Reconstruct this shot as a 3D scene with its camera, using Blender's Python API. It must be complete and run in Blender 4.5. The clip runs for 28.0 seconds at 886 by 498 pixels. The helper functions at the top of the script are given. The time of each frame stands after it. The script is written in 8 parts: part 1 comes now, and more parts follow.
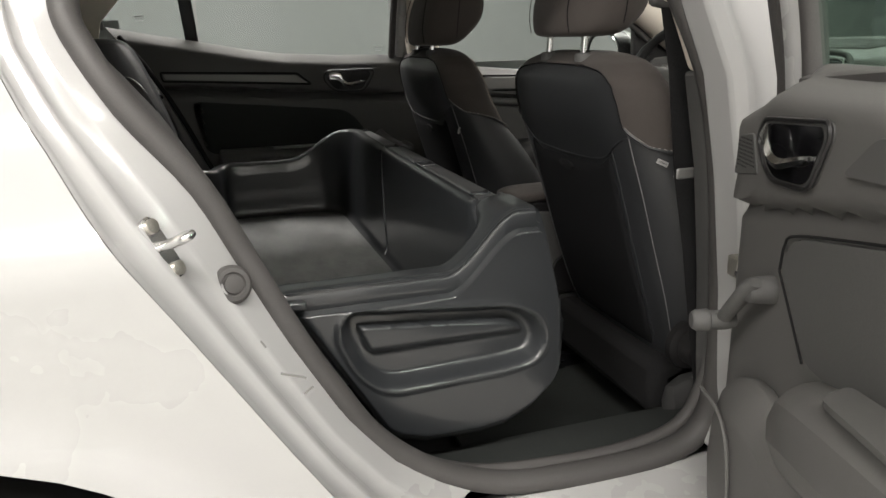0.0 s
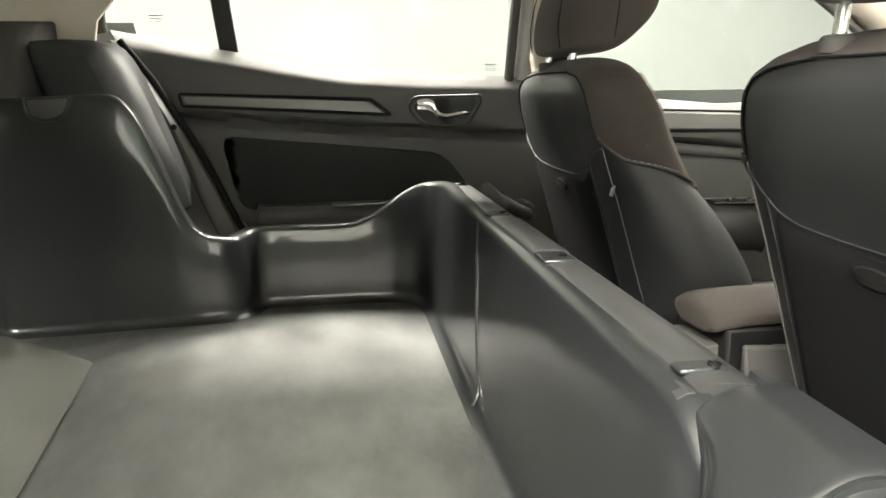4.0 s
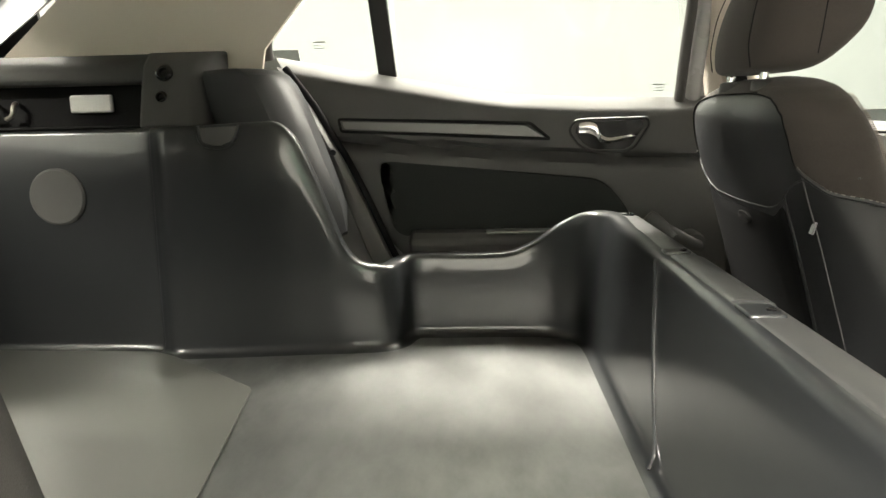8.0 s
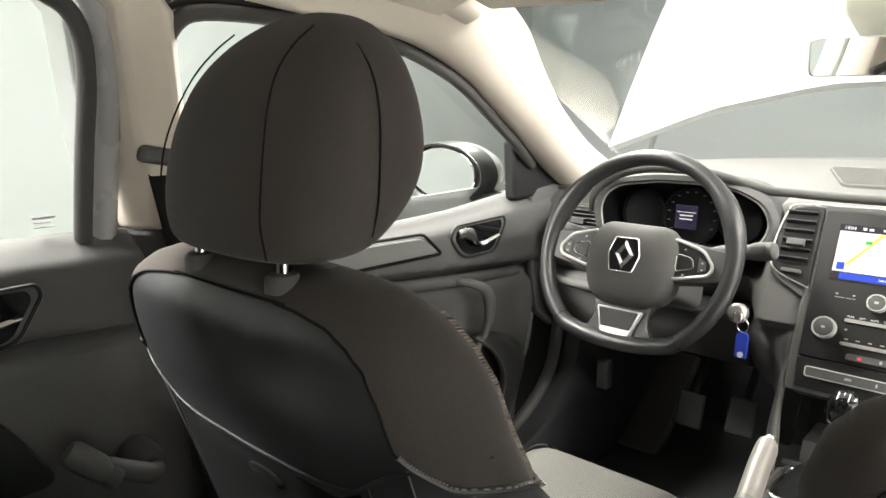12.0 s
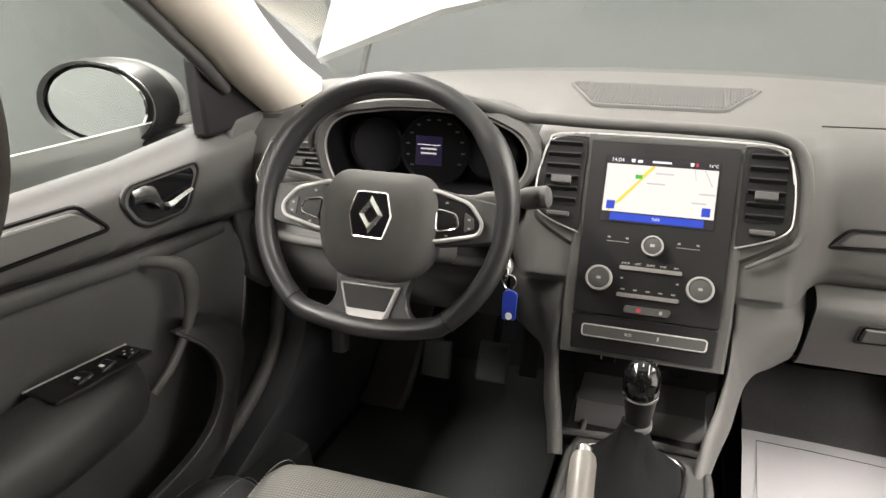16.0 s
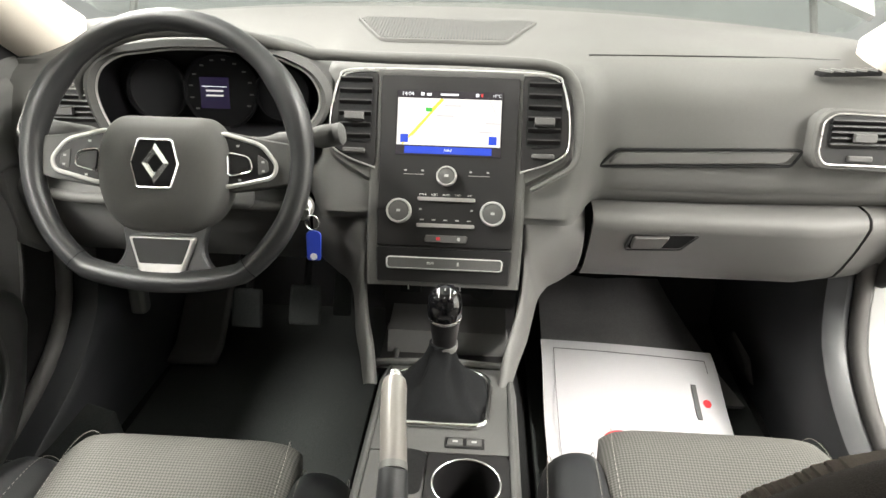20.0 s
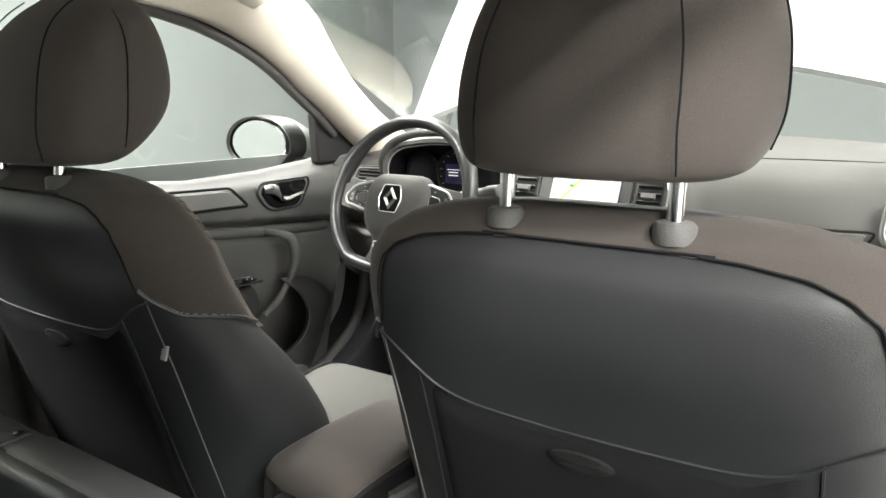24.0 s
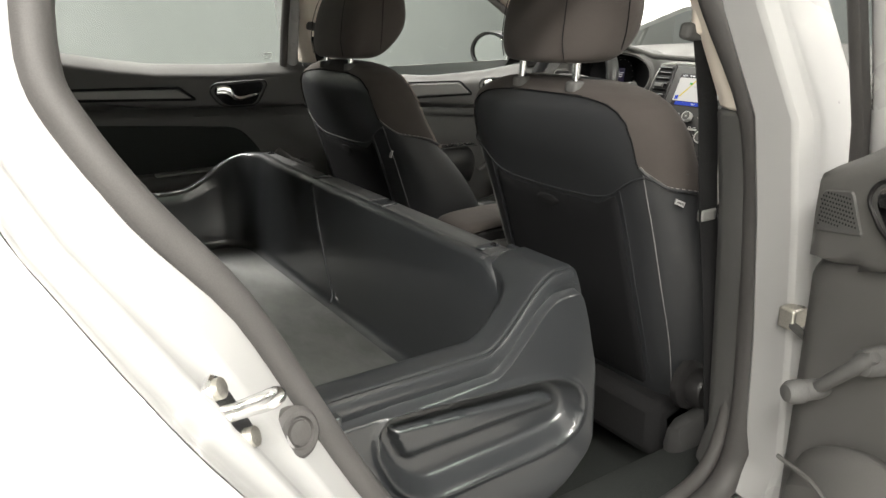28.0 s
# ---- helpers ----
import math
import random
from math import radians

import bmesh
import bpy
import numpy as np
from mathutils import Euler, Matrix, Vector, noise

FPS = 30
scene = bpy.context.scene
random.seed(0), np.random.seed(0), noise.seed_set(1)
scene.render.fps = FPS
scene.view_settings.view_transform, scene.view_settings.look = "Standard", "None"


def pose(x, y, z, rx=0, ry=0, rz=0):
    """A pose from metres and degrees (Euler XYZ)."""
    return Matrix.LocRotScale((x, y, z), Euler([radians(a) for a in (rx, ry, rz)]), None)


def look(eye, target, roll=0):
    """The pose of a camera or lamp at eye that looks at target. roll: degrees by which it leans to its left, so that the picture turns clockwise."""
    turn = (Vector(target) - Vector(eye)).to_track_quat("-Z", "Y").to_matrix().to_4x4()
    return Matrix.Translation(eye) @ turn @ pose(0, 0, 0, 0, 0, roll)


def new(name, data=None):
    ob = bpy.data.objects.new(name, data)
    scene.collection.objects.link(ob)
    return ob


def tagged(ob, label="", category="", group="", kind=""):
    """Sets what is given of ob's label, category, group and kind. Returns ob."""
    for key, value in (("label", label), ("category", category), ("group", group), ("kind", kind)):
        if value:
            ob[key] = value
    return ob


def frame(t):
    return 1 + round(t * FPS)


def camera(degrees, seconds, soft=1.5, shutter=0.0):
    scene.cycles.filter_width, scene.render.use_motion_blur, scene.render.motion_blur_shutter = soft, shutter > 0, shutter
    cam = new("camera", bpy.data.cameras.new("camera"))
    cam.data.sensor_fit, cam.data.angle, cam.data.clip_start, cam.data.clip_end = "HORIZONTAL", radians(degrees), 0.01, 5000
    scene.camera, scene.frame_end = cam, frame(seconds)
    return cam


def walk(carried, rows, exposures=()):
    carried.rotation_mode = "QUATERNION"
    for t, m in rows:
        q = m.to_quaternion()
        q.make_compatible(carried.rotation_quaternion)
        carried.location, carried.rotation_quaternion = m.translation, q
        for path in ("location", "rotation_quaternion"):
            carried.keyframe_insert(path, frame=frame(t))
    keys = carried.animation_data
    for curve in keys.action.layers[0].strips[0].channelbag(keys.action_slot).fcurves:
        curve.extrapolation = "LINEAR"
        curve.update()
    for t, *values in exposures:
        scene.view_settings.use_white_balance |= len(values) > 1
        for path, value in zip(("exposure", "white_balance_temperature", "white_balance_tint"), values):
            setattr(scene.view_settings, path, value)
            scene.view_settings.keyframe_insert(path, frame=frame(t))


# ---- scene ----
cam = camera(62.7, 28.0)
PATH = [
    (0, (0.196, -1.611, 1.057), (0.783, 0.216, 0.495), -1.3),
    (0.5, (0.225, -1.516, 1.042), (0.823, 0.337, 0.586), -1.3),
    (0.8, (0.256, -1.434, 1.045), (0.86, 0.432, 0.652), -1.2),
    (1, (0.277, -1.384, 1.061), (0.885, 0.488, 0.706), -1.2),
    (1.5, (0.309, -1.283, 1.076), (0.922, 0.596, 0.772), -1.3),
    (2, (0.325, -1.178, 1.037), (0.936, 0.703, 0.741), -1.2),
    (2.5, (0.315, -1.057, 1.023), (0.929, 0.809, 0.648), -1.1),
    (4.5, (0.436, -0.896, 0.968), (0.459, 1.057, 0.537), -0.8),
    (5, (0.459, -0.887, 0.963), (0.18, 1.051, 0.554), -1.1),
    (5.5, (0.458, -0.874, 0.96), (-0.045, 1.022, 0.569), -1.0),
    (6, (0.47, -0.848, 0.966), (-0.183, 1.004, 0.588), -1.1),
    (6.5, (0.469, -0.836, 0.958), (-0.213, 1.009, 0.594), -1.2),
    (7, (0.45, -0.83, 0.96), (-0.143, 1.045, 0.595), -1.4),
    (7.5, (0.415, -0.832, 0.968), (0.03, 1.095, 0.597), -1.4),
    (8, (0.362, -0.831, 0.993), (0.274, 1.13, 0.612), -1.3),
    (8.5, (0.295, -0.812, 1.004), (0.577, 1.134, 0.637), -1.2),
    (9, (0.246, -0.752, 1.01), (0.934, 1.087, 0.632), -1.1),
    (9.5, (0.252, -0.625, 1.02), (1.321, 1.018, 0.625), -0.9),
    (10, (0.28, -0.492, 1.05), (1.566, 0.988, 0.655), -0.9),
    (10.5, (0.321, -0.407, 1.083), (1.696, 0.99, 0.688), -0.8),
    (11, (0.34, -0.371, 1.099), (1.745, 0.996, 0.702), -0.8),
    (11.5, (0.374, -0.316, 1.136), (1.792, 1.036, 0.733), -0.8),
    (13.5, (0.653, -0.07, 1.186), (2.094, 1.252, 0.765), -0.4),
    (14, (0.667, -0.055, 1.175), (2.218, 1.142, 0.772), -0.2),
    (14.5, (0.684, -0.037, 1.172), (2.375, 0.952, 0.768), -0.2),
    (15, (0.692, -0.032, 1.17), (2.478, 0.761, 0.745), -0.1),
    (15.5, (0.692, -0.027, 1.177), (2.503, 0.647, 0.661), 0.1),
    (16, (0.701, -0.026, 1.176), (2.482, 0.584, 0.5), 0.2),
    (16.5, (0.701, -0.03, 1.179), (2.437, 0.533, 0.361), 0.2),
    (17, (0.702, -0.027, 1.18), (2.426, 0.446, 0.283), 0.1),
    (17.5, (0.718, -0.017, 1.181), (2.468, 0.275, 0.257), 0.1),
    (18, (0.726, -0.024, 1.191), (2.484, 0.098, 0.247), 0.5),
    (18.5, (0.726, -0.026, 1.193), (2.491, -0.004, 0.253), 0.9),
    (19, (0.718, -0.027, 1.194), (2.49, -0.023, 0.267), 1.3),
    (19.5, (0.712, -0.029, 1.188), (2.507, 0.008, 0.308), 1.3),
    (20, (0.694, -0.042, 1.173), (2.517, 0.054, 0.356), 1.2),
    (20.5, (0.66, -0.069, 1.166), (2.496, 0.114, 0.396), 1.3),
    (21, (0.606, -0.116, 1.154), (2.427, 0.252, 0.413), 1.1),
    (21.5, (0.558, -0.175, 1.165), (2.345, 0.386, 0.463), 0.9),
    (23.5, (0.356, -0.499, 1.119), (2.037, 0.491, 0.679), -0.2),
    (24, (0.334, -0.574, 1.108), (1.956, 0.524, 0.703), -0.1),
    (24.5, (0.306, -0.643, 1.097), (1.8, 0.629, 0.713), -0.4),
    (25, (0.295, -0.712, 1.084), (1.646, 0.72, 0.735), -0.6),
    (25.5, (0.284, -0.788, 1.058), (1.511, 0.752, 0.707), -0.7),
    (26, (0.277, -0.843, 1.042), (1.398, 0.767, 0.653), -0.7),
    (26.5, (0.226, -0.953, 1.05), (1.296, 0.661, 0.552), -0.9),
    (27, (0.144, -1.091, 1.096), (1.186, 0.52, 0.531), -1.0),
    (27.5, (0.077, -1.216, 1.124), (1.106, 0.39, 0.522), -1.0),
    (28, (0.021, -1.315, 1.13), (1.044, 0.289, 0.513), -0.9),
]
walk(cam, [(t, look(eye, target, roll)) for t, eye, target, roll in PATH],
     [(0.0, -0.32, 6400, 12), (1.0, 0.22, 6200, 11), (2.0, 0.98, 6150, 11), (4.5, 1.58, 6850, 7), (8.0, 1.58, 6850, 7), (9.5, 1.55, 6750, 7), (11.0, 1.45, 6550, 9), (13.5, 1.45, 6300, 12), (14.2, 1.22, 6350, 13), (15.0, 0.85, 6400, 13), (16.5, 1.16, 6550, 14), (18.0, 1.38, 6450, 11), (20.5, 1.35, 6400, 9), (21.5, 1.45, 6400, 9), (23.5, 1.45, 6300, 9), (25.0, 1.42, 6180, 7), (26.5, 1.42, 6180, 6), (27.0, 1.4, 6260, 7), (28.0, 0.46, 6450, 10)])

# ---- light ----
world = bpy.data.worlds.new("showroom_air")
scene.world = world
world.use_nodes = True
world.node_tree.nodes["Background"].inputs[0].default_value = (0.80, 0.88, 0.86, 1)
world.node_tree.nodes["Background"].inputs[1].default_value = 0.25


def lamp(name, m, sx, sy, watts, color):
    data = bpy.data.lights.new(name, "AREA")
    data.shape, data.size, data.size_y, data.energy, data.color = "RECTANGLE", sx, sy, watts, color
    ob = new(name, data)
    ob.matrix_world = m
    return ob


for lx in (-2.6, 0.2, 3.0):
    for ly in (-2.9, 2.0):
        lamp("tube_light", pose(lx, ly, 3.26), 2.2, 0.5, (200 if lx < -1 else 185) if ly > 0 else (220 if lx < -1 else 255 if lx < 1 else 80), (1.0, 0.955, 0.875))

# ---- helpers of this scene ----


def smooth(a, b, x):
    t = min(1.0, max(0.0, (x - a) / (b - a)))
    return t * t * (3 - 2 * t)


def lerp(a, b, t):
    return a + (b - a) * t


def table(rows, x):
    """Linear look-up in rows of (x, value)."""
    if x <= rows[0][0]:
        return rows[0][1]
    for (x0, v0), (x1, v1) in zip(rows, rows[1:]):
        if x <= x1:
            return lerp(v0, v1, (x - x0) / (x1 - x0))
    return rows[-1][1]


def spline(pts, n=8, closed=False):
    """Catmull-Rom curve through pts, n steps a span."""
    pts = [Vector(p) for p in pts]
    k, out = len(pts), []
    for i in range(k if closed else k - 1):
        if closed:
            a, b, c, d = (pts[(i + j) % k] for j in (-1, 0, 1, 2))
        else:
            b, c = pts[i], pts[i + 1]
            a = pts[i - 1] if i else b * 2 - c
            d = pts[i + 2] if i + 2 < k else c * 2 - b
        for s in range(n):
            t = s / n
            out.append(0.5 * (2 * b + (c - a) * t + (2 * a - 5 * b + 4 * c - d) * t * t + (3 * b - a - 3 * c + d) * t ** 3))
    if not closed:
        out.append(pts[-1].copy())
    return out


def rounded(pts, r, n=5):
    """A closed outline with its corners rounded by r."""
    pts = [Vector(p) for p in pts]
    out = []
    for i, p in enumerate(pts):
        a, b = pts[i - 1] - p, pts[(i + 1) % len(pts)] - p
        q = min(r, a.length * 0.48, b.length * 0.48)
        s, e = p + a.normalized() * q, p + b.normalized() * q
        for j in range(n + 1):
            t = j / n
            out.append((1 - t) ** 2 * s + 2 * t * (1 - t) * p + t * t * e)
    return out


def loft(rings, ring_closed=True, cap=True):
    bm = bmesh.new()
    vs = [[bm.verts.new(p) for p in r] for r in rings]
    n = len(vs[0])
    for a, b in zip(vs, vs[1:]):
        for i in range(n if ring_closed else n - 1):
            j = (i + 1) % n
            bm.faces.new((a[i], a[j], b[j], b[i]))
    if cap and ring_closed:
        bm.faces.new(vs[0][::-1])
        bm.faces.new(vs[-1])
    bmesh.ops.recalc_face_normals(bm, faces=bm.faces[:])
    return bm


def slab(rows, off):
    """A sheet over a grid of points, with the thickness off (a vector)."""
    off = Vector(off)
    bm = bmesh.new()
    top = [[bm.verts.new(p) for p in r] for r in rows]
    low = [[bm.verts.new(Vector(p) + off) for p in r] for r in rows]
    m, n = len(top), len(top[0])
    for i in range(m - 1):
        for j in range(n - 1):
            bm.faces.new((top[i][j], top[i][j + 1], top[i + 1][j + 1], top[i + 1][j]))
            bm.faces.new((low[i + 1][j], low[i + 1][j + 1], low[i][j + 1], low[i][j]))
    for i in range(m - 1):
        for j in (0, n - 1):
            bm.faces.new((top[i][j], top[i + 1][j], low[i + 1][j], low[i][j]))
    for j in range(n - 1):
        for i in (0, m - 1):
            bm.faces.new((top[i][j], top[i][j + 1], low[i][j + 1], low[i][j]))
    bmesh.ops.recalc_face_normals(bm, faces=bm.faces[:])
    return bm


def tube(pts, r, n=8, closed=False, flat=1.0, up=(0, 0, 1)):
    """A round bar along pts; r may be one radius or one for each point."""
    pts = [Vector(p) for p in pts]
    k = len(pts)
    rings = []
    ref = Vector(up)
    for i, p in enumerate(pts):
        a = pts[i - 1] if i or closed else p
        b = pts[(i + 1) % k] if i < k - 1 or closed else p
        d = (b - a).normalized()
        u = (ref - d * ref.dot(d))
        if u.length < 1e-4:
            u = d.orthogonal()
        u.normalize()
        ref = u
        v = d.cross(u)
        q = r[i] if isinstance(r, (list, tuple)) else r
        rings.append([p + (u * math.cos(t) + v * math.sin(t) * flat) * q for t in (2 * math.pi * j / n for j in range(n))])
    if closed:
        rings.append(rings[0])
        bm = loft(rings, cap=False)
        bmesh.ops.remove_doubles(bm, verts=bm.verts[:], dist=1e-6)
        return bm
    return loft(rings)


def prism(outline, axis, a, b):
    """The closed outline (pairs in the two other axes) drawn out along axis from a to b."""
    def at(p, d):
        return {"x": (d, p[0], p[1]), "y": (p[0], d, p[1]), "z": (p[0], p[1], d)}[axis]
    return loft([[at(p, a) for p in outline], [at(p, b) for p in outline]])


def block(c, s, m=None):
    bm = bmesh.new()
    bmesh.ops.create_cube(bm, size=1, matrix=Matrix.Translation(c) @ (m or Matrix()) @ Matrix.Diagonal((*s, 1)))
    return bm


def turned(profile, m, n=24, cap=True):
    """Rings of (radius, height) about the z axis of the pose m."""
    return loft([[m @ Vector((r * math.cos(t), r * math.sin(t), h)) for t in (2 * math.pi * j / n for j in range(n))] for r, h in profile], cap=cap)


def plate(outline, m, h, lip=0.0):
    """A flat outline in the pose m's xy plane, raised by h; lip: how far its top edge is drawn in."""
    c = sum((Vector(p) for p in outline), Vector((0, 0))) / len(outline)
    def ring(z, k):
        return [m @ Vector((*(Vector(p) + (c - Vector(p)).normalized() * k), z)) for p in outline]
    return loft([ring(0, 0), ring(h - lip, 0), ring(h, lip)] if lip else [ring(0, 0), ring(h, 0)])


def part(name, bm, material, parent=None, label="", sharp=38, bev=0.0, sub=0):
    me = bpy.data.meshes.new(name)
    bm.to_mesh(me)
    bm.free()
    for p in me.polygons:
        p.use_smooth = True
    me.set_sharp_from_angle(angle=radians(sharp))
    me.materials.append(material)
    ob = new(name, me)
    if parent:
        ob.parent = parent
        ob.matrix_parent_inverse = Matrix.Translation(-parent.location)
    if label:
        ob["label"] = label
    if bev:
        mod = ob.modifiers.new("edge", "BEVEL")
        mod.width, mod.segments, mod.limit_method, mod.angle_limit = bev, 2, "ANGLE", radians(40)
    if sub:
        mod = ob.modifiers.new("round", "SUBSURF")
        mod.levels = mod.render_levels = sub
    return ob


def thing(name, label, category, at, group=""):
    ob = new(name)
    ob.location, ob.empty_display_size = at, 0.1
    return tagged(ob, label, category, group)


def built(ob, label, category="", kind=""):
    return tagged(ob, label, category, "", kind)


def words(text, size, m, material, parent, name="lettering"):
    cu = bpy.data.curves.new(name, "FONT")
    cu.body, cu.size, cu.align_x, cu.align_y, cu.extrude = text, size, "CENTER", "CENTER", 0.0002
    tmp = bpy.data.objects.new(name, cu)
    scene.collection.objects.link(tmp)
    me = bpy.data.meshes.new_from_object(tmp)
    bpy.data.objects.remove(tmp)
    me.transform(m)
    me.materials.clear()
    me.materials.append(material)
    ob = new(name, me)
    ob.parent = parent
    ob.matrix_parent_inverse = Matrix.Translation(-parent.location)
    return ob


# ---- materials ----


def mat(name, color, rough=0.5, metal=0.0, var=0.12, scale=6.0, grain=0.08, bump=0.15, bscale=900.0, spec=0.5, coat=0.0, rvar=0.1, sheen=0.0):
    m = bpy.data.materials.new(name)
    m.use_nodes = True
    nt = m.node_tree
    n, l = nt.nodes, nt.links
    b = n["Principled BSDF"]
    co = n.new("ShaderNodeTexCoord")
    big, fine = n.new("ShaderNodeTexNoise"), n.new("ShaderNodeTexNoise")
    big.inputs["Scale"].default_value, big.inputs["Detail"].default_value = scale, 5
    fine.inputs["Scale"].default_value, fine.inputs["Detail"].default_value = bscale, 2
    for q in (big, fine):
        l.new(co.outputs["Object"], q.inputs["Vector"])
    def mixed(src, lo, hi):
        r = n.new("ShaderNodeMapRange")
        r.inputs["From Min"].default_value, r.inputs["From Max"].default_value = 0.3, 0.7
        r.inputs["To Min"].default_value, r.inputs["To Max"].default_value = lo, hi
        l.new(src.outputs["Fac"], r.inputs["Value"])
        return r
    a, g = mixed(big, 1 - var, 1 + var), mixed(fine, 1 - grain, 1 + grain)
    mul = n.new("ShaderNodeMath")
    mul.operation = "MULTIPLY"
    l.new(a.outputs[0], mul.inputs[0])
    l.new(g.outputs[0], mul.inputs[1])
    mx = n.new("ShaderNodeMix")
    mx.data_type, mx.blend_type = "RGBA", "MULTIPLY"
    mx.inputs["Factor"].default_value = 1
    mx.inputs["A"].default_value = (*color, 1)
    l.new(mul.outputs[0], mx.inputs["B"])
    l.new(mx.outputs["Result"], b.inputs["Base Color"])
    rr = mixed(big, max(0.02, rough - rvar), min(1, rough + rvar))
    l.new(rr.outputs[0], b.inputs["Roughness"])
    b.inputs["Metallic"].default_value = metal
    b.inputs["Specular IOR Level"].default_value = spec
    b.inputs["Coat Weight"].default_value = coat
    b.inputs["Coat Roughness"].default_value = 0.05
    if sheen:
        b.inputs["Sheen Weight"].default_value = sheen
        b.inputs["Sheen Roughness"].default_value = 0.4
    if bump:
        bp = n.new("ShaderNodeBump")
        bp.inputs["Strength"].default_value, bp.inputs["Distance"].default_value = bump, 0.0006
        l.new(fine.outputs["Fac"], bp.inputs["Height"])
        l.new(bp.outputs["Normal"], b.inputs["Normal"])
    return m


def glow(name, color, strength):
    m = bpy.data.materials.new(name)
    m.use_nodes = True
    n, l = m.node_tree.nodes, m.node_tree.links
    b = n["Principled BSDF"]
    b.inputs["Base Color"].default_value = (0.01, 0.01, 0.01, 1)
    b.inputs["Roughness"].default_value = 0.15
    b.inputs["Emission Color"].default_value = (*color, 1)
    b.inputs["Emission Strength"].default_value = strength
    return m


def glass(name, tint, edge=0.5):
    """Thin pane: clear, with a reflection that grows at grazing angles."""
    m = bpy.data.materials.new(name)
    m.use_nodes = True
    n, l = m.node_tree.nodes, m.node_tree.links
    n.remove(n["Principled BSDF"])
    tr, gl, fr, mx = (n.new("ShaderNode" + k) for k in ("BsdfTransparent", "BsdfGlossy", "LayerWeight", "MixShader"))
    tr.inputs[0].default_value = (*tint, 1)
    gl.inputs["Roughness"].default_value = 0.01
    pw, ml = n.new("ShaderNodeMath"), n.new("ShaderNodeMath")
    pw.operation, ml.operation = "POWER", "MULTIPLY_ADD"
    pw.inputs[1].default_value, ml.inputs[1].default_value, ml.inputs[2].default_value = 4.0, edge, 0.03
    l.new(fr.outputs["Facing"], pw.inputs[0])
    l.new(pw.outputs[0], ml.inputs[0])
    l.new(ml.outputs[0], mx.inputs[0])
    l.new(tr.outputs[0], mx.inputs[1])
    l.new(gl.outputs[0], mx.inputs[2])
    l.new(mx.outputs[0], n["Material Output"].inputs[0])
    return m


def mesh_cloth(name, dark, light, pitch):
    """Woven seat cloth: small rhombs in two greys with relief."""
    m = mat(name, light, 0.85, 0, 0.08, 5, 0.1, 0.3, 700, 0.25)
    n, l = m.node_tree.nodes, m.node_tree.links
    co = n.new("ShaderNodeTexCoord")
    sep = n.new("ShaderNodeSeparateXYZ")
    l.new(co.outputs["Object"], sep.inputs[0])
    def wave(axis, other, sgn):
        s = n.new("ShaderNodeMath"); s.operation = "MULTIPLY_ADD"
        l.new(sep.outputs[axis], s.inputs[0]); s.inputs[1].default_value = sgn
        l.new(sep.outputs[other], s.inputs[2])
        k = n.new("ShaderNodeMath"); k.operation = "MULTIPLY"; l.new(s.outputs[0], k.inputs[0]); k.inputs[1].default_value = math.pi / pitch
        w = n.new("ShaderNodeMath"); w.operation = "SINE"; l.new(k.outputs[0], w.inputs[0])
        return w
    a, b2 = wave("X", "Y", 1.0), wave("X", "Y", -1.0)
    p = n.new("ShaderNodeMath"); p.operation = "MULTIPLY"; l.new(a.outputs[0], p.inputs[0]); l.new(b2.outputs[0], p.inputs[1])
    r = n.new("ShaderNodeMapRange"); l.new(p.outputs[0], r.inputs[0])
    r.inputs[1].default_value, r.inputs[2].default_value = -0.5, 0.5
    mx = n.new("ShaderNodeMix"); mx.data_type = "RGBA"
    mx.inputs["A"].default_value, mx.inputs["B"].default_value = (*dark, 1), (*light, 1)
    l.new(r.outputs[0], mx.inputs["Factor"])
    old = next(q for q in n if q.type == "MIX" and q.blend_type == "MULTIPLY")
    l.new(mx.outputs["Result"], old.inputs["A"])
    bp = next(q for q in n if q.type == "BUMP")
    l.new(r.outputs[0], bp.inputs["Height"])
    bp.inputs["Strength"].default_value = 0.5
    return m


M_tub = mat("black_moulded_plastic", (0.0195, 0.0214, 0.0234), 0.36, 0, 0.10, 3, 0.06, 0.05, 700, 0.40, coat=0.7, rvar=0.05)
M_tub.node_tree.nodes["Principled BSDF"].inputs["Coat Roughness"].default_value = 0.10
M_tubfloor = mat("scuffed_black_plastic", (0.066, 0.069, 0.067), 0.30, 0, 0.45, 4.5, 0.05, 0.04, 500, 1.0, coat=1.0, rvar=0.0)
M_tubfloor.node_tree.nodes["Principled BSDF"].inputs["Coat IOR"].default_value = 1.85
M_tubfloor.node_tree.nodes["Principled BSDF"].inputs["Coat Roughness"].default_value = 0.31


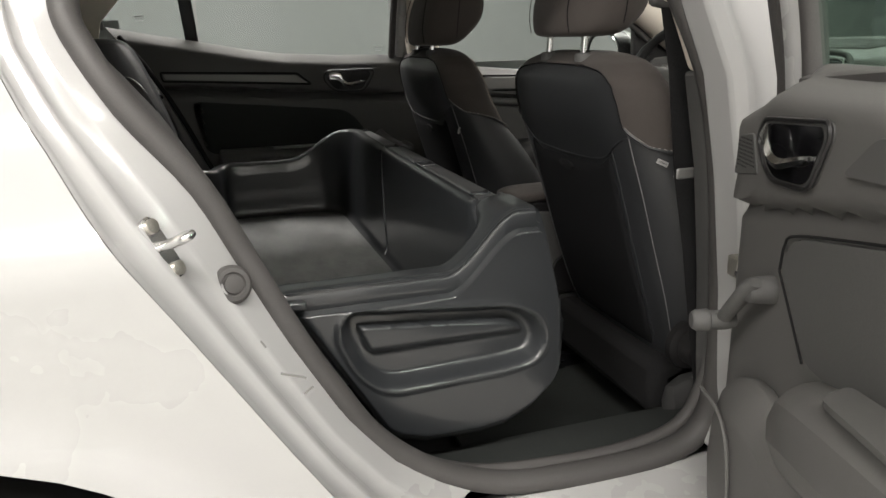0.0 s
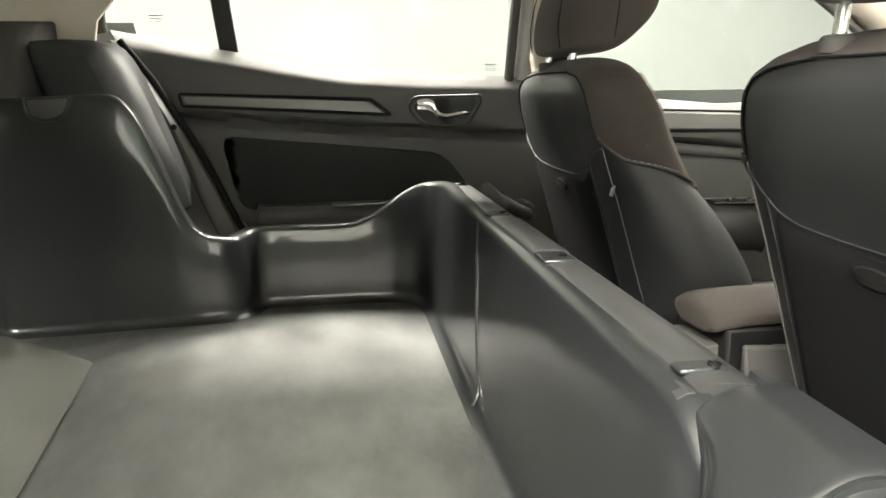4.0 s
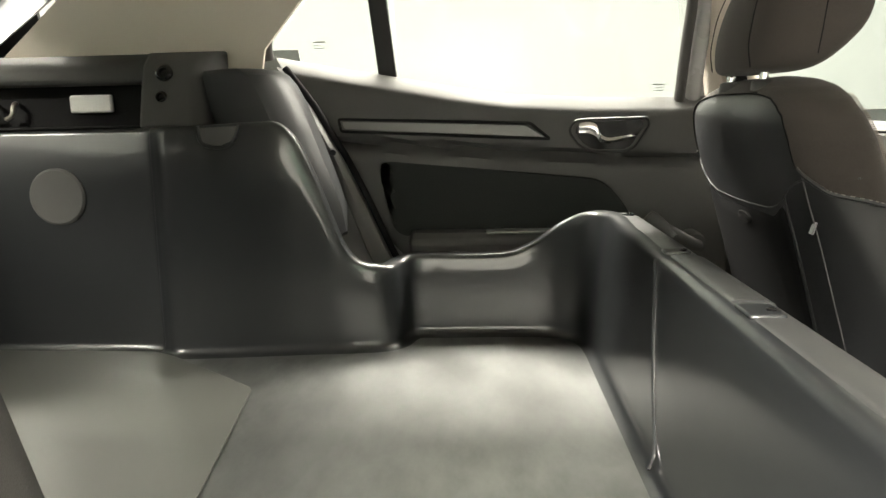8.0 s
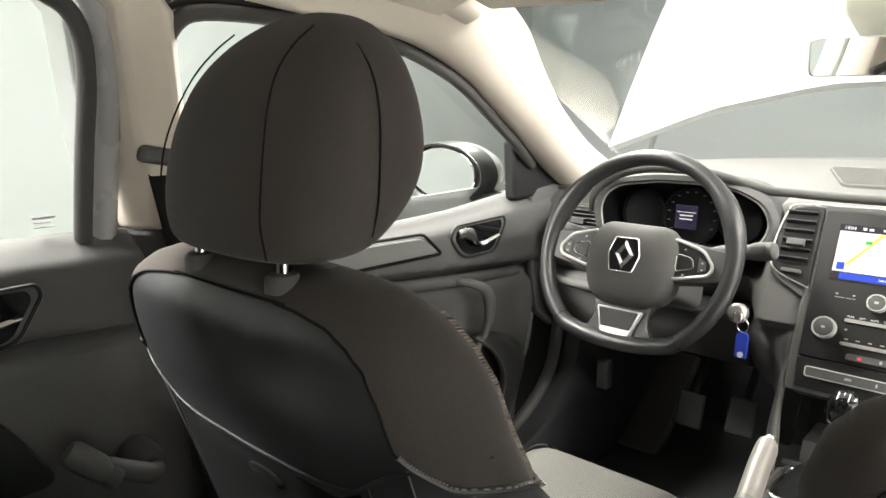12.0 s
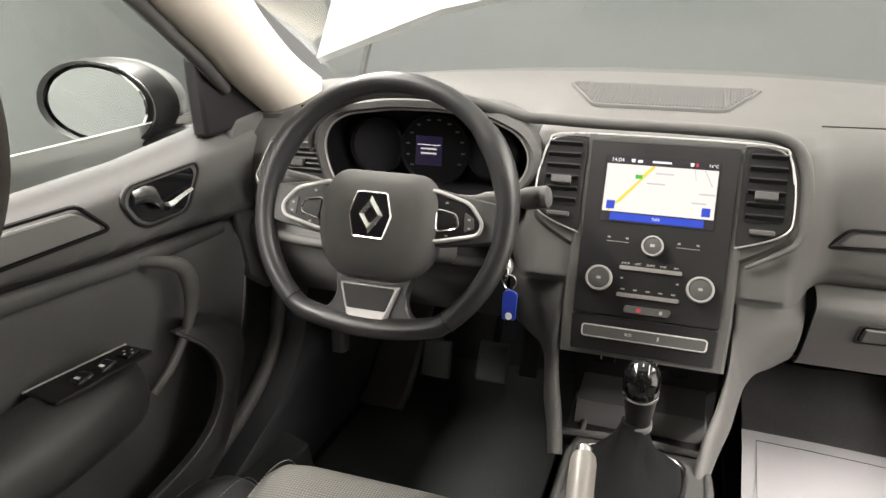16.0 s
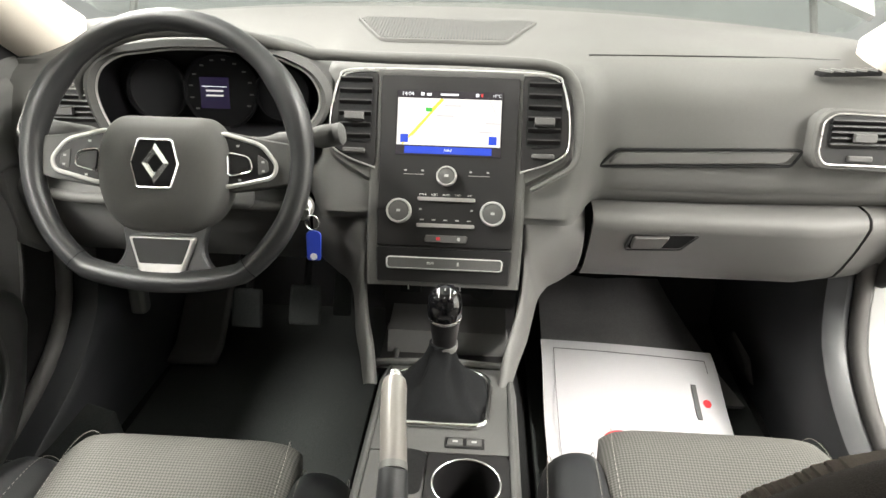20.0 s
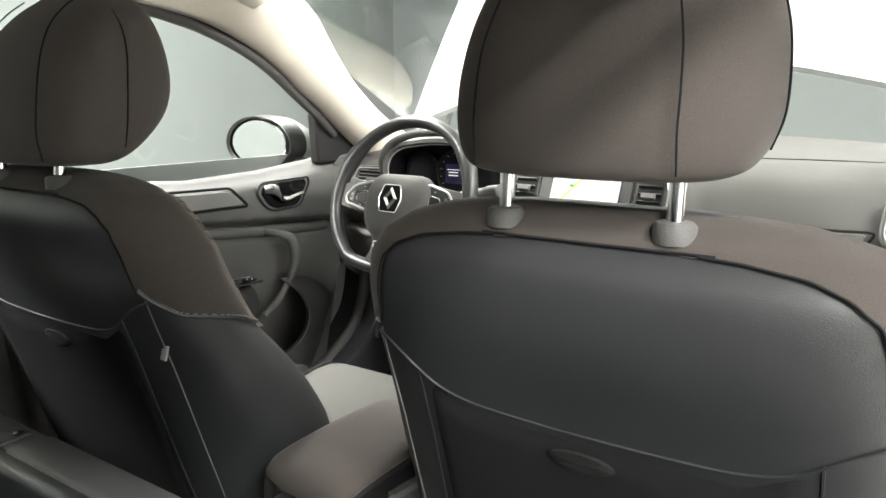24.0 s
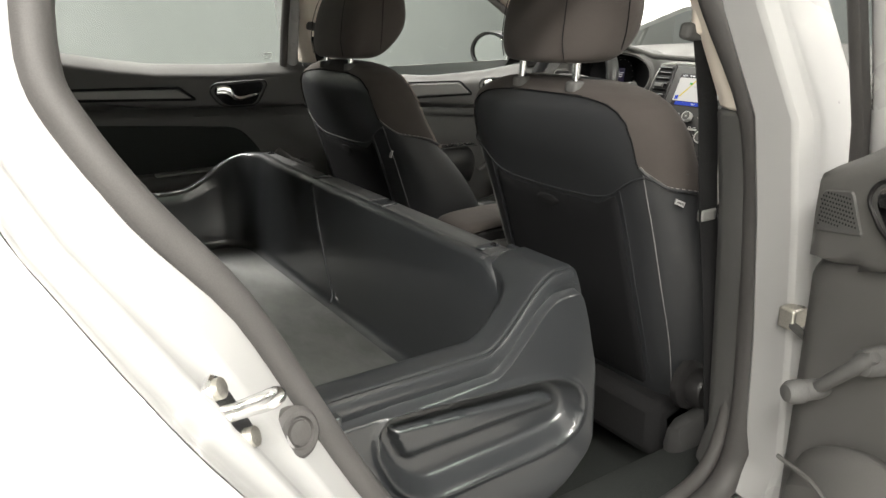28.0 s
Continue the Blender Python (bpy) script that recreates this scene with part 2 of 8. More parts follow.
def smears(m, lo, hi):
    """Wiped dust: the gloss of m fades in soft, stretched smears."""
    n, l = m.node_tree.nodes, m.node_tree.links
    co, mp, q, r = (n.new("ShaderNode" + k) for k in ("TexCoord", "Mapping", "TexNoise", "MapRange"))
    mp.inputs["Scale"].default_value, mp.inputs["Rotation"].default_value = (9.0, 4.0, 4.0), (0, 0, 0.45)
    q.inputs["Scale"].default_value, q.inputs["Detail"].default_value, q.inputs["Roughness"].default_value = 1.0, 5, 0.62
    r.inputs["From Min"].default_value, r.inputs["From Max"].default_value = 0.33, 0.67
    r.inputs["To Min"].default_value, r.inputs["To Max"].default_value = lo, hi
    l.new(co.outputs["Object"], mp.inputs["Vector"])
    l.new(mp.outputs["Vector"], q.inputs["Vector"])
    l.new(q.outputs["Fac"], r.inputs["Value"])
    l.new(r.outputs["Result"], n["Principled BSDF"].inputs["Coat Weight"])
    u = n.new("ShaderNodeMapRange")
    u.inputs["From Min"].default_value, u.inputs["From Max"].default_value = 0.33, 0.67
    u.inputs["To Min"].default_value, u.inputs["To Max"].default_value = 0.52, 0.28
    l.new(q.outputs["Fac"], u.inputs["Value"])
    l.new(u.outputs["Result"], n["Principled BSDF"].inputs["Roughness"])


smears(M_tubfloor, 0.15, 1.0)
M_cover = mat("grey_hard_cover", (0.092, 0.094, 0.087), 0.36, 0, 0.08, 3, 0.05, 0.08, 800, 0.7, rvar=0.05)
M_soft = mat("dark_grey_soft_dash", (0.083, 0.082, 0.079), 0.66, 0, 0.05, 4, 0.10, 0.25, 1100, 0.32)
M_hard = mat("grey_hard_dash_plastic", (0.094, 0.092, 0.089), 0.55, 0, 0.05, 4, 0.08, 0.35, 1000, 0.38)
M_trim = mat("black_grained_trim", (0.076, 0.0755, 0.074), 0.62, 0, 0.08, 5, 0.12, 0.5, 900, 0.28)
M_black = mat("satin_black_panel", (0.013, 0.0125, 0.013), 0.40, 0, 0.06, 5, 0.04, 0.05, 900, 0.30)
M_well = mat("unlit_gauge_black", (0.006, 0.006, 0.007), 0.6, 0, 0.1, 5, 0.05, 0.05, 900, 0.15)
# carpet black; also colours the sheets that stand for shade in recesses
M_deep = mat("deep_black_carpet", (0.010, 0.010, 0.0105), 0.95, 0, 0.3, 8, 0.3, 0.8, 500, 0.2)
M_mat = mat("dark_floor_mat", (0.020, 0.0225, 0.0215), 0.9, 0, 0.2, 7, 0.3, 0.6, 500, 0.25)
M_gloss = mat("gloss_black", (0.006, 0.006, 0.007), 0.07, 0, 0.05, 5, 0.02, 0.0, 800, 0.5, 0.5, 0.02)
M_vinyl = mat("black_leatherette", (0.021, 0.0222, 0.0242), 0.44, 0, 0.06, 4, 0.1, 0.4, 1000, 0.55)
M_cloth = mat("charcoal_cloth", (0.054, 0.047, 0.0435), 0.9, 0, 0.06, 4, 0.2, 0.5, 1500, 0.25, sheen=0.09)
M_pocket = mat("black_knit", (0.011, 0.0113, 0.0122), 0.95, 0, 0.08, 4, 0.25, 0.6, 1500, 0.1)
M_mesh = mesh_cloth("grey_woven_cloth", (0.055, 0.054, 0.050), (0.110, 0.108, 0.100), 0.0040)
M_leather = mat("black_wheel_leather", (0.022, 0.0225, 0.0235), 0.34, 0, 0.05, 6, 0.1, 0.25, 1200, 0.5, rvar=0.04)
M_matgrey = mat("grey_carpet", (0.115, 0.112, 0.113), 0.95, 0, 0.15, 9, 0.25, 0.5, 600, 0.2)
M_stitch = mat("pale_thread", (0.25, 0.24, 0.22), 0.8, 0, 0.1, 50, 0.2, 0, 900, 0.2)
M_white = mat("white_car_paint", (0.34, 0.34, 0.338), 0.28, 0, 0.02, 3, 0.01, 0.0, 900, 0.5, 0.6, 0.03)
M_liner = mat("beige_headliner", (0.60, 0.555, 0.485), 0.95, 0, 0.04, 3, 0.08, 0.4, 1200, 0.2)
M_pillar = mat("beige_pillar_trim", (0.68, 0.62, 0.545), 0.65, 0, 0.03, 3, 0.05, 0.25, 1200, 0.4)
M_lower = mat("black_hard_door_plastic", (0.034, 0.034, 0.034), 0.5, 0, 0.08, 5, 0.1, 0.35, 1100, 0.4)
M_rubber = mat("grey_rubber_seal", (0.0585, 0.0559, 0.0546), 0.6, 0, 0.1, 7, 0.1, 0.3, 800, 0.4)
M_sealtrim = mat("grey_flocked_seal", (0.070, 0.067, 0.066), 0.7, 0, 0.06, 5, 0.1, 0.4, 900, 0.35)
M_chrome = mat("satin_chrome", (0.72, 0.72, 0.72), 0.18, 1.0, 0.03, 5, 0.02, 0.0, 900, 0.5, 0, 0.04)
M_bright = mat("bright_silver", (0.50, 0.50, 0.49), 0.3, 0.35, 0.03, 5, 0.02, 0.0, 900, 0.6, 0, 0.05)
# lit copy of the tub plastic: window sheen put into a paler base
M_tublit = mat("lit_tub_plastic", (0.040, 0.041, 0.042), 0.40, 0, 0.10, 5, 0.08, 0.15, 800, 0.9)
M_champ = mat("satin_warm_grey_paint", (0.23, 0.215, 0.20), 0.5, 0.1, 0.04, 6, 0.04, 0.05, 900)
M_silver = mat("satin_silver_paint", (0.42, 0.41, 0.40), 0.35, 0.7, 0.04, 6, 0.04, 0.05, 900)
M_grey = mat("mid_grey_trim", (0.16, 0.16, 0.155), 0.45, 0.2, 0.05, 5, 0.05, 0.1, 900)
M_zinc = mat("bare_zinc", (0.55, 0.53, 0.48), 0.35, 0.9, 0.15, 20, 0.1, 0.1, 500)
M_mirror = mat("mirror_silver", (0.9, 0.9, 0.9), 0.02, 1.0, 0, 5, 0, 0, 900, 0.5, 0, 0.0)
M_paper = mat("white_paper", (0.54, 0.53, 0.55), 0.8, 0, 0.02, 6, 0.02, 0.05, 600, 0.3)
M_ink = mat("grey_ink", (0.10, 0.10, 0.10), 0.7)
M_red = mat("red_ink", (0.62, 0.03, 0.04), 0.6)
M_blue = mat("blue_plastic_tag", (0.02, 0.045, 0.36), 0.3)
M_yellow = mat("yellow_sticker", (0.75, 0.55, 0.08), 0.5)
M_icon = mat("grey_print", (0.34, 0.34, 0.335), 0.6, 0, 0.03)
M_seam = mat("pale_seam", (0.15, 0.15, 0.15), 0.7, 0, 0.06)
M_rib = mat("tan_grey_rib", (0.19, 0.165, 0.145), 0.85, 0, 0.06)
M_label = mat("white_print", (0.75, 0.75, 0.74), 0.6, 0, 0.03)
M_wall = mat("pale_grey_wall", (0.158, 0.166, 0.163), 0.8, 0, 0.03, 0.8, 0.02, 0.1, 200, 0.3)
# white only for the unseen right wall, which serves as a reflector
M_bounce = mat("bounce_wall_white", (0.72, 0.73, 0.72), 0.8, 0, 0.03, 0.8, 0.02, 0.1, 200, 0.3)
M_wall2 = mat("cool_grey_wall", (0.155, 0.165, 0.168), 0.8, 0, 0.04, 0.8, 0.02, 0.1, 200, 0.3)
M_ground = mat("pale_concrete_floor", (0.36, 0.35, 0.33), 0.35, 0, 0.08, 1.5, 0.08, 0.1, 90, 0.5)
M_ceil = mat("white_ceiling", (0.8, 0.8, 0.78), 0.9, 0, 0.03, 1, 0.02, 0.1, 200, 0.3)
M_tyre = mat("tyre_rubber", (0.012, 0.012, 0.012), 0.75, 0, 0.1, 8, 0.1, 0.3, 600, 0.4)
M_glass = glass("clear_glass", (0.93, 0.96, 0.95))
M_tint = glass("green_tinted_glass", (0.72, 0.84, 0.78))
M_screen = glow("lit_map", (1.0, 0.96, 0.88), 0.5)
M_scrblack = glow("screen_black", (0.10, 0.08, 0.10), 0.15)
M_scrblue = glow("screen_blue", (0.03, 0.09, 0.75), 0.45)
M_scryel = glow("screen_yellow", (1.0, 0.80, 0.10), 0.5)
M_scrwhite = glow("screen_white", (1, 1, 1), 0.6)
M_scrgrey = glow("screen_grey", (0.75, 0.70, 0.68), 0.45)
M_scrred = glow("screen_red", (0.9, 0.05, 0.05), 0.5)
M_scrgreen = glow("screen_green", (0.10, 0.8, 0.10), 0.35)
M_lamp = glow("lit_diffuser", (1.0, 0.97, 0.9), 6.0)

# ---- showroom ----
X0, X1, Y0, Y1, ZC = -5.0, 7.0, -5.0, 4.6, 3.4
built(part("ground", block(((X0 + X1) / 2, (Y0 + Y1) / 2, -0.05), (X1 - X0, Y1 - Y0, 0.1)), M_ground), "pale polished concrete showroom floor", "floor", "structure")
built(part("ceiling", block(((X0 + X1) / 2, (Y0 + Y1) / 2, ZC + 0.05), (X1 - X0, Y1 - Y0, 0.1)), M_ceil), "plain white showroom ceiling", "ceiling", "structure")
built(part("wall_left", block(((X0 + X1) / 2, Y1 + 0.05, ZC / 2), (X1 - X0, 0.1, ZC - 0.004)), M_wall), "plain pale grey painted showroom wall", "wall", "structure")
# out of view; added white to bounce light through the open door
built(part("wall_right", block(((X0 + X1) / 2, Y0 - 0.05, ZC / 2), (X1 - X0, 0.1, ZC - 0.004)), M_bounce), "unseen plain wall, white to bounce light into the car", "wall", "structure")
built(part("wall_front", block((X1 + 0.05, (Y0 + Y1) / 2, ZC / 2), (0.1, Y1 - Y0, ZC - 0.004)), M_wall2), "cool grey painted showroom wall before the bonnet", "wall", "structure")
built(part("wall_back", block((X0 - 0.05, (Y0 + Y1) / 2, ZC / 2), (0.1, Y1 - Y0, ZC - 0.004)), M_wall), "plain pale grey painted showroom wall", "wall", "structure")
for lx in (-2.6, 0.2, 3.0):
    for ly in (-2.9, 2.0):
        cl = thing("ceiling_light", "long white ceiling light with a lit diffuser", "ceiling light", (lx, ly, ZC), "lights on the showroom ceiling")
        part("housing", block((lx, ly, ZC - 0.04), (2.3, 0.6, 0.075)), M_ceil, cl, bev=0.01)
        part("diffuser", block((lx, ly, ZC - 0.082), (2.2, 0.5, 0.006)), M_lamp, cl)

# ---- car body: side shells, pillars, roof ----
body = thing("car_body", "white five-door car body with beige inner pillars, standing in a showroom", "car body", (0.6, 0, 0))


def outer_y(x, z):
    return 0.895 - 0.03 * max(0, (0.55 - z)) - 0.10 * smooth(0.85, 1.0, z) - 0.36 * max(0.0, z - 1.0) - 0.02 * smooth(-0.6, -1.2, x)


# rear edge of the rear door opening, by height: seal line
SEAL = [(0.42, 0.53), (0.44, 0.49), (0.495, 0.41), (0.58, 0.338), (0.694, 0.276), (0.797, 0.226), (0.897, 0.182), (0.989, 0.115), (1.06, 0.075), (1.10, 0.065), (1.18, 0.075), (1.26, 0.14), (1.32, 0.26)]
BP = [(0.42, 0.88), (0.48, 0.905), (0.68, 0.888), (0.86, 0.862), (1.0, 0.832), (1.13, 0.80), (1.27, 0.775), (1.32, 0.73)]


def pillar_edge(s):
    """Rear edge of the middle pillar by height on the side s."""
    return [(z, x + (0.022 if s < 0 else 0.0)) for z, x in BP]


def seal_loop(s):
    """The rear door opening's loop on the side s."""
    pts = [(0.62, 0.405), (0.53, 0.425), (0.44, 0.47), (0.37, 0.535), (0.32, 0.615), (0.276, 0.694), (0.228, 0.797), (0.18, 0.897), (0.115, 0.989), (0.078, 1.055), (0.066, 1.10), (0.082, 1.18), (0.15, 1.265), (0.28, 1.318), (0.45, 1.335),
           (0.62, 1.335), (0.74, 1.318), (0.794, 1.25), (0.832, 1.13), (0.874, 1.0), (0.908, 0.86), (0.927, 0.68), (0.934, 0.52), (0.905, 0.43), (0.81, 0.40)]
    def yy(x, z):
        return s * (0.735 - 0.30 * max(0, z - 1.0))
    return spline([(x, yy(x, z), z) for x, z in pts], 4, True)


loop = seal_loop(-1)
part("door_seal", tube(loop, 0.022, 12, True, 0.75, (0, 1, 0)), M_rubber, body, "dark grey rubber door seal", 60)
# wide inner trim behind the opening, both sides
EDGE = [(0.66, 0.250), (0.70, 0.225), (0.755, 0.203), (0.83, 0.188), (0.905, 0.168), (0.972, 0.133), (1.03, 0.085), (1.07, 0.04)]
SEALX = [(0.58, 0.338), (0.694, 0.276), (0.797, 0.226), (0.897, 0.182), (0.989, 0.115), (1.06, 0.075), (1.10, 0.065)]
rows = []
for i in range(25):
    z = 0.66 + (1.07 - 0.66) * i / 24
    a, e = table(SEALX, z), table(EDGE, z)
    rows.append([(a + 0.004, -0.728, z), (a + 0.012, -0.712, z), (lerp(a, e, 0.35) + 0.014, -0.67, z), (lerp(a, e, 0.7) + 0.012, -0.615, z), (e + 0.004, -0.578, z), (e, -0.566, z), (e - 0.010, -0.558, z), (e - 0.03, -0.553, z), (e - 0.12, -0.548, z)])
part("opening_trim", slab(rows, (-0.004, -0.002, 0)), M_sealtrim, body, "wide smooth grey trim behind the rear door opening", 70)
part("opening_lip", tube(spline([(0.262, -0.70, 0.68), (0.305, -0.70, 0.61), (0.36, -0.70, 0.53), (0.43, -0.70, 0.465), (0.53, -0.70, 0.418), (0.66, -0.70, 0.402), (0.80, -0.70, 0.402), (0.90, -0.70, 0.43), (0.943, -0.70, 0.52), (0.947, -0.70, 0.68), (0.927, -0.70, 0.86), (0.890, -0.70, 1.0), (0.854, -0.665, 1.13), (0.827, -0.63, 1.25)], 5), 0.013, 8), M_rubber, body, "dark lip inside the seal", 60)

# white jamb and rear quarter on the open side (and mirrored on the other side)
CREASE = [(0.40, 0.43), (0.46, 0.36), (0.557, 0.293), (0.637, 0.243), (0.72, 0.193), (0.796, 0.147), (0.863, 0.105), (0.924, 0.066), (0.983, 0.031), (1.06, 0.0), (1.12, -0.005), (1.22, 0.03), (1.30, 0.14)]
for s in (-1, 1):
    rows = []
    zs = [0.425 + ((1.30 if s < 0 else 1.04) - 0.425) * i / 36 for i in range(37)]
    for z in zs:
        xs, xc = table(SEAL, z), table(CREASE, z)
        ys, yc = 0.742 - 0.30 * max(0, z - 1.0), outer_y(xc, z) + 0.001
        row = []
        for t, h in ((0, 0), (0.2, 0.0), (0.42, 0.001), (0.47, -0.001), (0.50, -0.006), (0.60, -0.007), (0.66, -0.006), (0.69, -0.001), (0.74, 0.002), (0.78, 0.001), (0.81, -0.005), (0.90, -0.006), (0.94, -0.003), (0.97, 0.0), (1.0, 0.0)):
            k = t ** 1.3
            row.append((lerp(xs, xc, t) + h * 0.8, s * (lerp(ys, yc, k) + h * 0.6), z))
        rows.append(row)
    part("door_jamb", slab(rows, (0, -s * 0.012, 0)), M_white, body, "white painted door jamb", 60)
    # rear quarter skin
    rows = []
    cxw, czw, rw = -0.14, 0.315, 0.372
    for i in range(41):
        z = 0.30 + (1.12 - 0.30) * i / 40
        xc = table(CREASE, z)
        row = []
        hole = cxw + math.sqrt(max(0, rw * rw - (z - czw) ** 2)) if abs(z - czw) < rw else None
        hole0 = cxw - math.sqrt(max(0, rw * rw - (z - czw) ** 2)) if hole is not None else cxw
        a0 = xc - 0.001
        a1 = hole if hole is not None else cxw
        a1 = min(a1, a0)
        for j in range(9):
            x = lerp(a0, a1, j / 8)
            row.append((x, s * (outer_y(x, z) + 0.002 + (0.012 * smooth(0.06, 0.0, math.hypot(x - cxw, z - czw) - rw))), z))
        rows.append(row)
    part("quarter_front", slab(rows, (0, -s * 0.01, 0)), M_white, body, "white rear wing before the wheel", 60)
    rows = []
    for i in range(41):
        z = 0.30 + (1.12 - 0.30) * i / 40
        hole0 = cxw - math.sqrt(max(0, rw * rw - (z - czw) ** 2)) if abs(z - czw) < rw else cxw
        row = []
        for j in range(9):
            x = lerp(hole0 - 0.001, -1.02, j / 8)
            row.append((x, s * (outer_y(x, z) + 0.002 + (0.012 * smooth(0.06, 0.0, math.hypot(x - cxw, z - czw) - rw))), z))
        rows.append(row)
    part("quarter_rear", slab(rows, (0, -s * 0.01, 0)), M_white, body, "white rear wing behind the wheel", 60)
    # upper quarter (C pillar skin) and roof side
    rows = []
    for i in range(9):
        z = 1.12 + (1.34 - 1.12) * i / 8
        xa = table(CREASE, min(z, 1.30)) if s < 0 else table([(1.10, -0.085), (1.17, -0.068), (1.22, -0.025), (1.26, 0.03), (1.31, 0.13), (1.34, 0.22)], z)
        rows.append([(x, s * outer_y(x, z), z) for x in (xa, lerp(xa, -0.55, 0.4), lerp(xa, -0.55, 0.8), -0.55 + 0.02 * i)])
    part("pillar_skin", slab(rows, (0, -s * 0.01, 0)), M_white, body, "white rear pillar skin", 60)
    # wheel
    wh = part("rear_wheel", turned([(0.12, 0), (0.30, 0.01), (0.312, 0.04), (0.312, 0.18), (0.30, 0.205), (0.22, 0.21), (0.2, 0.19), (0.05, 0.185)], pose(cxw, s * 0.66, 0.316, -s * 90), 40), M_tyre, body, "black tyre in the wheel arch")
    part("rim", turned([(0.04, 0.18), (0.2, 0.186), (0.205, 0.20), (0.19, 0.196), (0.04, 0.20)], pose(cxw, s * 0.66, 0.316, -s * 90), 40), M_silver, wh, "silver wheel rim")
    part("arch_liner", turned([(0.385, 0.0), (0.385, 0.26), (0.375, 0.26), (0.375, 0.0)], pose(cxw, s * 0.62, 0.32, -s * 90), 40, False), M_deep, body, "black wheel arch liner")
    # sill
    part("sill", loft([[(x, s * 0.71, 0.24), (x, s * 0.71, 0.375), (x, s * 0.72, 0.385), (x, s * 0.745, 0.395), (x, s * 0.80, 0.375), (x, s * 0.885, 0.34), (x, s * 0.89, 0.22), (x, s * 0.80, 0.17)] for x in (0.26, 0.7, 1.2, 1.78)]), M_white, body, "white door sill", bev=0.006)
    part("sill_trim", loft([[(x, s * 0.56, 0.30), (x, s * 0.575, 0.386), (x, s * 0.62, 0.402), (x, s * 0.705, 0.404), (x, s * 0.715, 0.392), (x, s * 0.60, 0.37)] for x in (0.34, 0.7, 1.2, 1.70)]), M_mat, body, "black sill trim", bev=0.004)
    # B pillar: outer jamb, inner trim
    rows = []
    for z, x in pillar_edge(s):
        y0 = s * (0.745 - 0.30 * max(0, z - 1.0))
        y1 = s * (0.825 - 0.32 * max(0, z - 1.0))
        rows.append([(x, y0, z), (x - 0.004, lerp(y0, y1, 0.75), z), (x + 0.014, y1, z), (x + 0.11, y1, z), (x + 0.125, lerp(y0, y1, 0.6), z), (x + 0.12, y0, z)])
    part("middle_pillar", loft(rows), M_white, body, "white painted middle door pillar", bev=0.005)
    rows = []
    for z, x in pillar_edge(s):
        if z < 1.0:
            continue
        y0 = s * (0.742 - 0.30 * max(0, z - 1.0))
        y1 = s * (0.67 - 0.29 * max(0, z - 1.0))
        rows.append([(x + 0.012, y0, z), (x + 0.016, lerp(y0, y1, 0.6), z), (x + 0.034, y1, z), (x + 0.09, y1, z), (x + 0.112, lerp(y0, y1, 0.6), z), (x + 0.118, y0, z)])
    part("pillar_trim_upper", loft(rows), M_pillar, body, "beige upper pillar trim", bev=0.006)
    rows = []
    for z, x in pillar_edge(s):
        if z > 1.01:
            continue
        y0, y1 = s * 0.742, s * (0.655 + 0.012 * smooth(0.6, 1.0, z))
        rows.append([(x + 0.012, y0, z), (x + 0.012, lerp(y0, y1, 0.7), z), (x + 0.03, y1, z), (x + 0.10, y1, z), (x + 0.12, lerp(y0, y1, 0.7), z), (x + 0.122, y0, z)])
    part("pillar_trim_lower", loft(rows), M_trim, body, "black lower pillar trim", bev=0.006)
    # belt: guide, strap
    belt = part("seat_belt", slab([[(x + dx, s * y, z) for dx in (-0.020, 0.020)] for x, y, z in ((0.868, 0.648, 1.09), (0.885, 0.652, 1.0), (0.905, 0.655, 0.84), (0.93, 0.655, 0.72), (0.985, 0.65, 0.42))], (0, s * 0.0015, 0)), M_deep, body, "black seat belt strap")
    part("belt_guide", block((0.866, s * 0.640, 1.098), (0.06, 0.02, 0.022), pose(0, 0, 0, 0, 12, 0)), M_trim, belt, "black belt guide", bev=0.006)
    part("belt_slide", block((0.905, s * 0.653, 0.842), (0.036, 0.011, 0.020)), M_grey, belt, "grey belt buckle tongue", bev=0.005)
    part("belt_cover", block((0.868, s * 0.648, 1.135), (0.04, 0.022, 0.075)), M_pillar, belt, "beige belt height cover", bev=0.009)
    # A pillar and windscreen frame, beige
    pa = spline([(0.98, 0.605, 1.290), (1.134, 0.618, 1.274), (1.236, 0.622, 1.262), (1.318, 0.627, 1.245), (1.41, 0.636, 1.213), (1.479, 0.646, 1.18), (1.57, 0.662, 1.127), (1.655, 0.677, 1.078), (1.76, 0.69, 1.010), (1.85, 0.70, 0.955)], 4)
    pb = spline([(1.02, 0.48, 1.372), (1.20, 0.51, 1.352), (1.36, 0.54, 1.338), (1.47, 0.565, 1.315), (1.55, 0.585, 1.28), (1.61, 0.60, 1.226), (1.68, 0.615, 1.165), (1.74, 0.625, 1.12), (1.85, 0.64, 1.055), (1.96, 0.65, 1.005)], 4)
    rows = []
    for a, b in zip(pa, pb):
        row = [a + Vector((0.004, 0.035, 0.012)), a + Vector((0, 0.008, 0.002)), a]
        for t in (0.12, 0.3, 0.5, 0.7, 0.88):
            m_ = a.lerp(b, t)
            row.append(m_ + Vector((-0.012, -0.028, -0.010)) * math.sin(math.pi * t) ** 0.6)
        row += [b, b + Vector((0.012, 0.006, 0.006)), b + Vector((0.02, 0.03, 0.012))]
        rows.append([(p.x, s * p.y, p.z) for p in row])
    part("front_pillar_trim", slab(rows, (0.003, s * 0.004, 0.003)), M_pillar, body, "smooth beige windscreen pillar trim", 70)
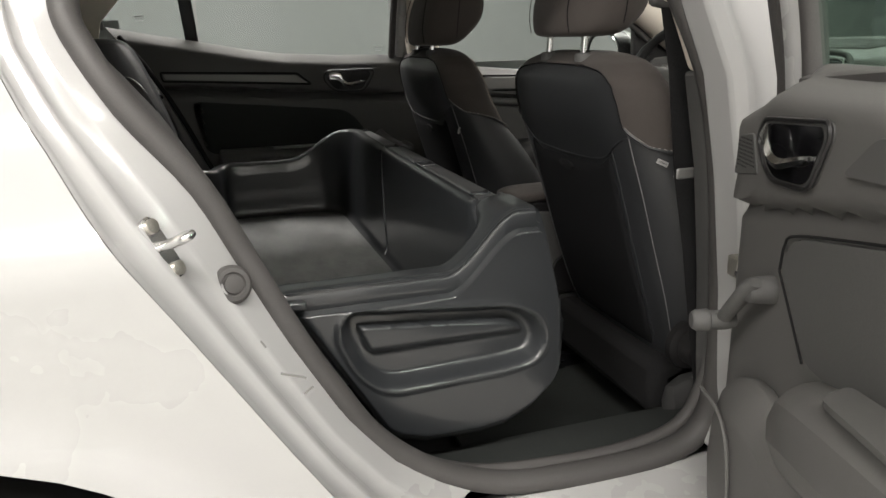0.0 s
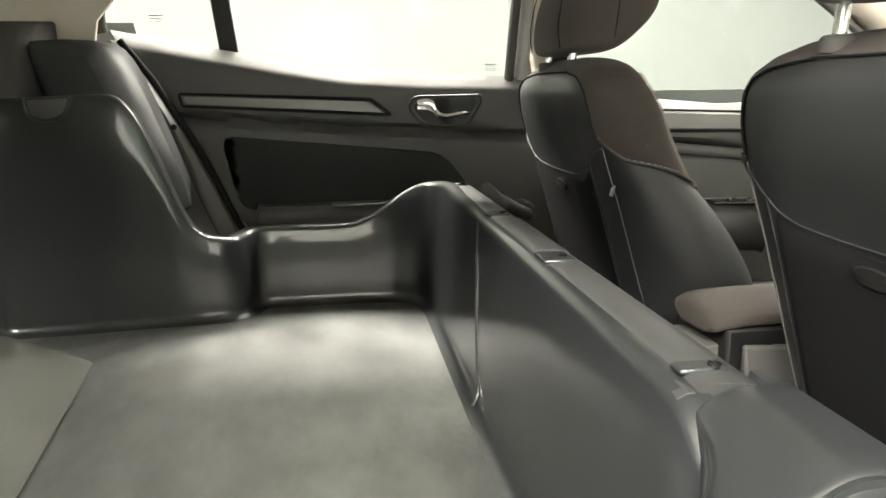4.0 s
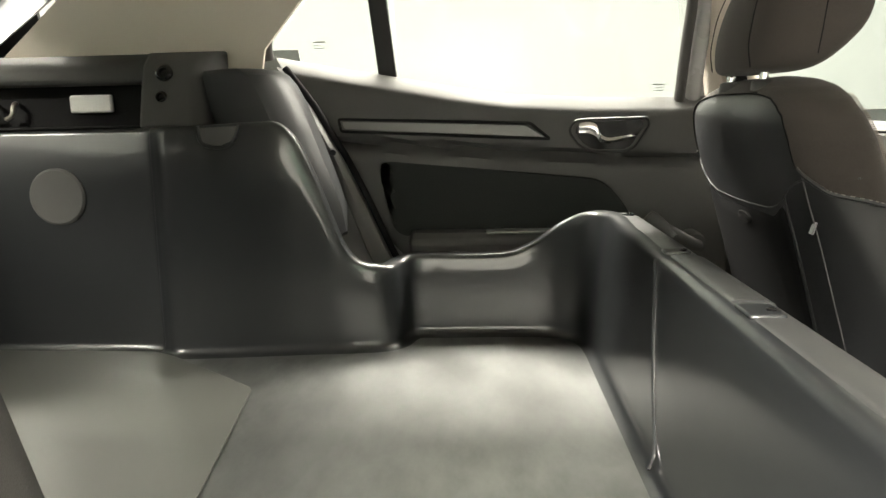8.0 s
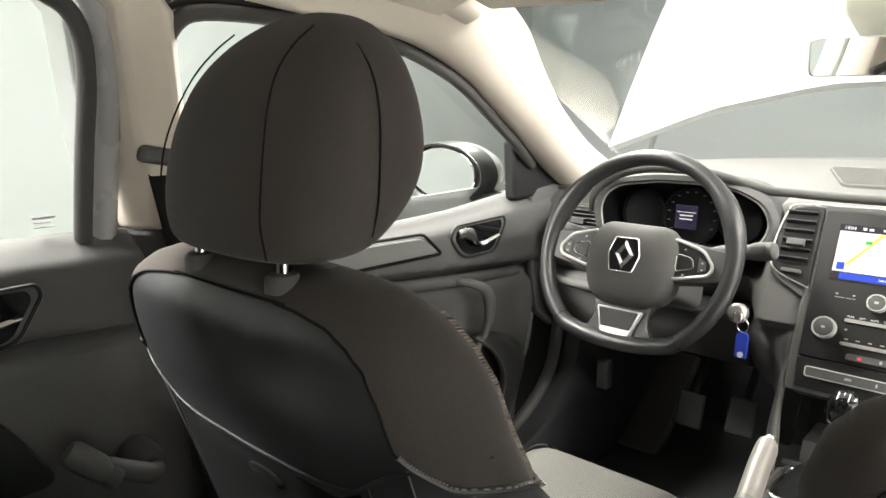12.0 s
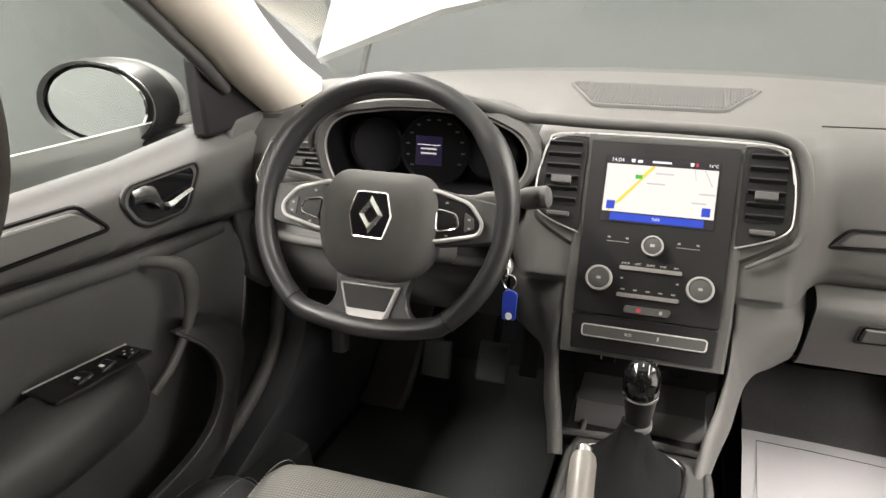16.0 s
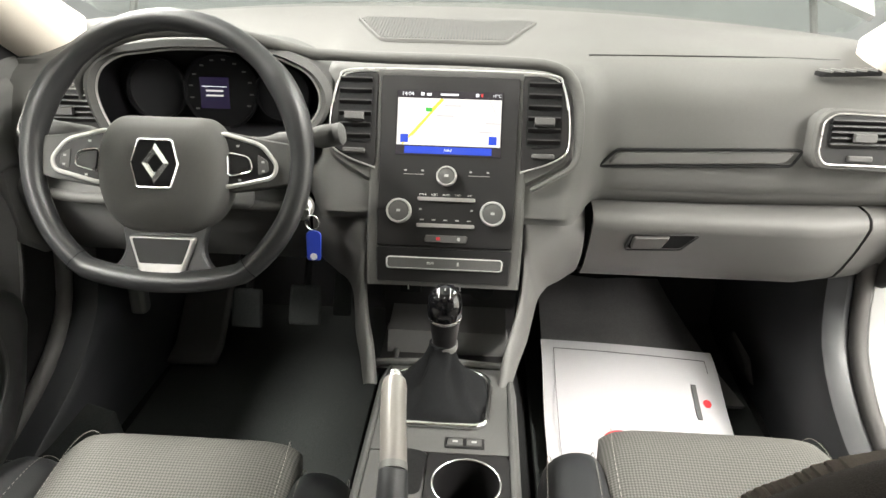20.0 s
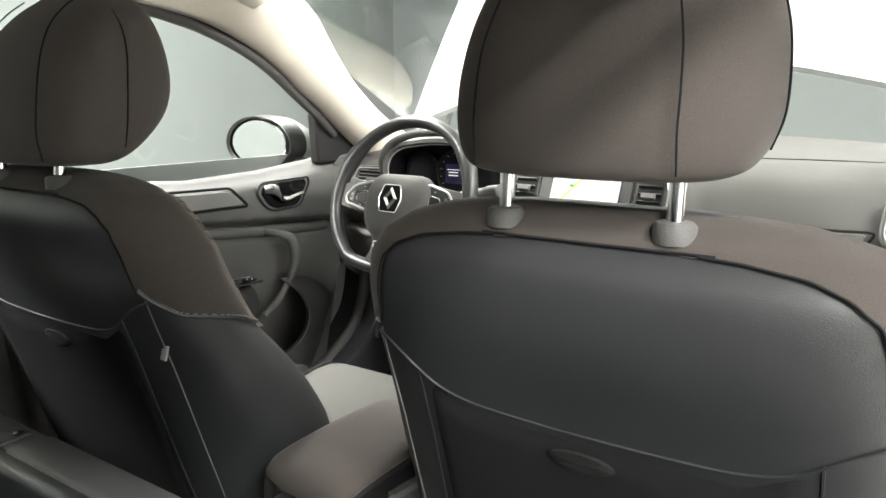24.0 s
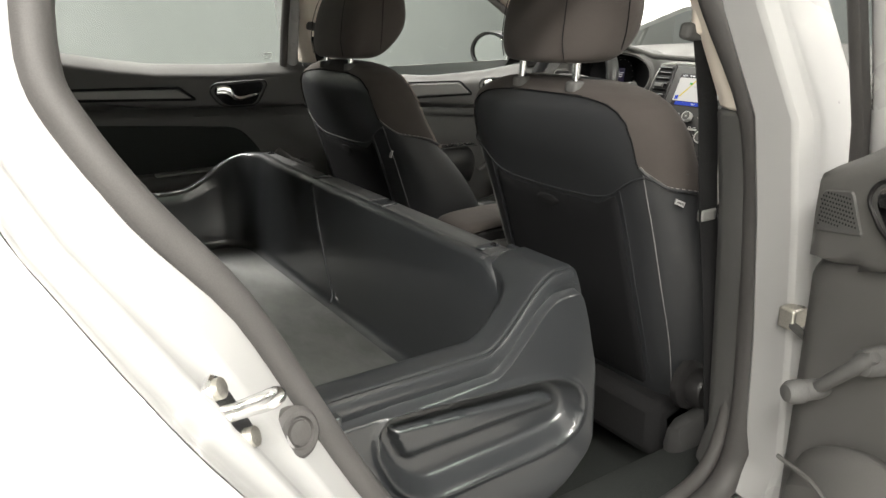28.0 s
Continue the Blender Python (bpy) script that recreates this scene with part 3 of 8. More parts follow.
    part("front_pillar", tube([(p.x + 0.06, s * (p.y + 0.06), p.z + 0.03) for p in pa], 0.03, 8), M_white, body, "white windscreen pillar", 60)
    # roof rail trim over the doors
    rail = spline([(-0.28, s * 0.50, 1.28), (0.0, s * 0.53, 1.32), (0.3, s * 0.545, 1.35), (0.7, s * 0.55, 1.355), (1.0, s * 0.55, 1.345), (1.2, s * 0.555, 1.335), (1.36, s * 0.565, 1.31)], 5)
    part("roof_rail_trim", tube(rail, 0.032, 8, False, 1.2), M_liner, body, "beige roof side trim", 60)
    part("roof_rail", tube([p + Vector((0, s * 0.05, 0.02)) for p in rail], 0.032, 8), M_white, body, "white roof side", 60)

# front wings and A jamb
KZ = [0.26, 0.31, 0.36, 0.385, 0.40, 0.42, 0.44, 0.46, 0.48, 0.50, 0.53, 0.56, 0.60, 0.65, 0.72, 0.80, 0.88]


def KX(z):
    """Rear edge of the footwell side by height."""
    return table([(0.36, 1.40), (0.40, 1.52), (0.44, 1.645), (0.46, 1.69), (0.48, 1.722), (0.50, 1.748), (0.53, 1.777), (0.56, 1.793), (0.60, 1.805), (0.65, 1.814), (0.72, 1.82), (0.88, 1.835)], z)


for s in (-1, 1):
    # driver's jamb is near-black: shade behind the closed door put into its colour
    part("front_jamb", loft([[(KX(z) + 0.004, s * 0.700, z), (KX(z) + 0.002, s * 0.704, z), (KX(z) + 0.006, s * 0.760, z), (KX(z) + 0.03, s * 0.778, z), (1.95, s * 0.80, z), (1.96, s * 0.70, z)] for z in KZ]), M_white if s < 0 else M_deep, body, "front door jamb", bev=0.004)
    # leatherette black darkens this plastic trim to stand for footwell shade
    part("kick_trim", loft([[(KX(z) + 0.008, s * 0.672, z), (KX(z) + 0.004, s * 0.660, z), (KX(z) + 0.016, s * 0.632, z), (KX(z) + 0.05, s * 0.624, z), (1.98, s * 0.62, z), (2.25, s * 0.60, z), (2.25, s * 0.69, z), (1.95, s * 0.69, z)] for z in KZ]), M_vinyl, body, "plastic footwell side trim, blackened for the footwell's shade", 40)
    part("front_seal", tube([(KX(z) + 0.002, s * 0.686, z) for z in KZ], 0.014, 10), M_rubber, body, "black rubber door seal", 60)
    rows = []
    for i in range(11):
        x = 1.86 + i * 0.14
        rows.append([(x, s * (0.88 - 0.05 * smooth(2.6, 3.3, x)), z) for z in (0.45, 0.6, 0.75, 0.88)] + [(x, s * (0.84 - 0.05 * smooth(2.6, 3.3, x)), 0.955 - 0.12 * smooth(2.2, 3.3, x)), (x, s * 0.74, 0.95 - 0.12 * smooth(2.2, 3.3, x))])
    part("front_wing", slab(rows, (0, -s * 0.008, -0.008)), M_white, body, "white front wing")
part("roof_skin", slab([[(x, y, 1.435 - 0.16 * (y / 0.6) ** 4 * 0.5 - 0.10 * smooth(0.2, -0.75, x) - 0.07 * smooth(0.8, 1.35, x)) for y in [-0.6 + 0.1 * j for j in range(13)]] for x in [-0.7 + 0.17 * i for i in range(12)] + [1.25]], (0, 0, -0.012)), M_white, body, "white roof panel")
headliner = part("headliner", slab([[(x, y, 1.395 - 0.05 * (abs(y) / 0.54) ** 4 - 0.08 * smooth(0.1, -0.65, x) - 0.06 * smooth(0.85, 1.30, x)) for y in [-0.54 + 0.09 * j for j in range(13)]] for x in [-0.65 + 0.15 * i for i in range(13)] + [1.27]], (0, 0, 0.008)), M_liner)
built(headliner, "plain beige cloth headliner", "headliner", "structure")

# glass
def pane(name, rows, label, off=(0, 0, 0.003)):
    ob = part(name, slab(rows, off), M_glass)
    ob.visible_shadow = False
    return built(ob, label, "window", "structure")


pane("windscreen", [[(lerp(1.27, 2.10, t) + (0.10 * (1 - (y / 0.62) ** 2)) * t, y * lerp(0.90, 1.12, t), lerp(1.345, 1.005, t)) for y in [-0.62 + 0.155 * j for j in range(9)]] for t in [i / 6 for i in range(7)]], "clear windscreen")
for s in (-1, 1):
    if s > 0:
        pane("window_1", [[(x, s * (0.715 - 0.30 * max(0, z - 1.0)), z) for x in (0.21, 0.40, 0.60, 0.785)] for z in (0.985, 1.15, 1.33)], "clear rear door window", (0, s * 0.004, 0))
        pane("window_2", [[(x + 0.0, s * (0.712 - 0.30 * max(0, z - 1.0)), z) for x in (-0.06, 0.06, 0.20)] for z in (1.03, 1.18, 1.33)], "small fixed quarter window", (0, s * 0.004, 0))
        pane("window_3", [[(x, s * (0.735 - 0.30 * max(0, z - 1.0)), z) for x in (0.90, 1.2, 1.5, 1.80)] for z in (0.93, 1.15, 1.33)], "clear front door window", (0, s * 0.004, 0))

# outer skin of the closed doors on the far side
part("door_skin_front", slab([[(x, outer_y(x, z), z) for x in (0.90, 1.2, 1.5, 1.85)] for z in (0.24, 0.4, 0.6, 0.8, 0.92, 0.97)], (0, -0.01, 0)), M_white, body, "white front door skin")
part("door_skin_rear", slab([[(lerp(table(CREASE, max(z, 0.42)), 0.89, t), outer_y(0.5, z), z) for t in (0, 0.33, 0.66, 1)] for z in (0.24, 0.4, 0.6, 0.8, 0.92, 0.99)], (0, -0.01, 0)), M_white, body, "white rear door skin")

# cabin floor
part("cabin_floor", slab([[(x, y, 0.285 + 0.004 * math.sin(9 * x + 7 * y) + 0.17 * smooth(0.13, 0.08, abs(y)) * smooth(2.3, 1.9, x) + 0.30 * smooth(2.2, 2.5, x)) for y in [-0.70 + 0.05 * j for j in range(29)]] for x in [0.30 + 0.08 * i for i in range(27)]], (0, 0, -0.02)), M_deep, body, "black carpeted cabin floor", 60)
part("firewall", slab([[(2.36, y, z) for y in (-0.75, -0.3, 0.3, 0.75)] for z in (0.3, 0.6, 0.97)], (0.02, 0, 0)), M_deep, body, "black bulkhead")
part("boot_floor", slab([[(x, y, 0.54) for y in (-0.6, 0, 0.6)] for x in (-0.95, -0.3, 0.3)], (0, 0, -0.03)), M_deep, body, "black boot floor under the tub")

# ---- cargo tub ----
FLOOR = 0.575
tub = thing("cargo_tub", "black moulded plastic cargo tub fitted in place of the rear bench", "cargo tub", (0.1, 0, 0.545))
fl = [(0.59, -0.60), (0.59, 0.49), (0.22, 0.49), (0.19, 0.42), (-0.64, 0.44), (-0.70, 0.3), (-0.70, -0.3), (-0.64, -0.44), (0.19, -0.42), (0.22, -0.60)]
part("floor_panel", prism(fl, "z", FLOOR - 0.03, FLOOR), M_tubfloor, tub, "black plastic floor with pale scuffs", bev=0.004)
cv = [(-0.66, 0.405), (-0.21, 0.385), (-0.165, 0.36), (0.012, 0.215), (0.020, 0.200), (0.066, -0.228), (0.03, -0.28), (-0.165, -0.37), (-0.66, -0.405)]
part("rear_cover", prism(cv, "z", FLOOR + 0.0005, FLOOR + 0.0035), M_cover, tub, "grey hard cover panel over the boot floor", bev=0.002)


def wall_strip(ctrl, n, name, label):
    """A tub wall along plan points (x, y, rim height), inner side to the left of the way."""
    ctrl = spline(ctrl, n)
    rows = []
    k = len(ctrl)
    for i, p in enumerate(ctrl):
        a, b = ctrl[max(0, i - 1)], ctrl[min(k - 1, i + 1)]
        d = Vector((b.x - a.x, b.y - a.y, 0)).normalized()
        o = Vector((d.y, -d.x, 0))  # outward
        h = p.z
        q = Vector((p.x, p.y, 0))
        lean = 0.016 * smooth(0.53, 0.573, p.x)
        row = []
        for u, z in ((-0.020, 0.0), (-0.010, 0.0014), (-0.003, 0.006), (0.0, 0.016)):
            row.append(q + o * (u - 0.006) + Vector((0, 0, FLOOR + z)))
        for t in (0.25, 0.5, 0.75, 1.0):
            row.append(q + o * (-0.007 + 0.008 * t + lean * t) + Vector((0, 0, lerp(FLOOR + 0.03, h - 0.010, t))))
        for u, z in ((0.004, -0.003), (0.011, 0.0), (0.024, 0.0), (0.030, -0.004), (0.032, -0.02)):
            row.append(q + o * (u + lean) + Vector((0, 0, h + z)))
        rows.append(row)
    bm = loft([r + [r[-1] + Vector((0, 0, -0.002))] + [q + (r[-1] - r[0]).normalized() * 0.004 - Vector((0, 0, 0.004)) for q in r[::-1]] for r in rows])
    return part(name, bm, M_tub, tub, label, 50)


left = [(0.573, 0.044, 0.802), (0.573, 0.15, 0.802), (0.573, 0.25, 0.803), (0.573, 0.30, 0.803), (0.573, 0.355, 0.805), (0.568, 0.41, 0.810), (0.548, 0.452, 0.806), (0.515, 0.474, 0.785), (0.475, 0.482, 0.752), (0.435, 0.484, 0.732), (0.40, 0.485, 0.727), (0.32, 0.484, 0.727), (0.255, 0.482, 0.728), (0.232, 0.462, 0.724), (0.218, 0.425, 0.722), (0.195, 0.407, 0.724), (0.165, 0.402, 0.730),
        (0.140, 0.399, 0.755), (0.115, 0.397, 0.815), (0.088, 0.396, 0.890), (0.062, 0.394, 0.948), (0.035, 0.391, 0.974), (0.0, 0.388, 0.977), (-0.08, 0.381, 0.974), (-0.140, 0.377, 0.972), (-0.165, 0.379, 0.972), (-0.185, 0.392, 0.971), (-0.205, 0.402, 0.971), (-0.30, 0.408, 0.971), (-0.50, 0.412, 0.970), (-0.565, 0.408, 0.955), (-0.605, 0.393, 0.88), (-0.63, 0.365, 0.79), (-0.645, 0.32, 0.757), (-0.65, 0.24, 0.752), (-0.65, 0.0, 0.75)]
wall_strip(left, 6, "left_wall", "black moulded wheel arch wall with a dropped rim")
right = [(-0.65, 0.0, 0.75), (-0.65, -0.24, 0.752), (-0.645, -0.32, 0.757), (-0.605, -0.393, 0.88), (-0.565, -0.408, 0.955), (-0.50, -0.412, 0.970), (-0.205, -0.402, 0.971), (-0.165, -0.385, 0.972), (-0.08, -0.40, 0.974), (0.0, -0.44, 0.977), (0.05, -0.49, 0.90), (0.10, -0.53, 0.78), (0.16, -0.56, 0.72)]
wall_strip(right, 5, "right_wall", "black moulded wheel arch wall")
part("blank_cap", turned([(0.0005, 0.004), (0.046, 0.004), (0.05, 0.001), (0.05, -0.004)], pose(-0.365, 0.4052, 0.855, 90), 36), M_trim, tub, "round black blanking cap in the wall", 20)
part("finger_notch", tube(spline([(-0.097, 0.377, 0.972), (-0.092, 0.3755, 0.945), (-0.066, 0.3755, 0.936), (-0.040, 0.3765, 0.944), (-0.026, 0.378, 0.973)], 5), 0.0035, 8), M_tub, tub, "finger notch in the rim")
part("notch_face", plate(rounded([(-0.094, 0.969), (-0.028, 0.971), (-0.042, 0.946), (-0.066, 0.938), (-0.090, 0.946)], 0.006), Matrix(((1, 0, 0, 0), (0, 0, -1, 0.3785), (0, 1, 0, 0), (0, 0, 0, 1))), 0.002), M_trim, tub, "recessed face of the notch")


def rim_z(x):
    return 0.718 + 0.088 * smooth(0.51, 0.63, x)


wall_strip([(0.573, -0.588, 0.750), (0.573, -0.560, 0.772), (0.573, -0.530, 0.796), (0.573, -0.50, 0.800), (0.573, -0.45, 0.801), (0.573, -0.2, 0.802), (0.573, 0.044, 0.802)], 5, "front_wall", "black front wall of the tub")
part("wall_joint", tube(spline([(0.5895, 0.082, 0.798), (0.580, 0.040, 0.722), (0.5715, -0.005, 0.650), (0.5655, -0.042, 0.600), (0.556, -0.054, 0.582)], 4), 0.0024, 8), M_tub, tub, "raised joint in the front wall")
# lids take the paler plastic so their tops read as catching window light
for a, b, h in ((0.449, 0.083, 0.803), (0.079, -0.142, 0.8055), (-0.146, -0.522, 0.804)):
    part("lid", loft([[(0.590, y, h - 0.022), (0.591, y, h - 0.013), (0.594, y, h - 0.007), (0.601, y, h - 0.004), (0.605, y, h - 0.0045), (0.607, y, h - 0.007), (0.609, y, h - 0.002), (0.614, y, h), (0.638, y, h - 0.001), (0.650, y, h - 0.005), (0.656, y, h - 0.016), (0.660, y, 0.50), (0.652, y, 0.50), (0.640, y, h - 0.02)] for y in (a, (a + b) / 2, b)]), M_tublit, tub, "black lid strip along the tub's front, paler for window sheen", 50)
for y, w in ((0.104, 0.022), (-0.178, 0.040), (-0.494, 0.016), (0.436, 0.016)):
    part("lid_clip", block((0.622, y, 0.8035), (0.034, w, 0.005)), M_tub, tub, "small raised clip on the lid", bev=0.0024)
    part("clip_pin", turned([(0.0045, 0), (0.0045, 0.003), (0.002, 0.004)], pose(0.630, y - 0.004, 0.8045), 10), M_gloss, tub, "small dark pin")


# door-side panel with its grip pocket
POCKET = [Vector(p) for p in rounded([Vector(p) for p in ((0.366, 0.684), (0.622, 0.660), (0.660, 0.632), (0.670, 0.598), (0.652, 0.566), (0.600, 0.558), (0.415, 0.553), (0.372, 0.585), (0.350, 0.640), (0.350, 0.668))], 0.028, 4)]


def depth_in(poly, p):
    """Distance into the polygon (positive inside)."""
    inside, best = False, 9.0
    for i, a in enumerate(poly):
        b = poly[(i + 1) % len(poly)]
        if (a.y > p.y) != (b.y > p.y) and p.x < (b.x - a.x) * (p.y - a.y) / (b.y - a.y) + a.x:
            inside = not inside
        e = b - a
        t = max(0, min(1, (p - a).dot(e) / e.dot(e)))
        best = min(best, (p - a - e * t).length)
    return best if inside else -best


rows = []
for i in range(111):
    x = 0.272 + (0.712 - 0.272) * i / 110
    zt = rim_z(x) - 0.02 * smooth(0.655, 0.70, x) - 0.14 * smooth(0.655, 0.712, x)
    zb = table([(0.272, 0.705), (0.30, 0.665), (0.411, 0.478), (0.43, 0.462), (0.472, 0.449), (0.56, 0.447), (0.604, 0.453), (0.645, 0.472), (0.682, 0.505), (0.700, 0.54), (0.712, 0.60)], x)
    zt = max(zt, zb + 0.004)
    row = []
    tops = (0.0, 0.008, 0.016, 0.0235, 0.0265, 0.028, 0.0295, 0.031, 0.0325, 0.035, 0.04)
    for j in range(86):
        z = zt - tops[j] if j < 11 else lerp(zt - 0.04, zb, (j - 10) / 75)
        z = max(z, zb)
        d = depth_in(POCKET, Vector((x, z)))
        y = -0.640 - 0.016 * smooth(0.0265, 0.0325, zt - z) - 0.003 * smooth(0.0, 0.3, zt - z)
        y += 0.030 * smooth(-0.003, 0.016, d) - 0.003 * smooth(-0.012, -0.004, d) * smooth(0.004, -0.002, d)
        d2 = depth_in(POCKET, Vector((x, z - 0.0)))
        y -= 0.014 * smooth(0.026, 0.032, d2) * smooth(0.60, 0.62, z)
        y += 0.02 * smooth(0.69, 0.712, x) + 0.02 * smooth(zb + 0.02, zb, z)
        row.append((x, y, z))
    rows.append(row)
part("side_panel", slab(rows, (0, 0.006, 0)), M_tub, tub, "black side panel with a long recessed grip pocket", 60)
rows = []
for i in range(76):
    x = 0.268 + (0.656 - 0.268) * i / 75
    h = rim_z(x)
    d = min(1.0, max(0.0, (x - 0.568) / 0.030))
    yi = -0.588 + 0.062 * (1 - math.sqrt(max(0.0, 1 - d * d)))
    hi = h
    rise = lambda y: lerp(hi, h, smooth(yi - 0.012, -0.634, y)) + 0.002
    rows.append([(x, yi + 0.038, FLOOR), (x, yi + 0.026, FLOOR + 0.004), (x, yi + 0.016, FLOOR + 0.012), (x, yi + 0.009, FLOOR + 0.03), (x, yi + 0.002, lerp(FLOOR, hi, 0.6)), (x, yi, hi - 0.010), (x, yi - 0.002, hi - 0.004), (x, yi - 0.006, hi), (x, yi - 0.012, hi + 0.002)]
                + [(x, y, rise(y)) for y in (lerp(yi - 0.012, -0.632, t) for t in (0.25, 0.5, 0.75, 1.0))] + [(x, -0.636, h + 0.0005), (x, -0.6395, h - 0.003), (x, -0.642, h - 0.009), (x, -0.642, h - 0.03)])
part("side_rim", slab(rows, (0, 0.0045, -0.0045)), M_tub, tub, "black rounded rim sweeping up into the tub's corner", 50)
part("corner_cap", loft([[(0.640, y, z - 0.03), (0.650, y, z - 0.001), (0.656, y, z), (0.663, y, z - 0.006), (0.668, y, z - 0.03), (0.690, y, 0.62), (0.68, y, 0.60), (0.64, y, 0.70)] for y, z in ((-0.506, 0.805), (-0.56, 0.804), (-0.60, 0.801), (-0.63, 0.796), (-0.641, 0.787))]), M_tub, tub, "black rounded corner of the tub", 50)
part("lip_tab", block((0.283, -0.655, 0.706), (0.04, 0.016, 0.012), pose(0, 0, 0, 0, 4, 0)), M_tub, tub, "small tab at the panel's end", bev=0.003)

# ---- rear side trims, tailgate ----
rear = thing("boot_side_trim", "black boot side trim with a lamp, screws and a shelf ledge", "trim panel", (-0.3, 0.55, 0.9))
part("ledge", loft([[(x, 0.470, 1.046), (x, 0.460, 1.052), (x, 0.459, 1.064), (x, 0.468, 1.080), (x, 0.495, 1.098), (x, 0.60, 1.108), (x, 0.60, 1.046)] for x in (-0.535, -0.52, -0.24, -0.212)]), M_trim, rear, "black shelf ledge", 50, bev=0.004)
part("end_cap", loft([[(x, 0.415 + k, 0.970), (x, 0.44 + k, 1.046), (x, 0.452 + k, 1.075), (x, 0.48 + k, 1.100), (x, 0.60, 1.110), (x, 0.60, 0.96)] for x, k in ((-0.214, 0.0), (-0.15, 0.0), (-0.125, 0.006), (-0.108, 0.03))]), M_trim, rear, "black end cap of the ledge", 50, bev=0.006)
# shade below the ledge is put into this sheet's near-black colour
part("recess", slab([[(x, y, z) for x in (-0.62, -0.4, -0.212)] for y, z in ((0.41, 0.972), (0.495, 0.974), (0.500, 1.0), (0.500, 1.05))], (0, 0.01, -0.004)), M_deep, rear, "near-black sheet for the shade under the ledge")
part("boot_lamp", block((-0.331, 0.492, 1.014), (0.078, 0.012, 0.032)), M_label, rear, "small clear boot lamp", bev=0.004)
for hx_ in (-0.515, -0.475):
    part("hook", tube(spline([(hx_, 0.495, 1.018), (hx_ + 0.006, 0.478, 1.014), (hx_ + 0.003, 0.474, 0.996), (hx_ - 0.010, 0.477, 0.990)], 4), 0.0042, 8), M_zinc, rear, "steel hook")
for x, y, z, r in ((-0.172, 0.447, 1.062, 0.015), (-0.176, 0.437, 1.021, 0.010)):
    part("screw", turned([(r, -0.004), (r, 0.006), (r * 0.75, 0.009), (r * 0.5, 0.009), (r * 0.45, 0.004)], pose(x, y, z, 70), 18), M_gloss, rear, "black screw head")
# bolster beside the bench, belt trim and quarter infill
part("seat_side_bolster", loft([[(-0.13 + a, 0.425, z), (-0.02 + b, 0.43, z), (0.02 + b, 0.47, z), (0.03 + b, 0.585, z), (-0.13 + a, 0.60, z)] for z, a, b in ((0.73, 0.1, 0.14), (0.90, 0.03, 0.075), (1.02, 0.0, 0.035), (1.062, 0.0, 0.005), (1.07, 0.01, -0.02))]), M_vinyl, rear, "black padded side bolster", sub=1)
band = ((0.68, 0.166, 0.208), (0.726, 0.146, 0.186), (0.77, 0.130, 0.167), (0.81, 0.116, 0.150), (0.86, 0.100, 0.127), (0.906, 0.084, 0.104), (0.95, 0.065, 0.078), (1.00, 0.041, 0.050), (1.05, 0.008, 0.014), (1.075, -0.010, -0.005))
part("sill_post_trim", loft([[(a - 0.004, 0.61, z), (a - 0.001, 0.574, z), (a + 0.003, 0.568, z), (lerp(a, b, 0.5), 0.564, z), (b - 0.002, 0.570, z), (b, 0.580, z), (b, 0.64, z)] for z, a, b in band]), M_hard, rear, "smooth grey trim strip behind the door", 40)
part("post_seal", tube([(b + 0.007, 0.592, z) for z, a, b in band], 0.007, 8), M_deep, rear, "black seal beside the trim strip", 60)
part("post_screw", turned([(0.006, 0), (0.006, 0.003)], pose(0.092, 0.566, 0.913, 90), 10), M_gloss, rear)
for s in (-1, 1):
    rows = []
    for i in range(8):
        z = 1.07 + (1.36 - 1.07) * i / 7
        xa = table([(1.07, -0.05), (1.105, -0.045), (1.2, 0.045), (1.27, 0.13), (1.36, 0.30)], z)
        xr = table([(1.07, -0.575), (1.16, -0.456), (1.25, -0.345), (1.36, -0.22)], z)
        rows.append([(x, s * (0.62 - 0.30 * (z - 1.07) - 0.05 * smooth(0.0, -0.6, x)), z) for x in (xa, lerp(xa, xr, 0.25), lerp(xa, xr, 0.5), lerp(xa, xr, 0.75), xr)])
    part("rear_pillar_trim", slab(rows, (0, s * 0.01, 0)), M_pillar, body, "smooth beige rear pillar trim", 60)
    part("quarter_infill", slab([[(x, s * 0.63, z) for x in (-0.04, -0.3, -0.7)] for z in (0.5, 0.8, 1.07)], (0, s * 0.01, 0)), M_trim, body, "black inner side panel")

gate = thing("tailgate", "closed tailgate with black inner trim and a curved rear window", "tailgate", (-0.8, 0, 0.6))
def gate_x(y, z):
    return -0.72 - 0.03 * smooth(0.3, 0.66, abs(y)) - 0.05 * smooth(0.9, 1.1, z)


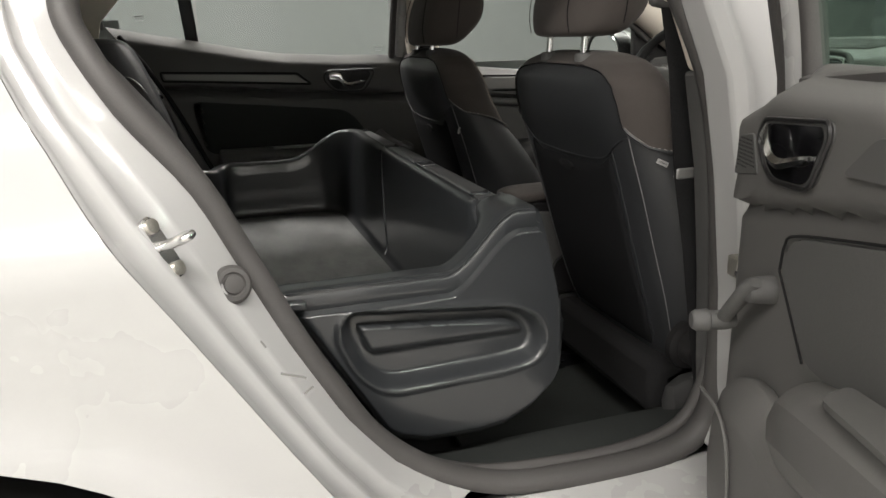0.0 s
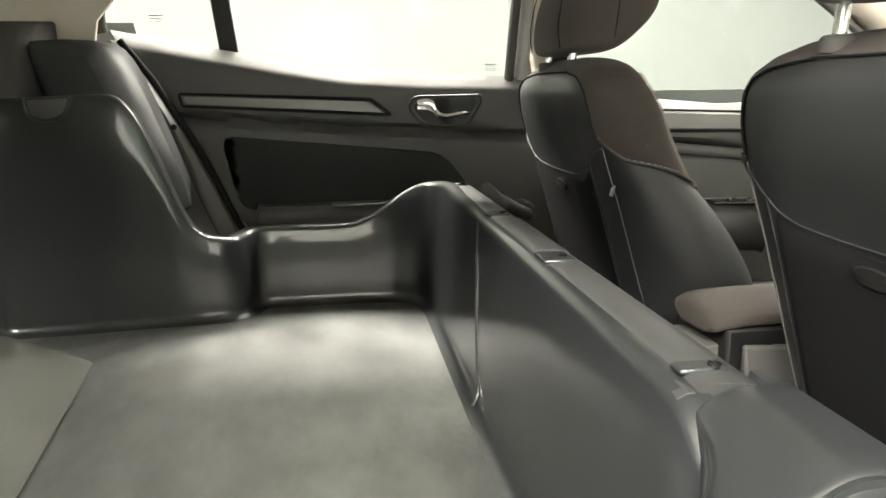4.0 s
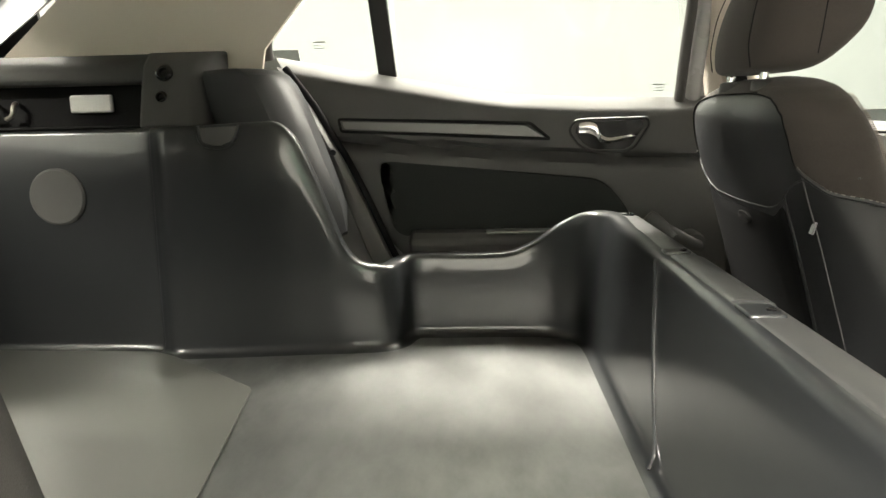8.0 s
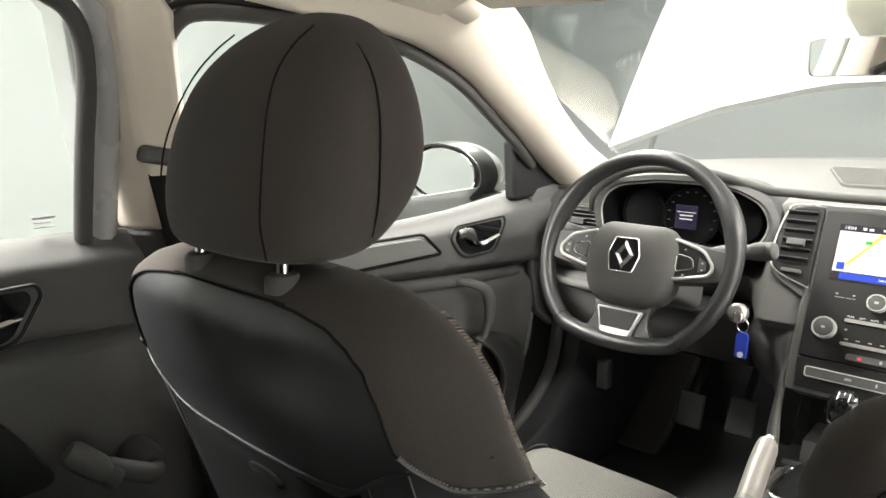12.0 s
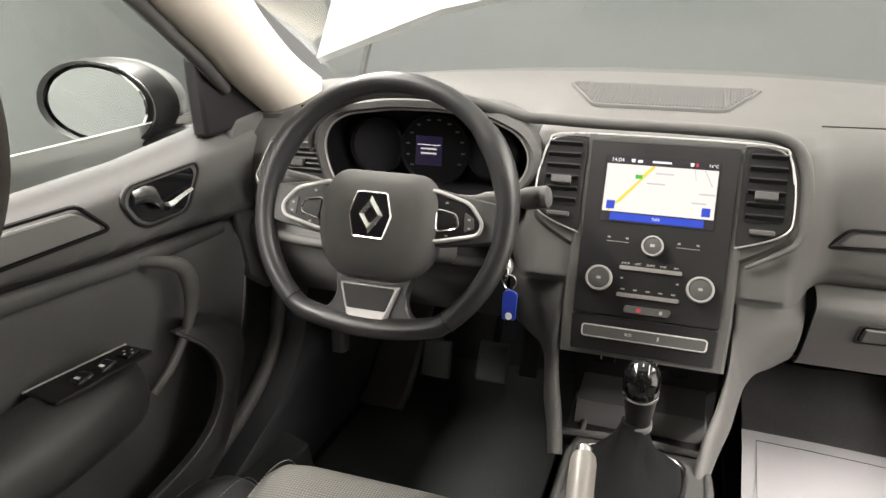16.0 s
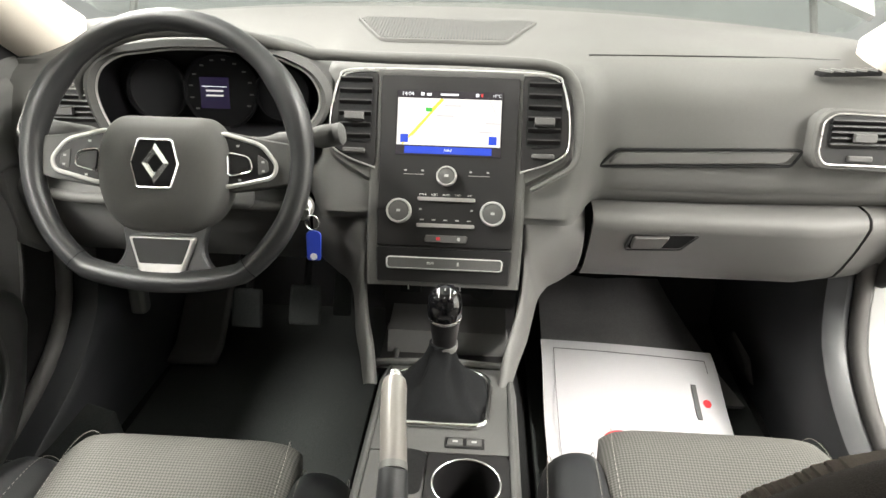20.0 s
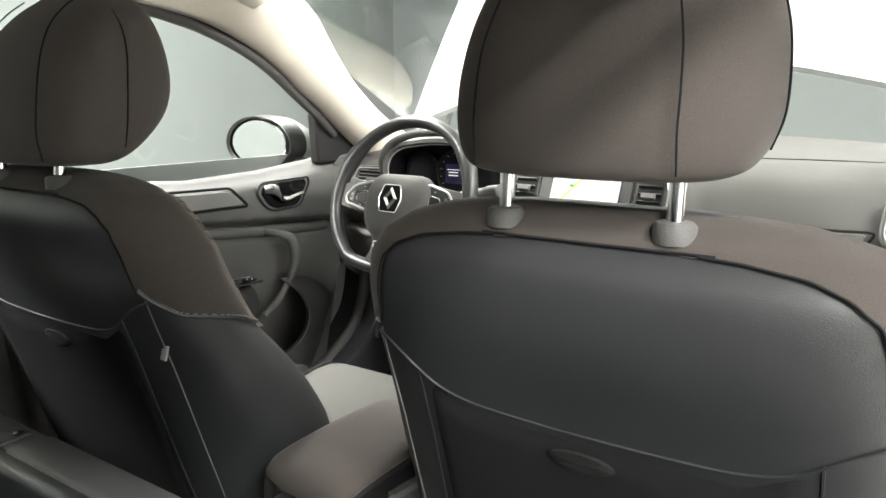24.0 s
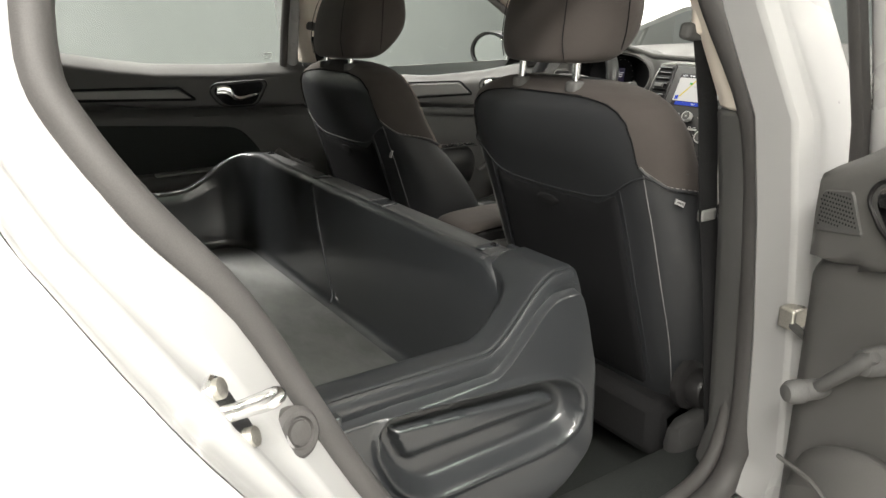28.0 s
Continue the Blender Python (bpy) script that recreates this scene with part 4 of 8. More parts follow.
part("gate_trim", slab([[(gate_x(y, z), y, z) for y in [-0.66 + 0.055 * j for j in range(25)]] for z in [0.55 + 0.0535 * k for k in range(11)]], (-0.02, 0, 0)), M_black, gate, "black grained tailgate trim", 60)
for s in (-1, 1):
    # moulded side of the tailgate opening: window edge, crest, inner edge, from the roof down
    rows = []
    for w, c, e in (((-0.70, 0.80, 1.36), (-0.42, 0.62, 1.36), (-0.20, 0.52, 1.36)), ((-0.735, 0.76, 1.29), (-0.52, 0.655, 1.27), (-0.31, 0.545, 1.285)), ((-0.745, 0.719, 1.249), (-0.60, 0.66, 1.20), (-0.423, 0.555, 1.205)), ((-0.745, 0.66, 1.212), (-0.66, 0.645, 1.14), (-0.516, 0.55, 1.135)), ((-0.745, 0.621, 1.191), (-0.70, 0.613, 1.092), (-0.575, 0.53, 1.083)),
                    ((-0.75, 0.54, 1.155), (-0.700, 0.492, 1.024), (-0.60, 0.50, 1.02)), ((-0.75, 0.45, 1.12), (-0.700, 0.366, 0.941), (-0.635, 0.49, 0.94)), ((-0.75, 0.35, 1.09), (-0.705, 0.253, 0.857), (-0.665, 0.485, 0.86)), ((-0.75, 0.25, 1.0), (-0.71, 0.183, 0.825), (-0.70, 0.48, 0.76))):
        w, c, e = (Vector((p[0], s * p[1], p[2])) for p in (w, c, e))
        back = Vector((-0.030, s * 0.012, 0.0))
        rows.append([w, w.lerp(c, 0.5) + back * 0.3, w.lerp(c, 0.88), c, c.lerp(e, 0.10) + back * 0.15, c.lerp(e, 0.5) + back * 0.9, c.lerp(e, 0.85) + back * 0.5, e, e + Vector((-0.012, s * 0.016, 0)), e + Vector((-0.035, s * 0.05, 0))])
    fine = [spline(col, 4) for col in zip(*rows)]
    part("gate_side", slab(list(zip(*fine)), (-0.004, s * 0.004, 0)), M_black, gate, "black moulded side of the tailgate opening", 70)
part("gate_skin", slab([[(-0.80 - 0.22 * smooth(1.1, 0.9, z), y, z) for y in (-0.85, -0.4, 0, 0.4, 0.85)] for z in (0.35, 0.6, 0.85, 1.0, 1.11)], (-0.02, 0, 0)), M_white, gate, "white tailgate skin")
WZ = [(0.0, 1.09), (0.3, 1.097), (0.42, 1.118), (0.5, 1.141), (0.6, 1.18), (0.70, 1.229), (0.80, 1.30), (0.9, 1.38)]
for s in (-1, 1):
    part("window_surround", slab([[(-0.752 + 0.25 * max(0, z - 1.1), s * y, z) for z in (lerp(1.0, table(WZ, y), k / 4) for k in range(5))] for y in [0.045 * k for k in range(21)]], (-0.012, 0, 0)), M_black, gate, "black surround under the rear window")
    part("side_shade", slab([[(x, s * (0.80 - 0.2 * max(0, z - 1.1)), z) for x in (-0.78, -0.70, -0.58)] for z in (0.95, 1.08, 1.2, 1.36)], (0, s * 0.01, 0)), M_black, body, "black inner frame of the tailgate opening")
st = part("sticker", block((-0.742, 0.185, 1.137), (0.0008, 0.06, 0.022)), M_yellow, gate, "small pale yellow sticker on the rear window")
rw = part("rear_window", slab([[(-0.752 + 0.06 * t, y, lerp(1.085, 1.36, t)) for y in (-0.8, 0, 0.8)] for t in (0, 0.5, 1)], (-0.004, 0, 0)), M_glass, gate, "clear rear window")
rw.visible_shadow = False

# ---- doors ----
BELT_R = [(-0.06, 1.105), (-0.03, 1.10), (0.1, 1.075), (0.21, 1.056), (0.33, 1.033), (0.43, 1.018), (0.6, 1.008), (0.80, 1.004)]
BELT_F = [(0.88, 0.985), (1.1, 0.955), (1.3, 0.938), (1.5, 0.944), (1.65, 0.958), (1.82, 0.972)]


def lever(m, s, parent):
    """Inner door lever in its dark cup; m: centre, x along the car, y up, z into the cabin."""
    out = rounded([(-0.083, 0.012), (-0.068, 0.034), (0.080, 0.036), (0.085, 0.022), (0.055, -0.026), (0.04, -0.033), (-0.035, -0.033), (-0.06, -0.02)], 0.016)
    bez = part("lever_bezel", plate(out, m, 0.006, 0.003), M_trim, parent, "black bezel round the door lever")
    ins = [Vector(p) * 0.86 for p in out]
    part("cup", plate(ins, m @ pose(0, 0, 0.0065), 0.001), M_gloss, bez, "glossy dark lever cup")
    part("rim", tube([m @ Vector((*p, 0.0065)) for p in out], 0.0028, 6, True), M_black, bez)
    k = spline([(-0.062, 0.016), (-0.045, 0.018), (-0.028, 0.012), (-0.018, -0.004), (0.0, -0.010), (0.03, -0.005), (0.058, 0.0)], 4)
    rings = []
    for i, p in enumerate(k):
        w = table([(0, 0.010), (0.35, 0.013), (0.55, 0.007), (1, 0.003)], i / (len(k) - 1))
        h = table([(0, 0.010), (0.4, 0.020), (1, 0.012)], i / (len(k) - 1))
        rings.append([m @ Vector((p.x, p.y + w, h)), m @ Vector((p.x, p.y, h + 0.004)), m @ Vector((p.x, p.y - w, h)), m @ Vector((p.x, p.y - w * 0.5, h - 0.004)), m @ Vector((p.x, p.y + w * 0.5, h - 0.004))])
    part("lever", loft(rings), M_chrome, parent, "satin chrome door lever", 60)


def side_m(s, x, z, y):
    """Pose on a door's inner side: local x forward, y up, z into the cabin."""
    return Matrix(((1, 0, 0, x), (0, 0, -s, s * y), (0, 1, 0, z), (0, 0, 0, 1)))


# far rear door (closed)
d2 = thing("rear_door", "closed rear door with black panel, trim bar and chrome lever", "car door", (0.45, 0.66, 0.4))


def xs_rear(z):
    return table([(0.40, 0.40), (0.52, 0.36), (0.60, 0.305), (0.73, 0.185), (0.90, 0.085), (1.0, 0.022), (1.06, -0.035)], z), table([(0.4, 0.90), (0.8, 0.87), (1.0, 0.835)], z)


panel_y = lambda x: 0.642 + 0.02 * smooth(0.2, 0.75, x)
rows = []
for i in range(61):
    t = i / 60
    row = []
    for j in range(41):
        u = j / 40
        zz = lerp(0.40, 1.06, t)
        xa, xb = xs_rear(zz)
        x = lerp(xa, xb, u)
        zt = table(BELT_R, x)
        z = lerp(0.40, zt, t)
        r = 0.936 - 0.070 * (x - 0.10)
        y = panel_y(x) + 0.045 * smooth(zt - 0.04, zt, z) ** 2
        y -= 0.014 * smooth(r - 0.003, r + 0.006, z)
        y += 0.030 * smooth(r - 0.026, r - 0.010, z) * smooth(r + 0.002, r - 0.002, z)
        row.append((x, y, z))
    rows.append(row)
part("door_panel", slab(rows, (0, 0.034, 0)), M_trim, d2, "black grained door panel", 60)
part("trim_bar", plate(rounded([(0.099, 0.970), (0.470, 0.955), (0.503, 0.932), (0.104, 0.956)], 0.005), Matrix(((1, 0, 0, 0), (0, 0, -1, 0.634), (0, 1, 0, 0), (0, 0, 0, 1))), 0.007, 0.003), M_grey, d2, "grey trim bar with a pointed end")
part("trim_groove", tube([(x, 0.6285, z) for x, z in rounded([(0.094, 0.975), (0.474, 0.960), (0.513, 0.928), (0.099, 0.951)], 0.005)], 0.003, 6, True), M_deep, d2, "dark groove round the trim bar")
part("cloth_insert", plate(rounded([(0.163, 0.893), (0.62, 0.845), (0.660, 0.803), (0.71, 0.715), (0.196, 0.735), (0.178, 0.80)], 0.03), Matrix(((1, 0, 0, 0), (0, 0, -1, 0.662), (0, 1, 0, 0), (0, 0, 0, 1))), 0.020, 0.004), M_mat, d2, "black cloth insert")
part("pull_ledge", loft([[(x, 0.66, 0.75), (x, 0.615, 0.745), (x, 0.60, 0.73), (x, 0.60, 0.69), (x, 0.66, 0.66)] for x in (0.23, 0.45, 0.60)]), M_trim, d2, "black armrest ledge", bev=0.008)
part("pull_slot", block((0.46, 0.606, 0.748), (0.15, 0.03, 0.006)), M_grey, d2, "grey strip on the ledge", bev=0.002)
lever(side_m(1, 0.628, 0.932, 0.640) @ Matrix.Diagonal((0.94, 0.94, 1, 1)), 1, d2)
part("winder_boss", turned([(0.024, 0), (0.024, 0.03), (0.020, 0.048), (0.010, 0.052)], side_m(1, 0.800, 0.716, 0.655), 20), M_trim, d2, "black winder boss")
part("winder_arm", tube([(0.800, 0.590, 0.716), (0.785, 0.575, 0.722), (0.752, 0.570, 0.742), (0.735, 0.575, 0.752)], [0.012, 0.013, 0.012, 0.011], 10, False, 0.85), M_trim, d2, "black window winder arm", 60)
WK = look((0.744, 0.570, 0.735), (0.702, 0.590, 0.775)) @ pose(0, 0, 0, 0, 180, 0)
wk = part("winder_knob", turned([(0.010, -0.004), (0.0145, 0.0), (0.0150, 0.010), (0.0135, 0.013), (0.0150, 0.017), (0.0165, 0.030), (0.0165, 0.055), (0.014, 0.064), (0.006, 0.067)], WK, 18), M_trim, d2, "black cylindrical winder grip")
part("window_divider", block((0.180, 0.660, 1.175), (0.036, 0.02, 0.29), pose(0, 0, 0, 16.7, -4.2, 0)), M_black, d2, "black window divider bar", bev=0.004)
wl = [(-0.046, 1.095), (-0.047, 1.117), (-0.036, 1.165), (0.0, 1.213), (0.06, 1.248), (0.14, 1.272), (0.24, 1.284), (0.42, 1.291), (0.68, 1.288), (0.742, 1.277), (0.772, 1.248), (0.782, 1.19), (0.780, 1.10), (0.778, 0.99)]
part("window_seal", tube(spline([(x, 0.690 - 0.30 * max(0, z - 1.0), z) for x, z in wl], 4), 0.011, 8), M_rubber, d2, "black rubber window seal", 60)
part("window_frame", tube(spline([(x + (0.028 if x > 0.74 else -0.02 if x < 0.1 else 0), 0.70 - 0.30 * max(0, z - 1.0), z + (0.022 if 0.0 < x < 0.77 else 0)) for x, z in wl], 4), 0.017, 8), M_white, d2, "white window frame", 60)
part("lower_frame_white", block((0.80, 0.672, 1.155), (0.022, 0.03, 0.33), pose(0, 0, 0, 16.7, -1.5, 0)), M_white, d2, "white door frame edge", bev=0.006)
for x, z in ((0.055, 1.128), (0.74, 1.03)):
    st = part("window_stamp", block((x, 0.7085 - 0.30 * (z - 1.0), z), (0.026, 0.0006, 0.003), pose(0, 0, 0, 16.7)), M_icon, d2, "small printed mark on the glass")
    for k in (1, 2):
        part("stamp_line", block((x, 0.7085 - 0.30 * (z - 0.006 * k - 1.0), z - 0.006 * k), (0.022, 0.0006, 0.0015), pose(0, 0, 0, 16.7)), M_icon, st)

# far front door (closed)
d1 = thing("front_door", "closed driver's door with black panel, grab handle and window switches", "car door", (1.3, 0.7, 0.4))
rows = []
for i in range(61):
    t = i / 60
    row = []
    for j in range(41):
        u = j / 40
        x = lerp(0.89, table([(0.40, 1.66), (0.6, 1.71), (0.8, 1.765), (1.0, 1.80)], lerp(0.40, 0.96, t)), u)
        zt = table(BELT_F, x)
        z = lerp(0.40, zt, t)
        r = 0.846 - 0.095 * (x - 1.3)
        y = 0.705 - 0.02 * smooth(1.2, 0.9, x) + 0.045 * smooth(zt - 0.05, zt, z) ** 2
        y -= 0.016 * smooth(r - 0.006, r + 0.01, z)
        y += 0.022 * smooth(r - 0.05, r - 0.004, z) * smooth(r + 0.004, r - 0.002, z)
        row.append((x, y, z))
    rows.append(row)
part("door_panel", slab(rows, (0, 0.012, 0)), M_trim, d1, "black grained door panel", 60)
part("shoulder_roll", tube(spline([(0.92, 0.704, 0.862), (1.1, 0.704, 0.846), (1.3, 0.704, 0.826), (1.50, 0.708, 0.805), (1.70, 0.722, 0.788)], 6), 0.013, 10, False, 0.8), M_trim, d1, "padded roll along the panel", 60)
lever(side_m(1, 1.530, 0.888, 0.693), 1, d1)
part("trim_bar", plate(rounded([(1.0, 0.925), (1.37, 0.912), (1.41, 0.880), (1.0, 0.888)], 0.012), Matrix(((1, 0, 0, 0), (0, 0, -1, 0.690), (0, 1, 0, 0), (0, 0, 0, 1))), 0.010, 0.005), M_grey, d1, "grey textured trim bar")
part("trim_groove", tube([(x, 0.688, z) for x, z in rounded([(0.99, 0.932), (1.375, 0.919), (1.425, 0.874), (0.99, 0.881)], 0.012)], 0.003, 6, True), M_deep, d1, "dark groove round the trim bar")
grab = spline([(1.474, 0.708, 0.806), (1.498, 0.676, 0.802), (1.526, 0.664, 0.785), (1.532, 0.659, 0.755), (1.524, 0.657, 0.722), (1.502, 0.656, 0.686), (1.470, 0.659, 0.650), (1.436, 0.668, 0.622)], 5)
part("grab_handle", tube(grab, [0.0075 + 0.0055 * smooth(14, 0, abs(i - 13)) for i in range(len(grab))], 10, False, 0.8), M_hard, d1, "dark grey grab handle", 60)
part("grab_knuckle", tube(spline([(1.526, 0.660, 0.716), (1.540, 0.664, 0.712), (1.550, 0.676, 0.716)], 4), 0.007, 8), M_soft, d1, "small knuckle on the grab handle", 60)
# no real depth: a black plate paints the shade behind the handle
part("grab_shade", plate(rounded([(1.440, 0.800), (1.525, 0.795), (1.530, 0.75), (1.48, 0.655), (1.44, 0.655)], 0.02), Matrix(((1, 0, 0, 0), (0, 0, -1, 0.718), (0, 1, 0, 0), (0, 0, 0, 1))), 0.003), M_deep, d1, "flat dark plate for the shade behind the grab handle")
part("armrest", loft([[(x, 0.712, z + 0.006), (x, 0.66 + k, z + 0.003), (x, 0.628 + k, z - 0.002), (x, 0.606 + k, z - 0.016), (x, 0.596 + k, z - 0.05), (x, 0.615 + k, z - 0.10), (x, 0.71, z - 0.14)] for x, z, k in ((0.95, 0.708, 0.01), (1.1, 0.711, 0), (1.25, 0.713, 0), (1.33, 0.713, 0.004), (1.385, 0.709, 0.02), (1.410, 0.700, 0.05), (1.422, 0.68, 0.09))]), M_lower, d1, "black padded armrest", 60, sub=1)
sw = part("switch_panel", plate(rounded([(-0.076, -0.017), (0.071, -0.035), (0.072, 0.012), (-0.069, 0.038)], 0.005), pose(1.328, 0.656, 0.7145), 0.004, 0.002), M_black, d1, "black window switch panel")
part("panel_edge", tube([(1.256, 0.6945, 0.7185), (1.33, 0.682, 0.7185), (1.400, 0.669, 0.7185)], 0.0016, 6), M_silver, sw, "thin silver edge of the switch panel")
for x, y in ((1.305, 0.655), (1.340, 0.650)):
    p = part("switch", block((x, y, 0.7190), (0.026, 0.022, 0.006), pose(0, 0, 0, 0, -10, 0)), M_gloss, sw, bev=0.003)
    part("icon", block((x - 0.004, y, 0.7226), (0.004, 0.007, 0.0006), pose(0, 0, 0, 0, -10, 0)), M_label, sw)
part("mirror_switch", block((1.379, 0.646, 0.7190), (0.026, 0.024, 0.005)), M_gloss, sw, bev=0.003)
for dx_, dy_ in ((0.007, 0), (-0.007, 0), (0, 0.007), (0, -0.007)):
    part("icon", block((1.379 + dx_, 0.646 + dy_, 0.7217), (0.0025, 0.0025, 0.0006)), M_label, sw)
lip = spline([(1.488, 0.660, 0.697), (1.518, 0.634, 0.663), (1.532, 0.620, 0.620), (1.512, 0.611, 0.576), (1.460, 0.602, 0.548), (1.380, 0.595, 0.538), (1.250, 0.590, 0.536), (1.00, 0.588, 0.540)], 6)
low = spline([(1.552, 0.690, 0.684), (1.612, 0.690, 0.668), (1.682, 0.690, 0.615), (1.655, 0.680, 0.570), (1.590, 0.660, 0.485), (1.500, 0.645, 0.430), (1.250, 0.630, 0.40), (1.00, 0.630, 0.40)], 6)
part("pocket", slab([[a.lerp(b, t) + Vector((0, -0.022 * math.sin(math.pi * t), 0.006 * math.sin(math.pi * t))) for t in (0, 0.04, 0.12, 0.25, 0.45, 0.65, 0.85, 1.0)] for a, b in zip(lip, low)], (0, 0.012, 0)), M_lower, d1, "black moulded door pocket", 60)
part("pocket_lip", tube(lip, 0.0035, 8), M_lower, d1, "rounded lip of the door pocket")
part("corner_panel", prism([(1.665, 0.950), (1.657, 1.072), (1.672, 1.078), (1.76, 1.025), (1.83, 0.985), (1.83, 0.950)], "y", 0.700, 0.728), M_black, d1, "black triangular mirror corner", bev=0.006)
wl = [(0.885, 0.98), (0.874, 1.10), (0.876, 1.20), (0.892, 1.258), (0.95, 1.275), (1.134, 1.268), (1.236, 1.252), (1.318, 1.232), (1.41, 1.20), (1.479, 1.167), (1.57, 1.114), (1.655, 1.065), (1.72, 1.02)]
part("window_seal", tube(spline([(x, 0.705 - 0.30 * max(0, z - 1.0), z) for x, z in wl], 4), 0.011, 8), M_rubber, d1, "black rubber window seal", 60)
part("window_frame", tube(spline([(x - (0.02 if x < 0.9 else 0), 0.722 - 0.30 * max(0, z - 1.0), z + 0.02) for x, z in wl], 4), 0.016, 8), M_black, d1, "dark window frame", 60)
dm = part("door_mirror", loft([[Vector((1.655 + a, 0.908 + 0.116 * k * math.cos(t) - 0.012 * (math.cos(t) < -0.3), 0.992 + 0.072 * k * (math.sin(t) if math.sin(t) > 0 else 0.9 * math.sin(t)))) for t in [2 * math.pi * i / 28 for i in range(28)]] for a, k in ((0.0, 0.93), (-0.006, 1.0), (0.02, 1.05), (0.05, 1.02))], cap=False), M_black, d1, "black door mirror frame")
part("mirror_cap", loft([[Vector((1.655 + a, 0.908 - 0.02 * a + 0.116 * k * math.cos(t), 0.992 + 0.072 * k * math.sin(t))) for t in [2 * math.pi * i / 28 for i in range(28)]] for a, k in ((0.045, 1.035), (0.08, 0.98), (0.115, 0.80), (0.135, 0.5), (0.142, 0.15))]), M_white, dm, "white mirror cap", 60)
part("mirror_glass", loft([[Vector((1.660 + a, 0.908 + 0.103 * k * math.cos(t), 0.992 + 0.063 * k * (math.sin(t) if math.sin(t) > 0 else 0.9 * math.sin(t)))) for t in [2 * math.pi * i / 28 for i in range(28)]] for a, k in ((0.004, 0.98), (0.0, 1.0), (-0.002, 0.97))]), M_mirror, dm, "mirror glass", 10)
part("mirror_arm", loft([[(1.66 + a, y, 0.945 + h), (1.72 + a, y, 0.945 + h), (1.72 + a, y, 0.925), (1.66 + a, y, 0.925)] for y, a, h in ((0.73, 0.03, 0.02), (0.80, 0.01, 0.012), (0.86, 0.0, 0.015))]), M_black, dm, "black mirror arm", bev=0.008)

# near rear door, swung wide open about its front edge
d3 = thing("rear_door", "rear door swung wide open, black inner panel with a window winder", "car door", (0.849, -0.838, 0.4))


def dm_(l, z, w=0.0):
    """Pose on the open door before it is swung: local x along the door from its hinge edge, y up, z out of the panel."""
    return Matrix(((0, 0, -1, 0.849 - w), (-1, 0, 0, -0.838 - l), (0, 1, 0, z), (0, 0, 0, 1)))


def dp(l, z, w=0.0):
    return dm_(l, z, w).translation.copy()


rows = []
for i in range(71):
    t = i / 70
    row = []
    for j in range(41):
        l = lerp(0.026 * smooth(0.72, 0.92, t) + 0.07 * smooth(0.92, 1.0, t) ** 2, 0.80, j / 40)
        zt = 0.985 + 0.035 * smooth(0.03, 0.14, l) + 0.03 * smooth(0.2, 0.8, l)
        z = lerp(0.36, zt, t)
        r = 0.84 + 0.19 * min(l, 0.45)
        w = -0.05 * smooth(zt - 0.05, zt, z) ** 2 + 0.012 * smooth(r - 0.003, r + 0.004, z)
        w -= 0.010 * smooth(r - 0.022, r - 0.003, z) * smooth(r + 0.003, r - 0.001, z)
        w -= 0.02 * smooth(0.03, 0.0, l) + 0.0
        row.append(dp(l, z, w))
    rows.append(row)
# same trim as the other doors; paler plastic here stands in for more light
part("door_panel", slab(rows, (0.012, 0, 0)), M_hard, d3, "black grained door panel", 60)
part("shell", loft([[dp(l, 0.36, -0.03), dp(l, 0.95, -0.045), dp(l, 0.99, -0.14), dp(l, 0.7, -0.16), dp(l, 0.34, -0.14)] for l in (0.008, 0.4, 0.82)]), M_white, d3, "white outer door shell", bev=0.008)
gr = part("grille", plate(rounded([(0.028, -0.030), (0.102, -0.018), (0.080, 0.028), (0.036, 0.020)], 0.006), dm_(0, 0.912, 0.010), 0.004, 0.002), M_trim, d3, "small black perforated speaker grille")
bm = bmesh.new()
for i in range(13):
    for j in range(9):
        u, v = 0.036 + 0.0046 * i + 0.0023 * (j % 2), -0.020 + 0.0048 * j
        if v < -0.026 + (u - 0.028) * 0.16 + 0.004 or v > 0.020 + (u - 0.036) * 0.18 - 0.003 or u > 0.098 - (v + 0.018) * 0.48:
            continue
        bmesh.ops.create_circle(bm, cap_ends=True, segments=6, radius=0.0014, matrix=dm_(u, 0.912 + v, 0.0145))
part("perforation", bm, M_deep, gr, "rows of small holes")
part("cloth_insert", plate(rounded([(0.166, 0.807), (0.200, 0.845), (0.70, 0.95), (0.70, 0.74), (0.248, 0.722)], 0.02), dm_(0, 0, 0.0), 0.006, 0.003), M_trim, d3, "dark cloth insert with a dark seam")
part("seam", tube([dp(l, z, 0.0065) for l, z in ((0.170, 0.80), (0.205, 0.765), (0.247, 0.722))], 0.0014, 5), M_deep, d3)
part("seam", tube(spline([dp(l, z, 0.0055) for l, z in ((0.170, 0.80), (0.176, 0.83), (0.202, 0.847), (0.36, 0.882), (0.70, 0.952))], 4), 0.0016, 5), M_deep, d3)
lever(dm_(0.188, 0.932, 0.011) @ pose(0, 0, 0, 0, 0, 4), -1, d3)
part("trim_bar", plate(rounded([(0.296, 0.930), (0.345, 0.970), (0.70, 1.0), (0.70, 0.955)], 0.012), dm_(0, 0, 0.010), 0.008, 0.004), M_trim, d3, "dark trim bar")
wb = dm_(0.147, 0.768, 0.0)
part("winder_boss", turned([(0.017, 0), (0.016, 0.020), (0.014, 0.030), (0.007, 0.033)], wb, 22), M_trim, d3, "black winder boss")
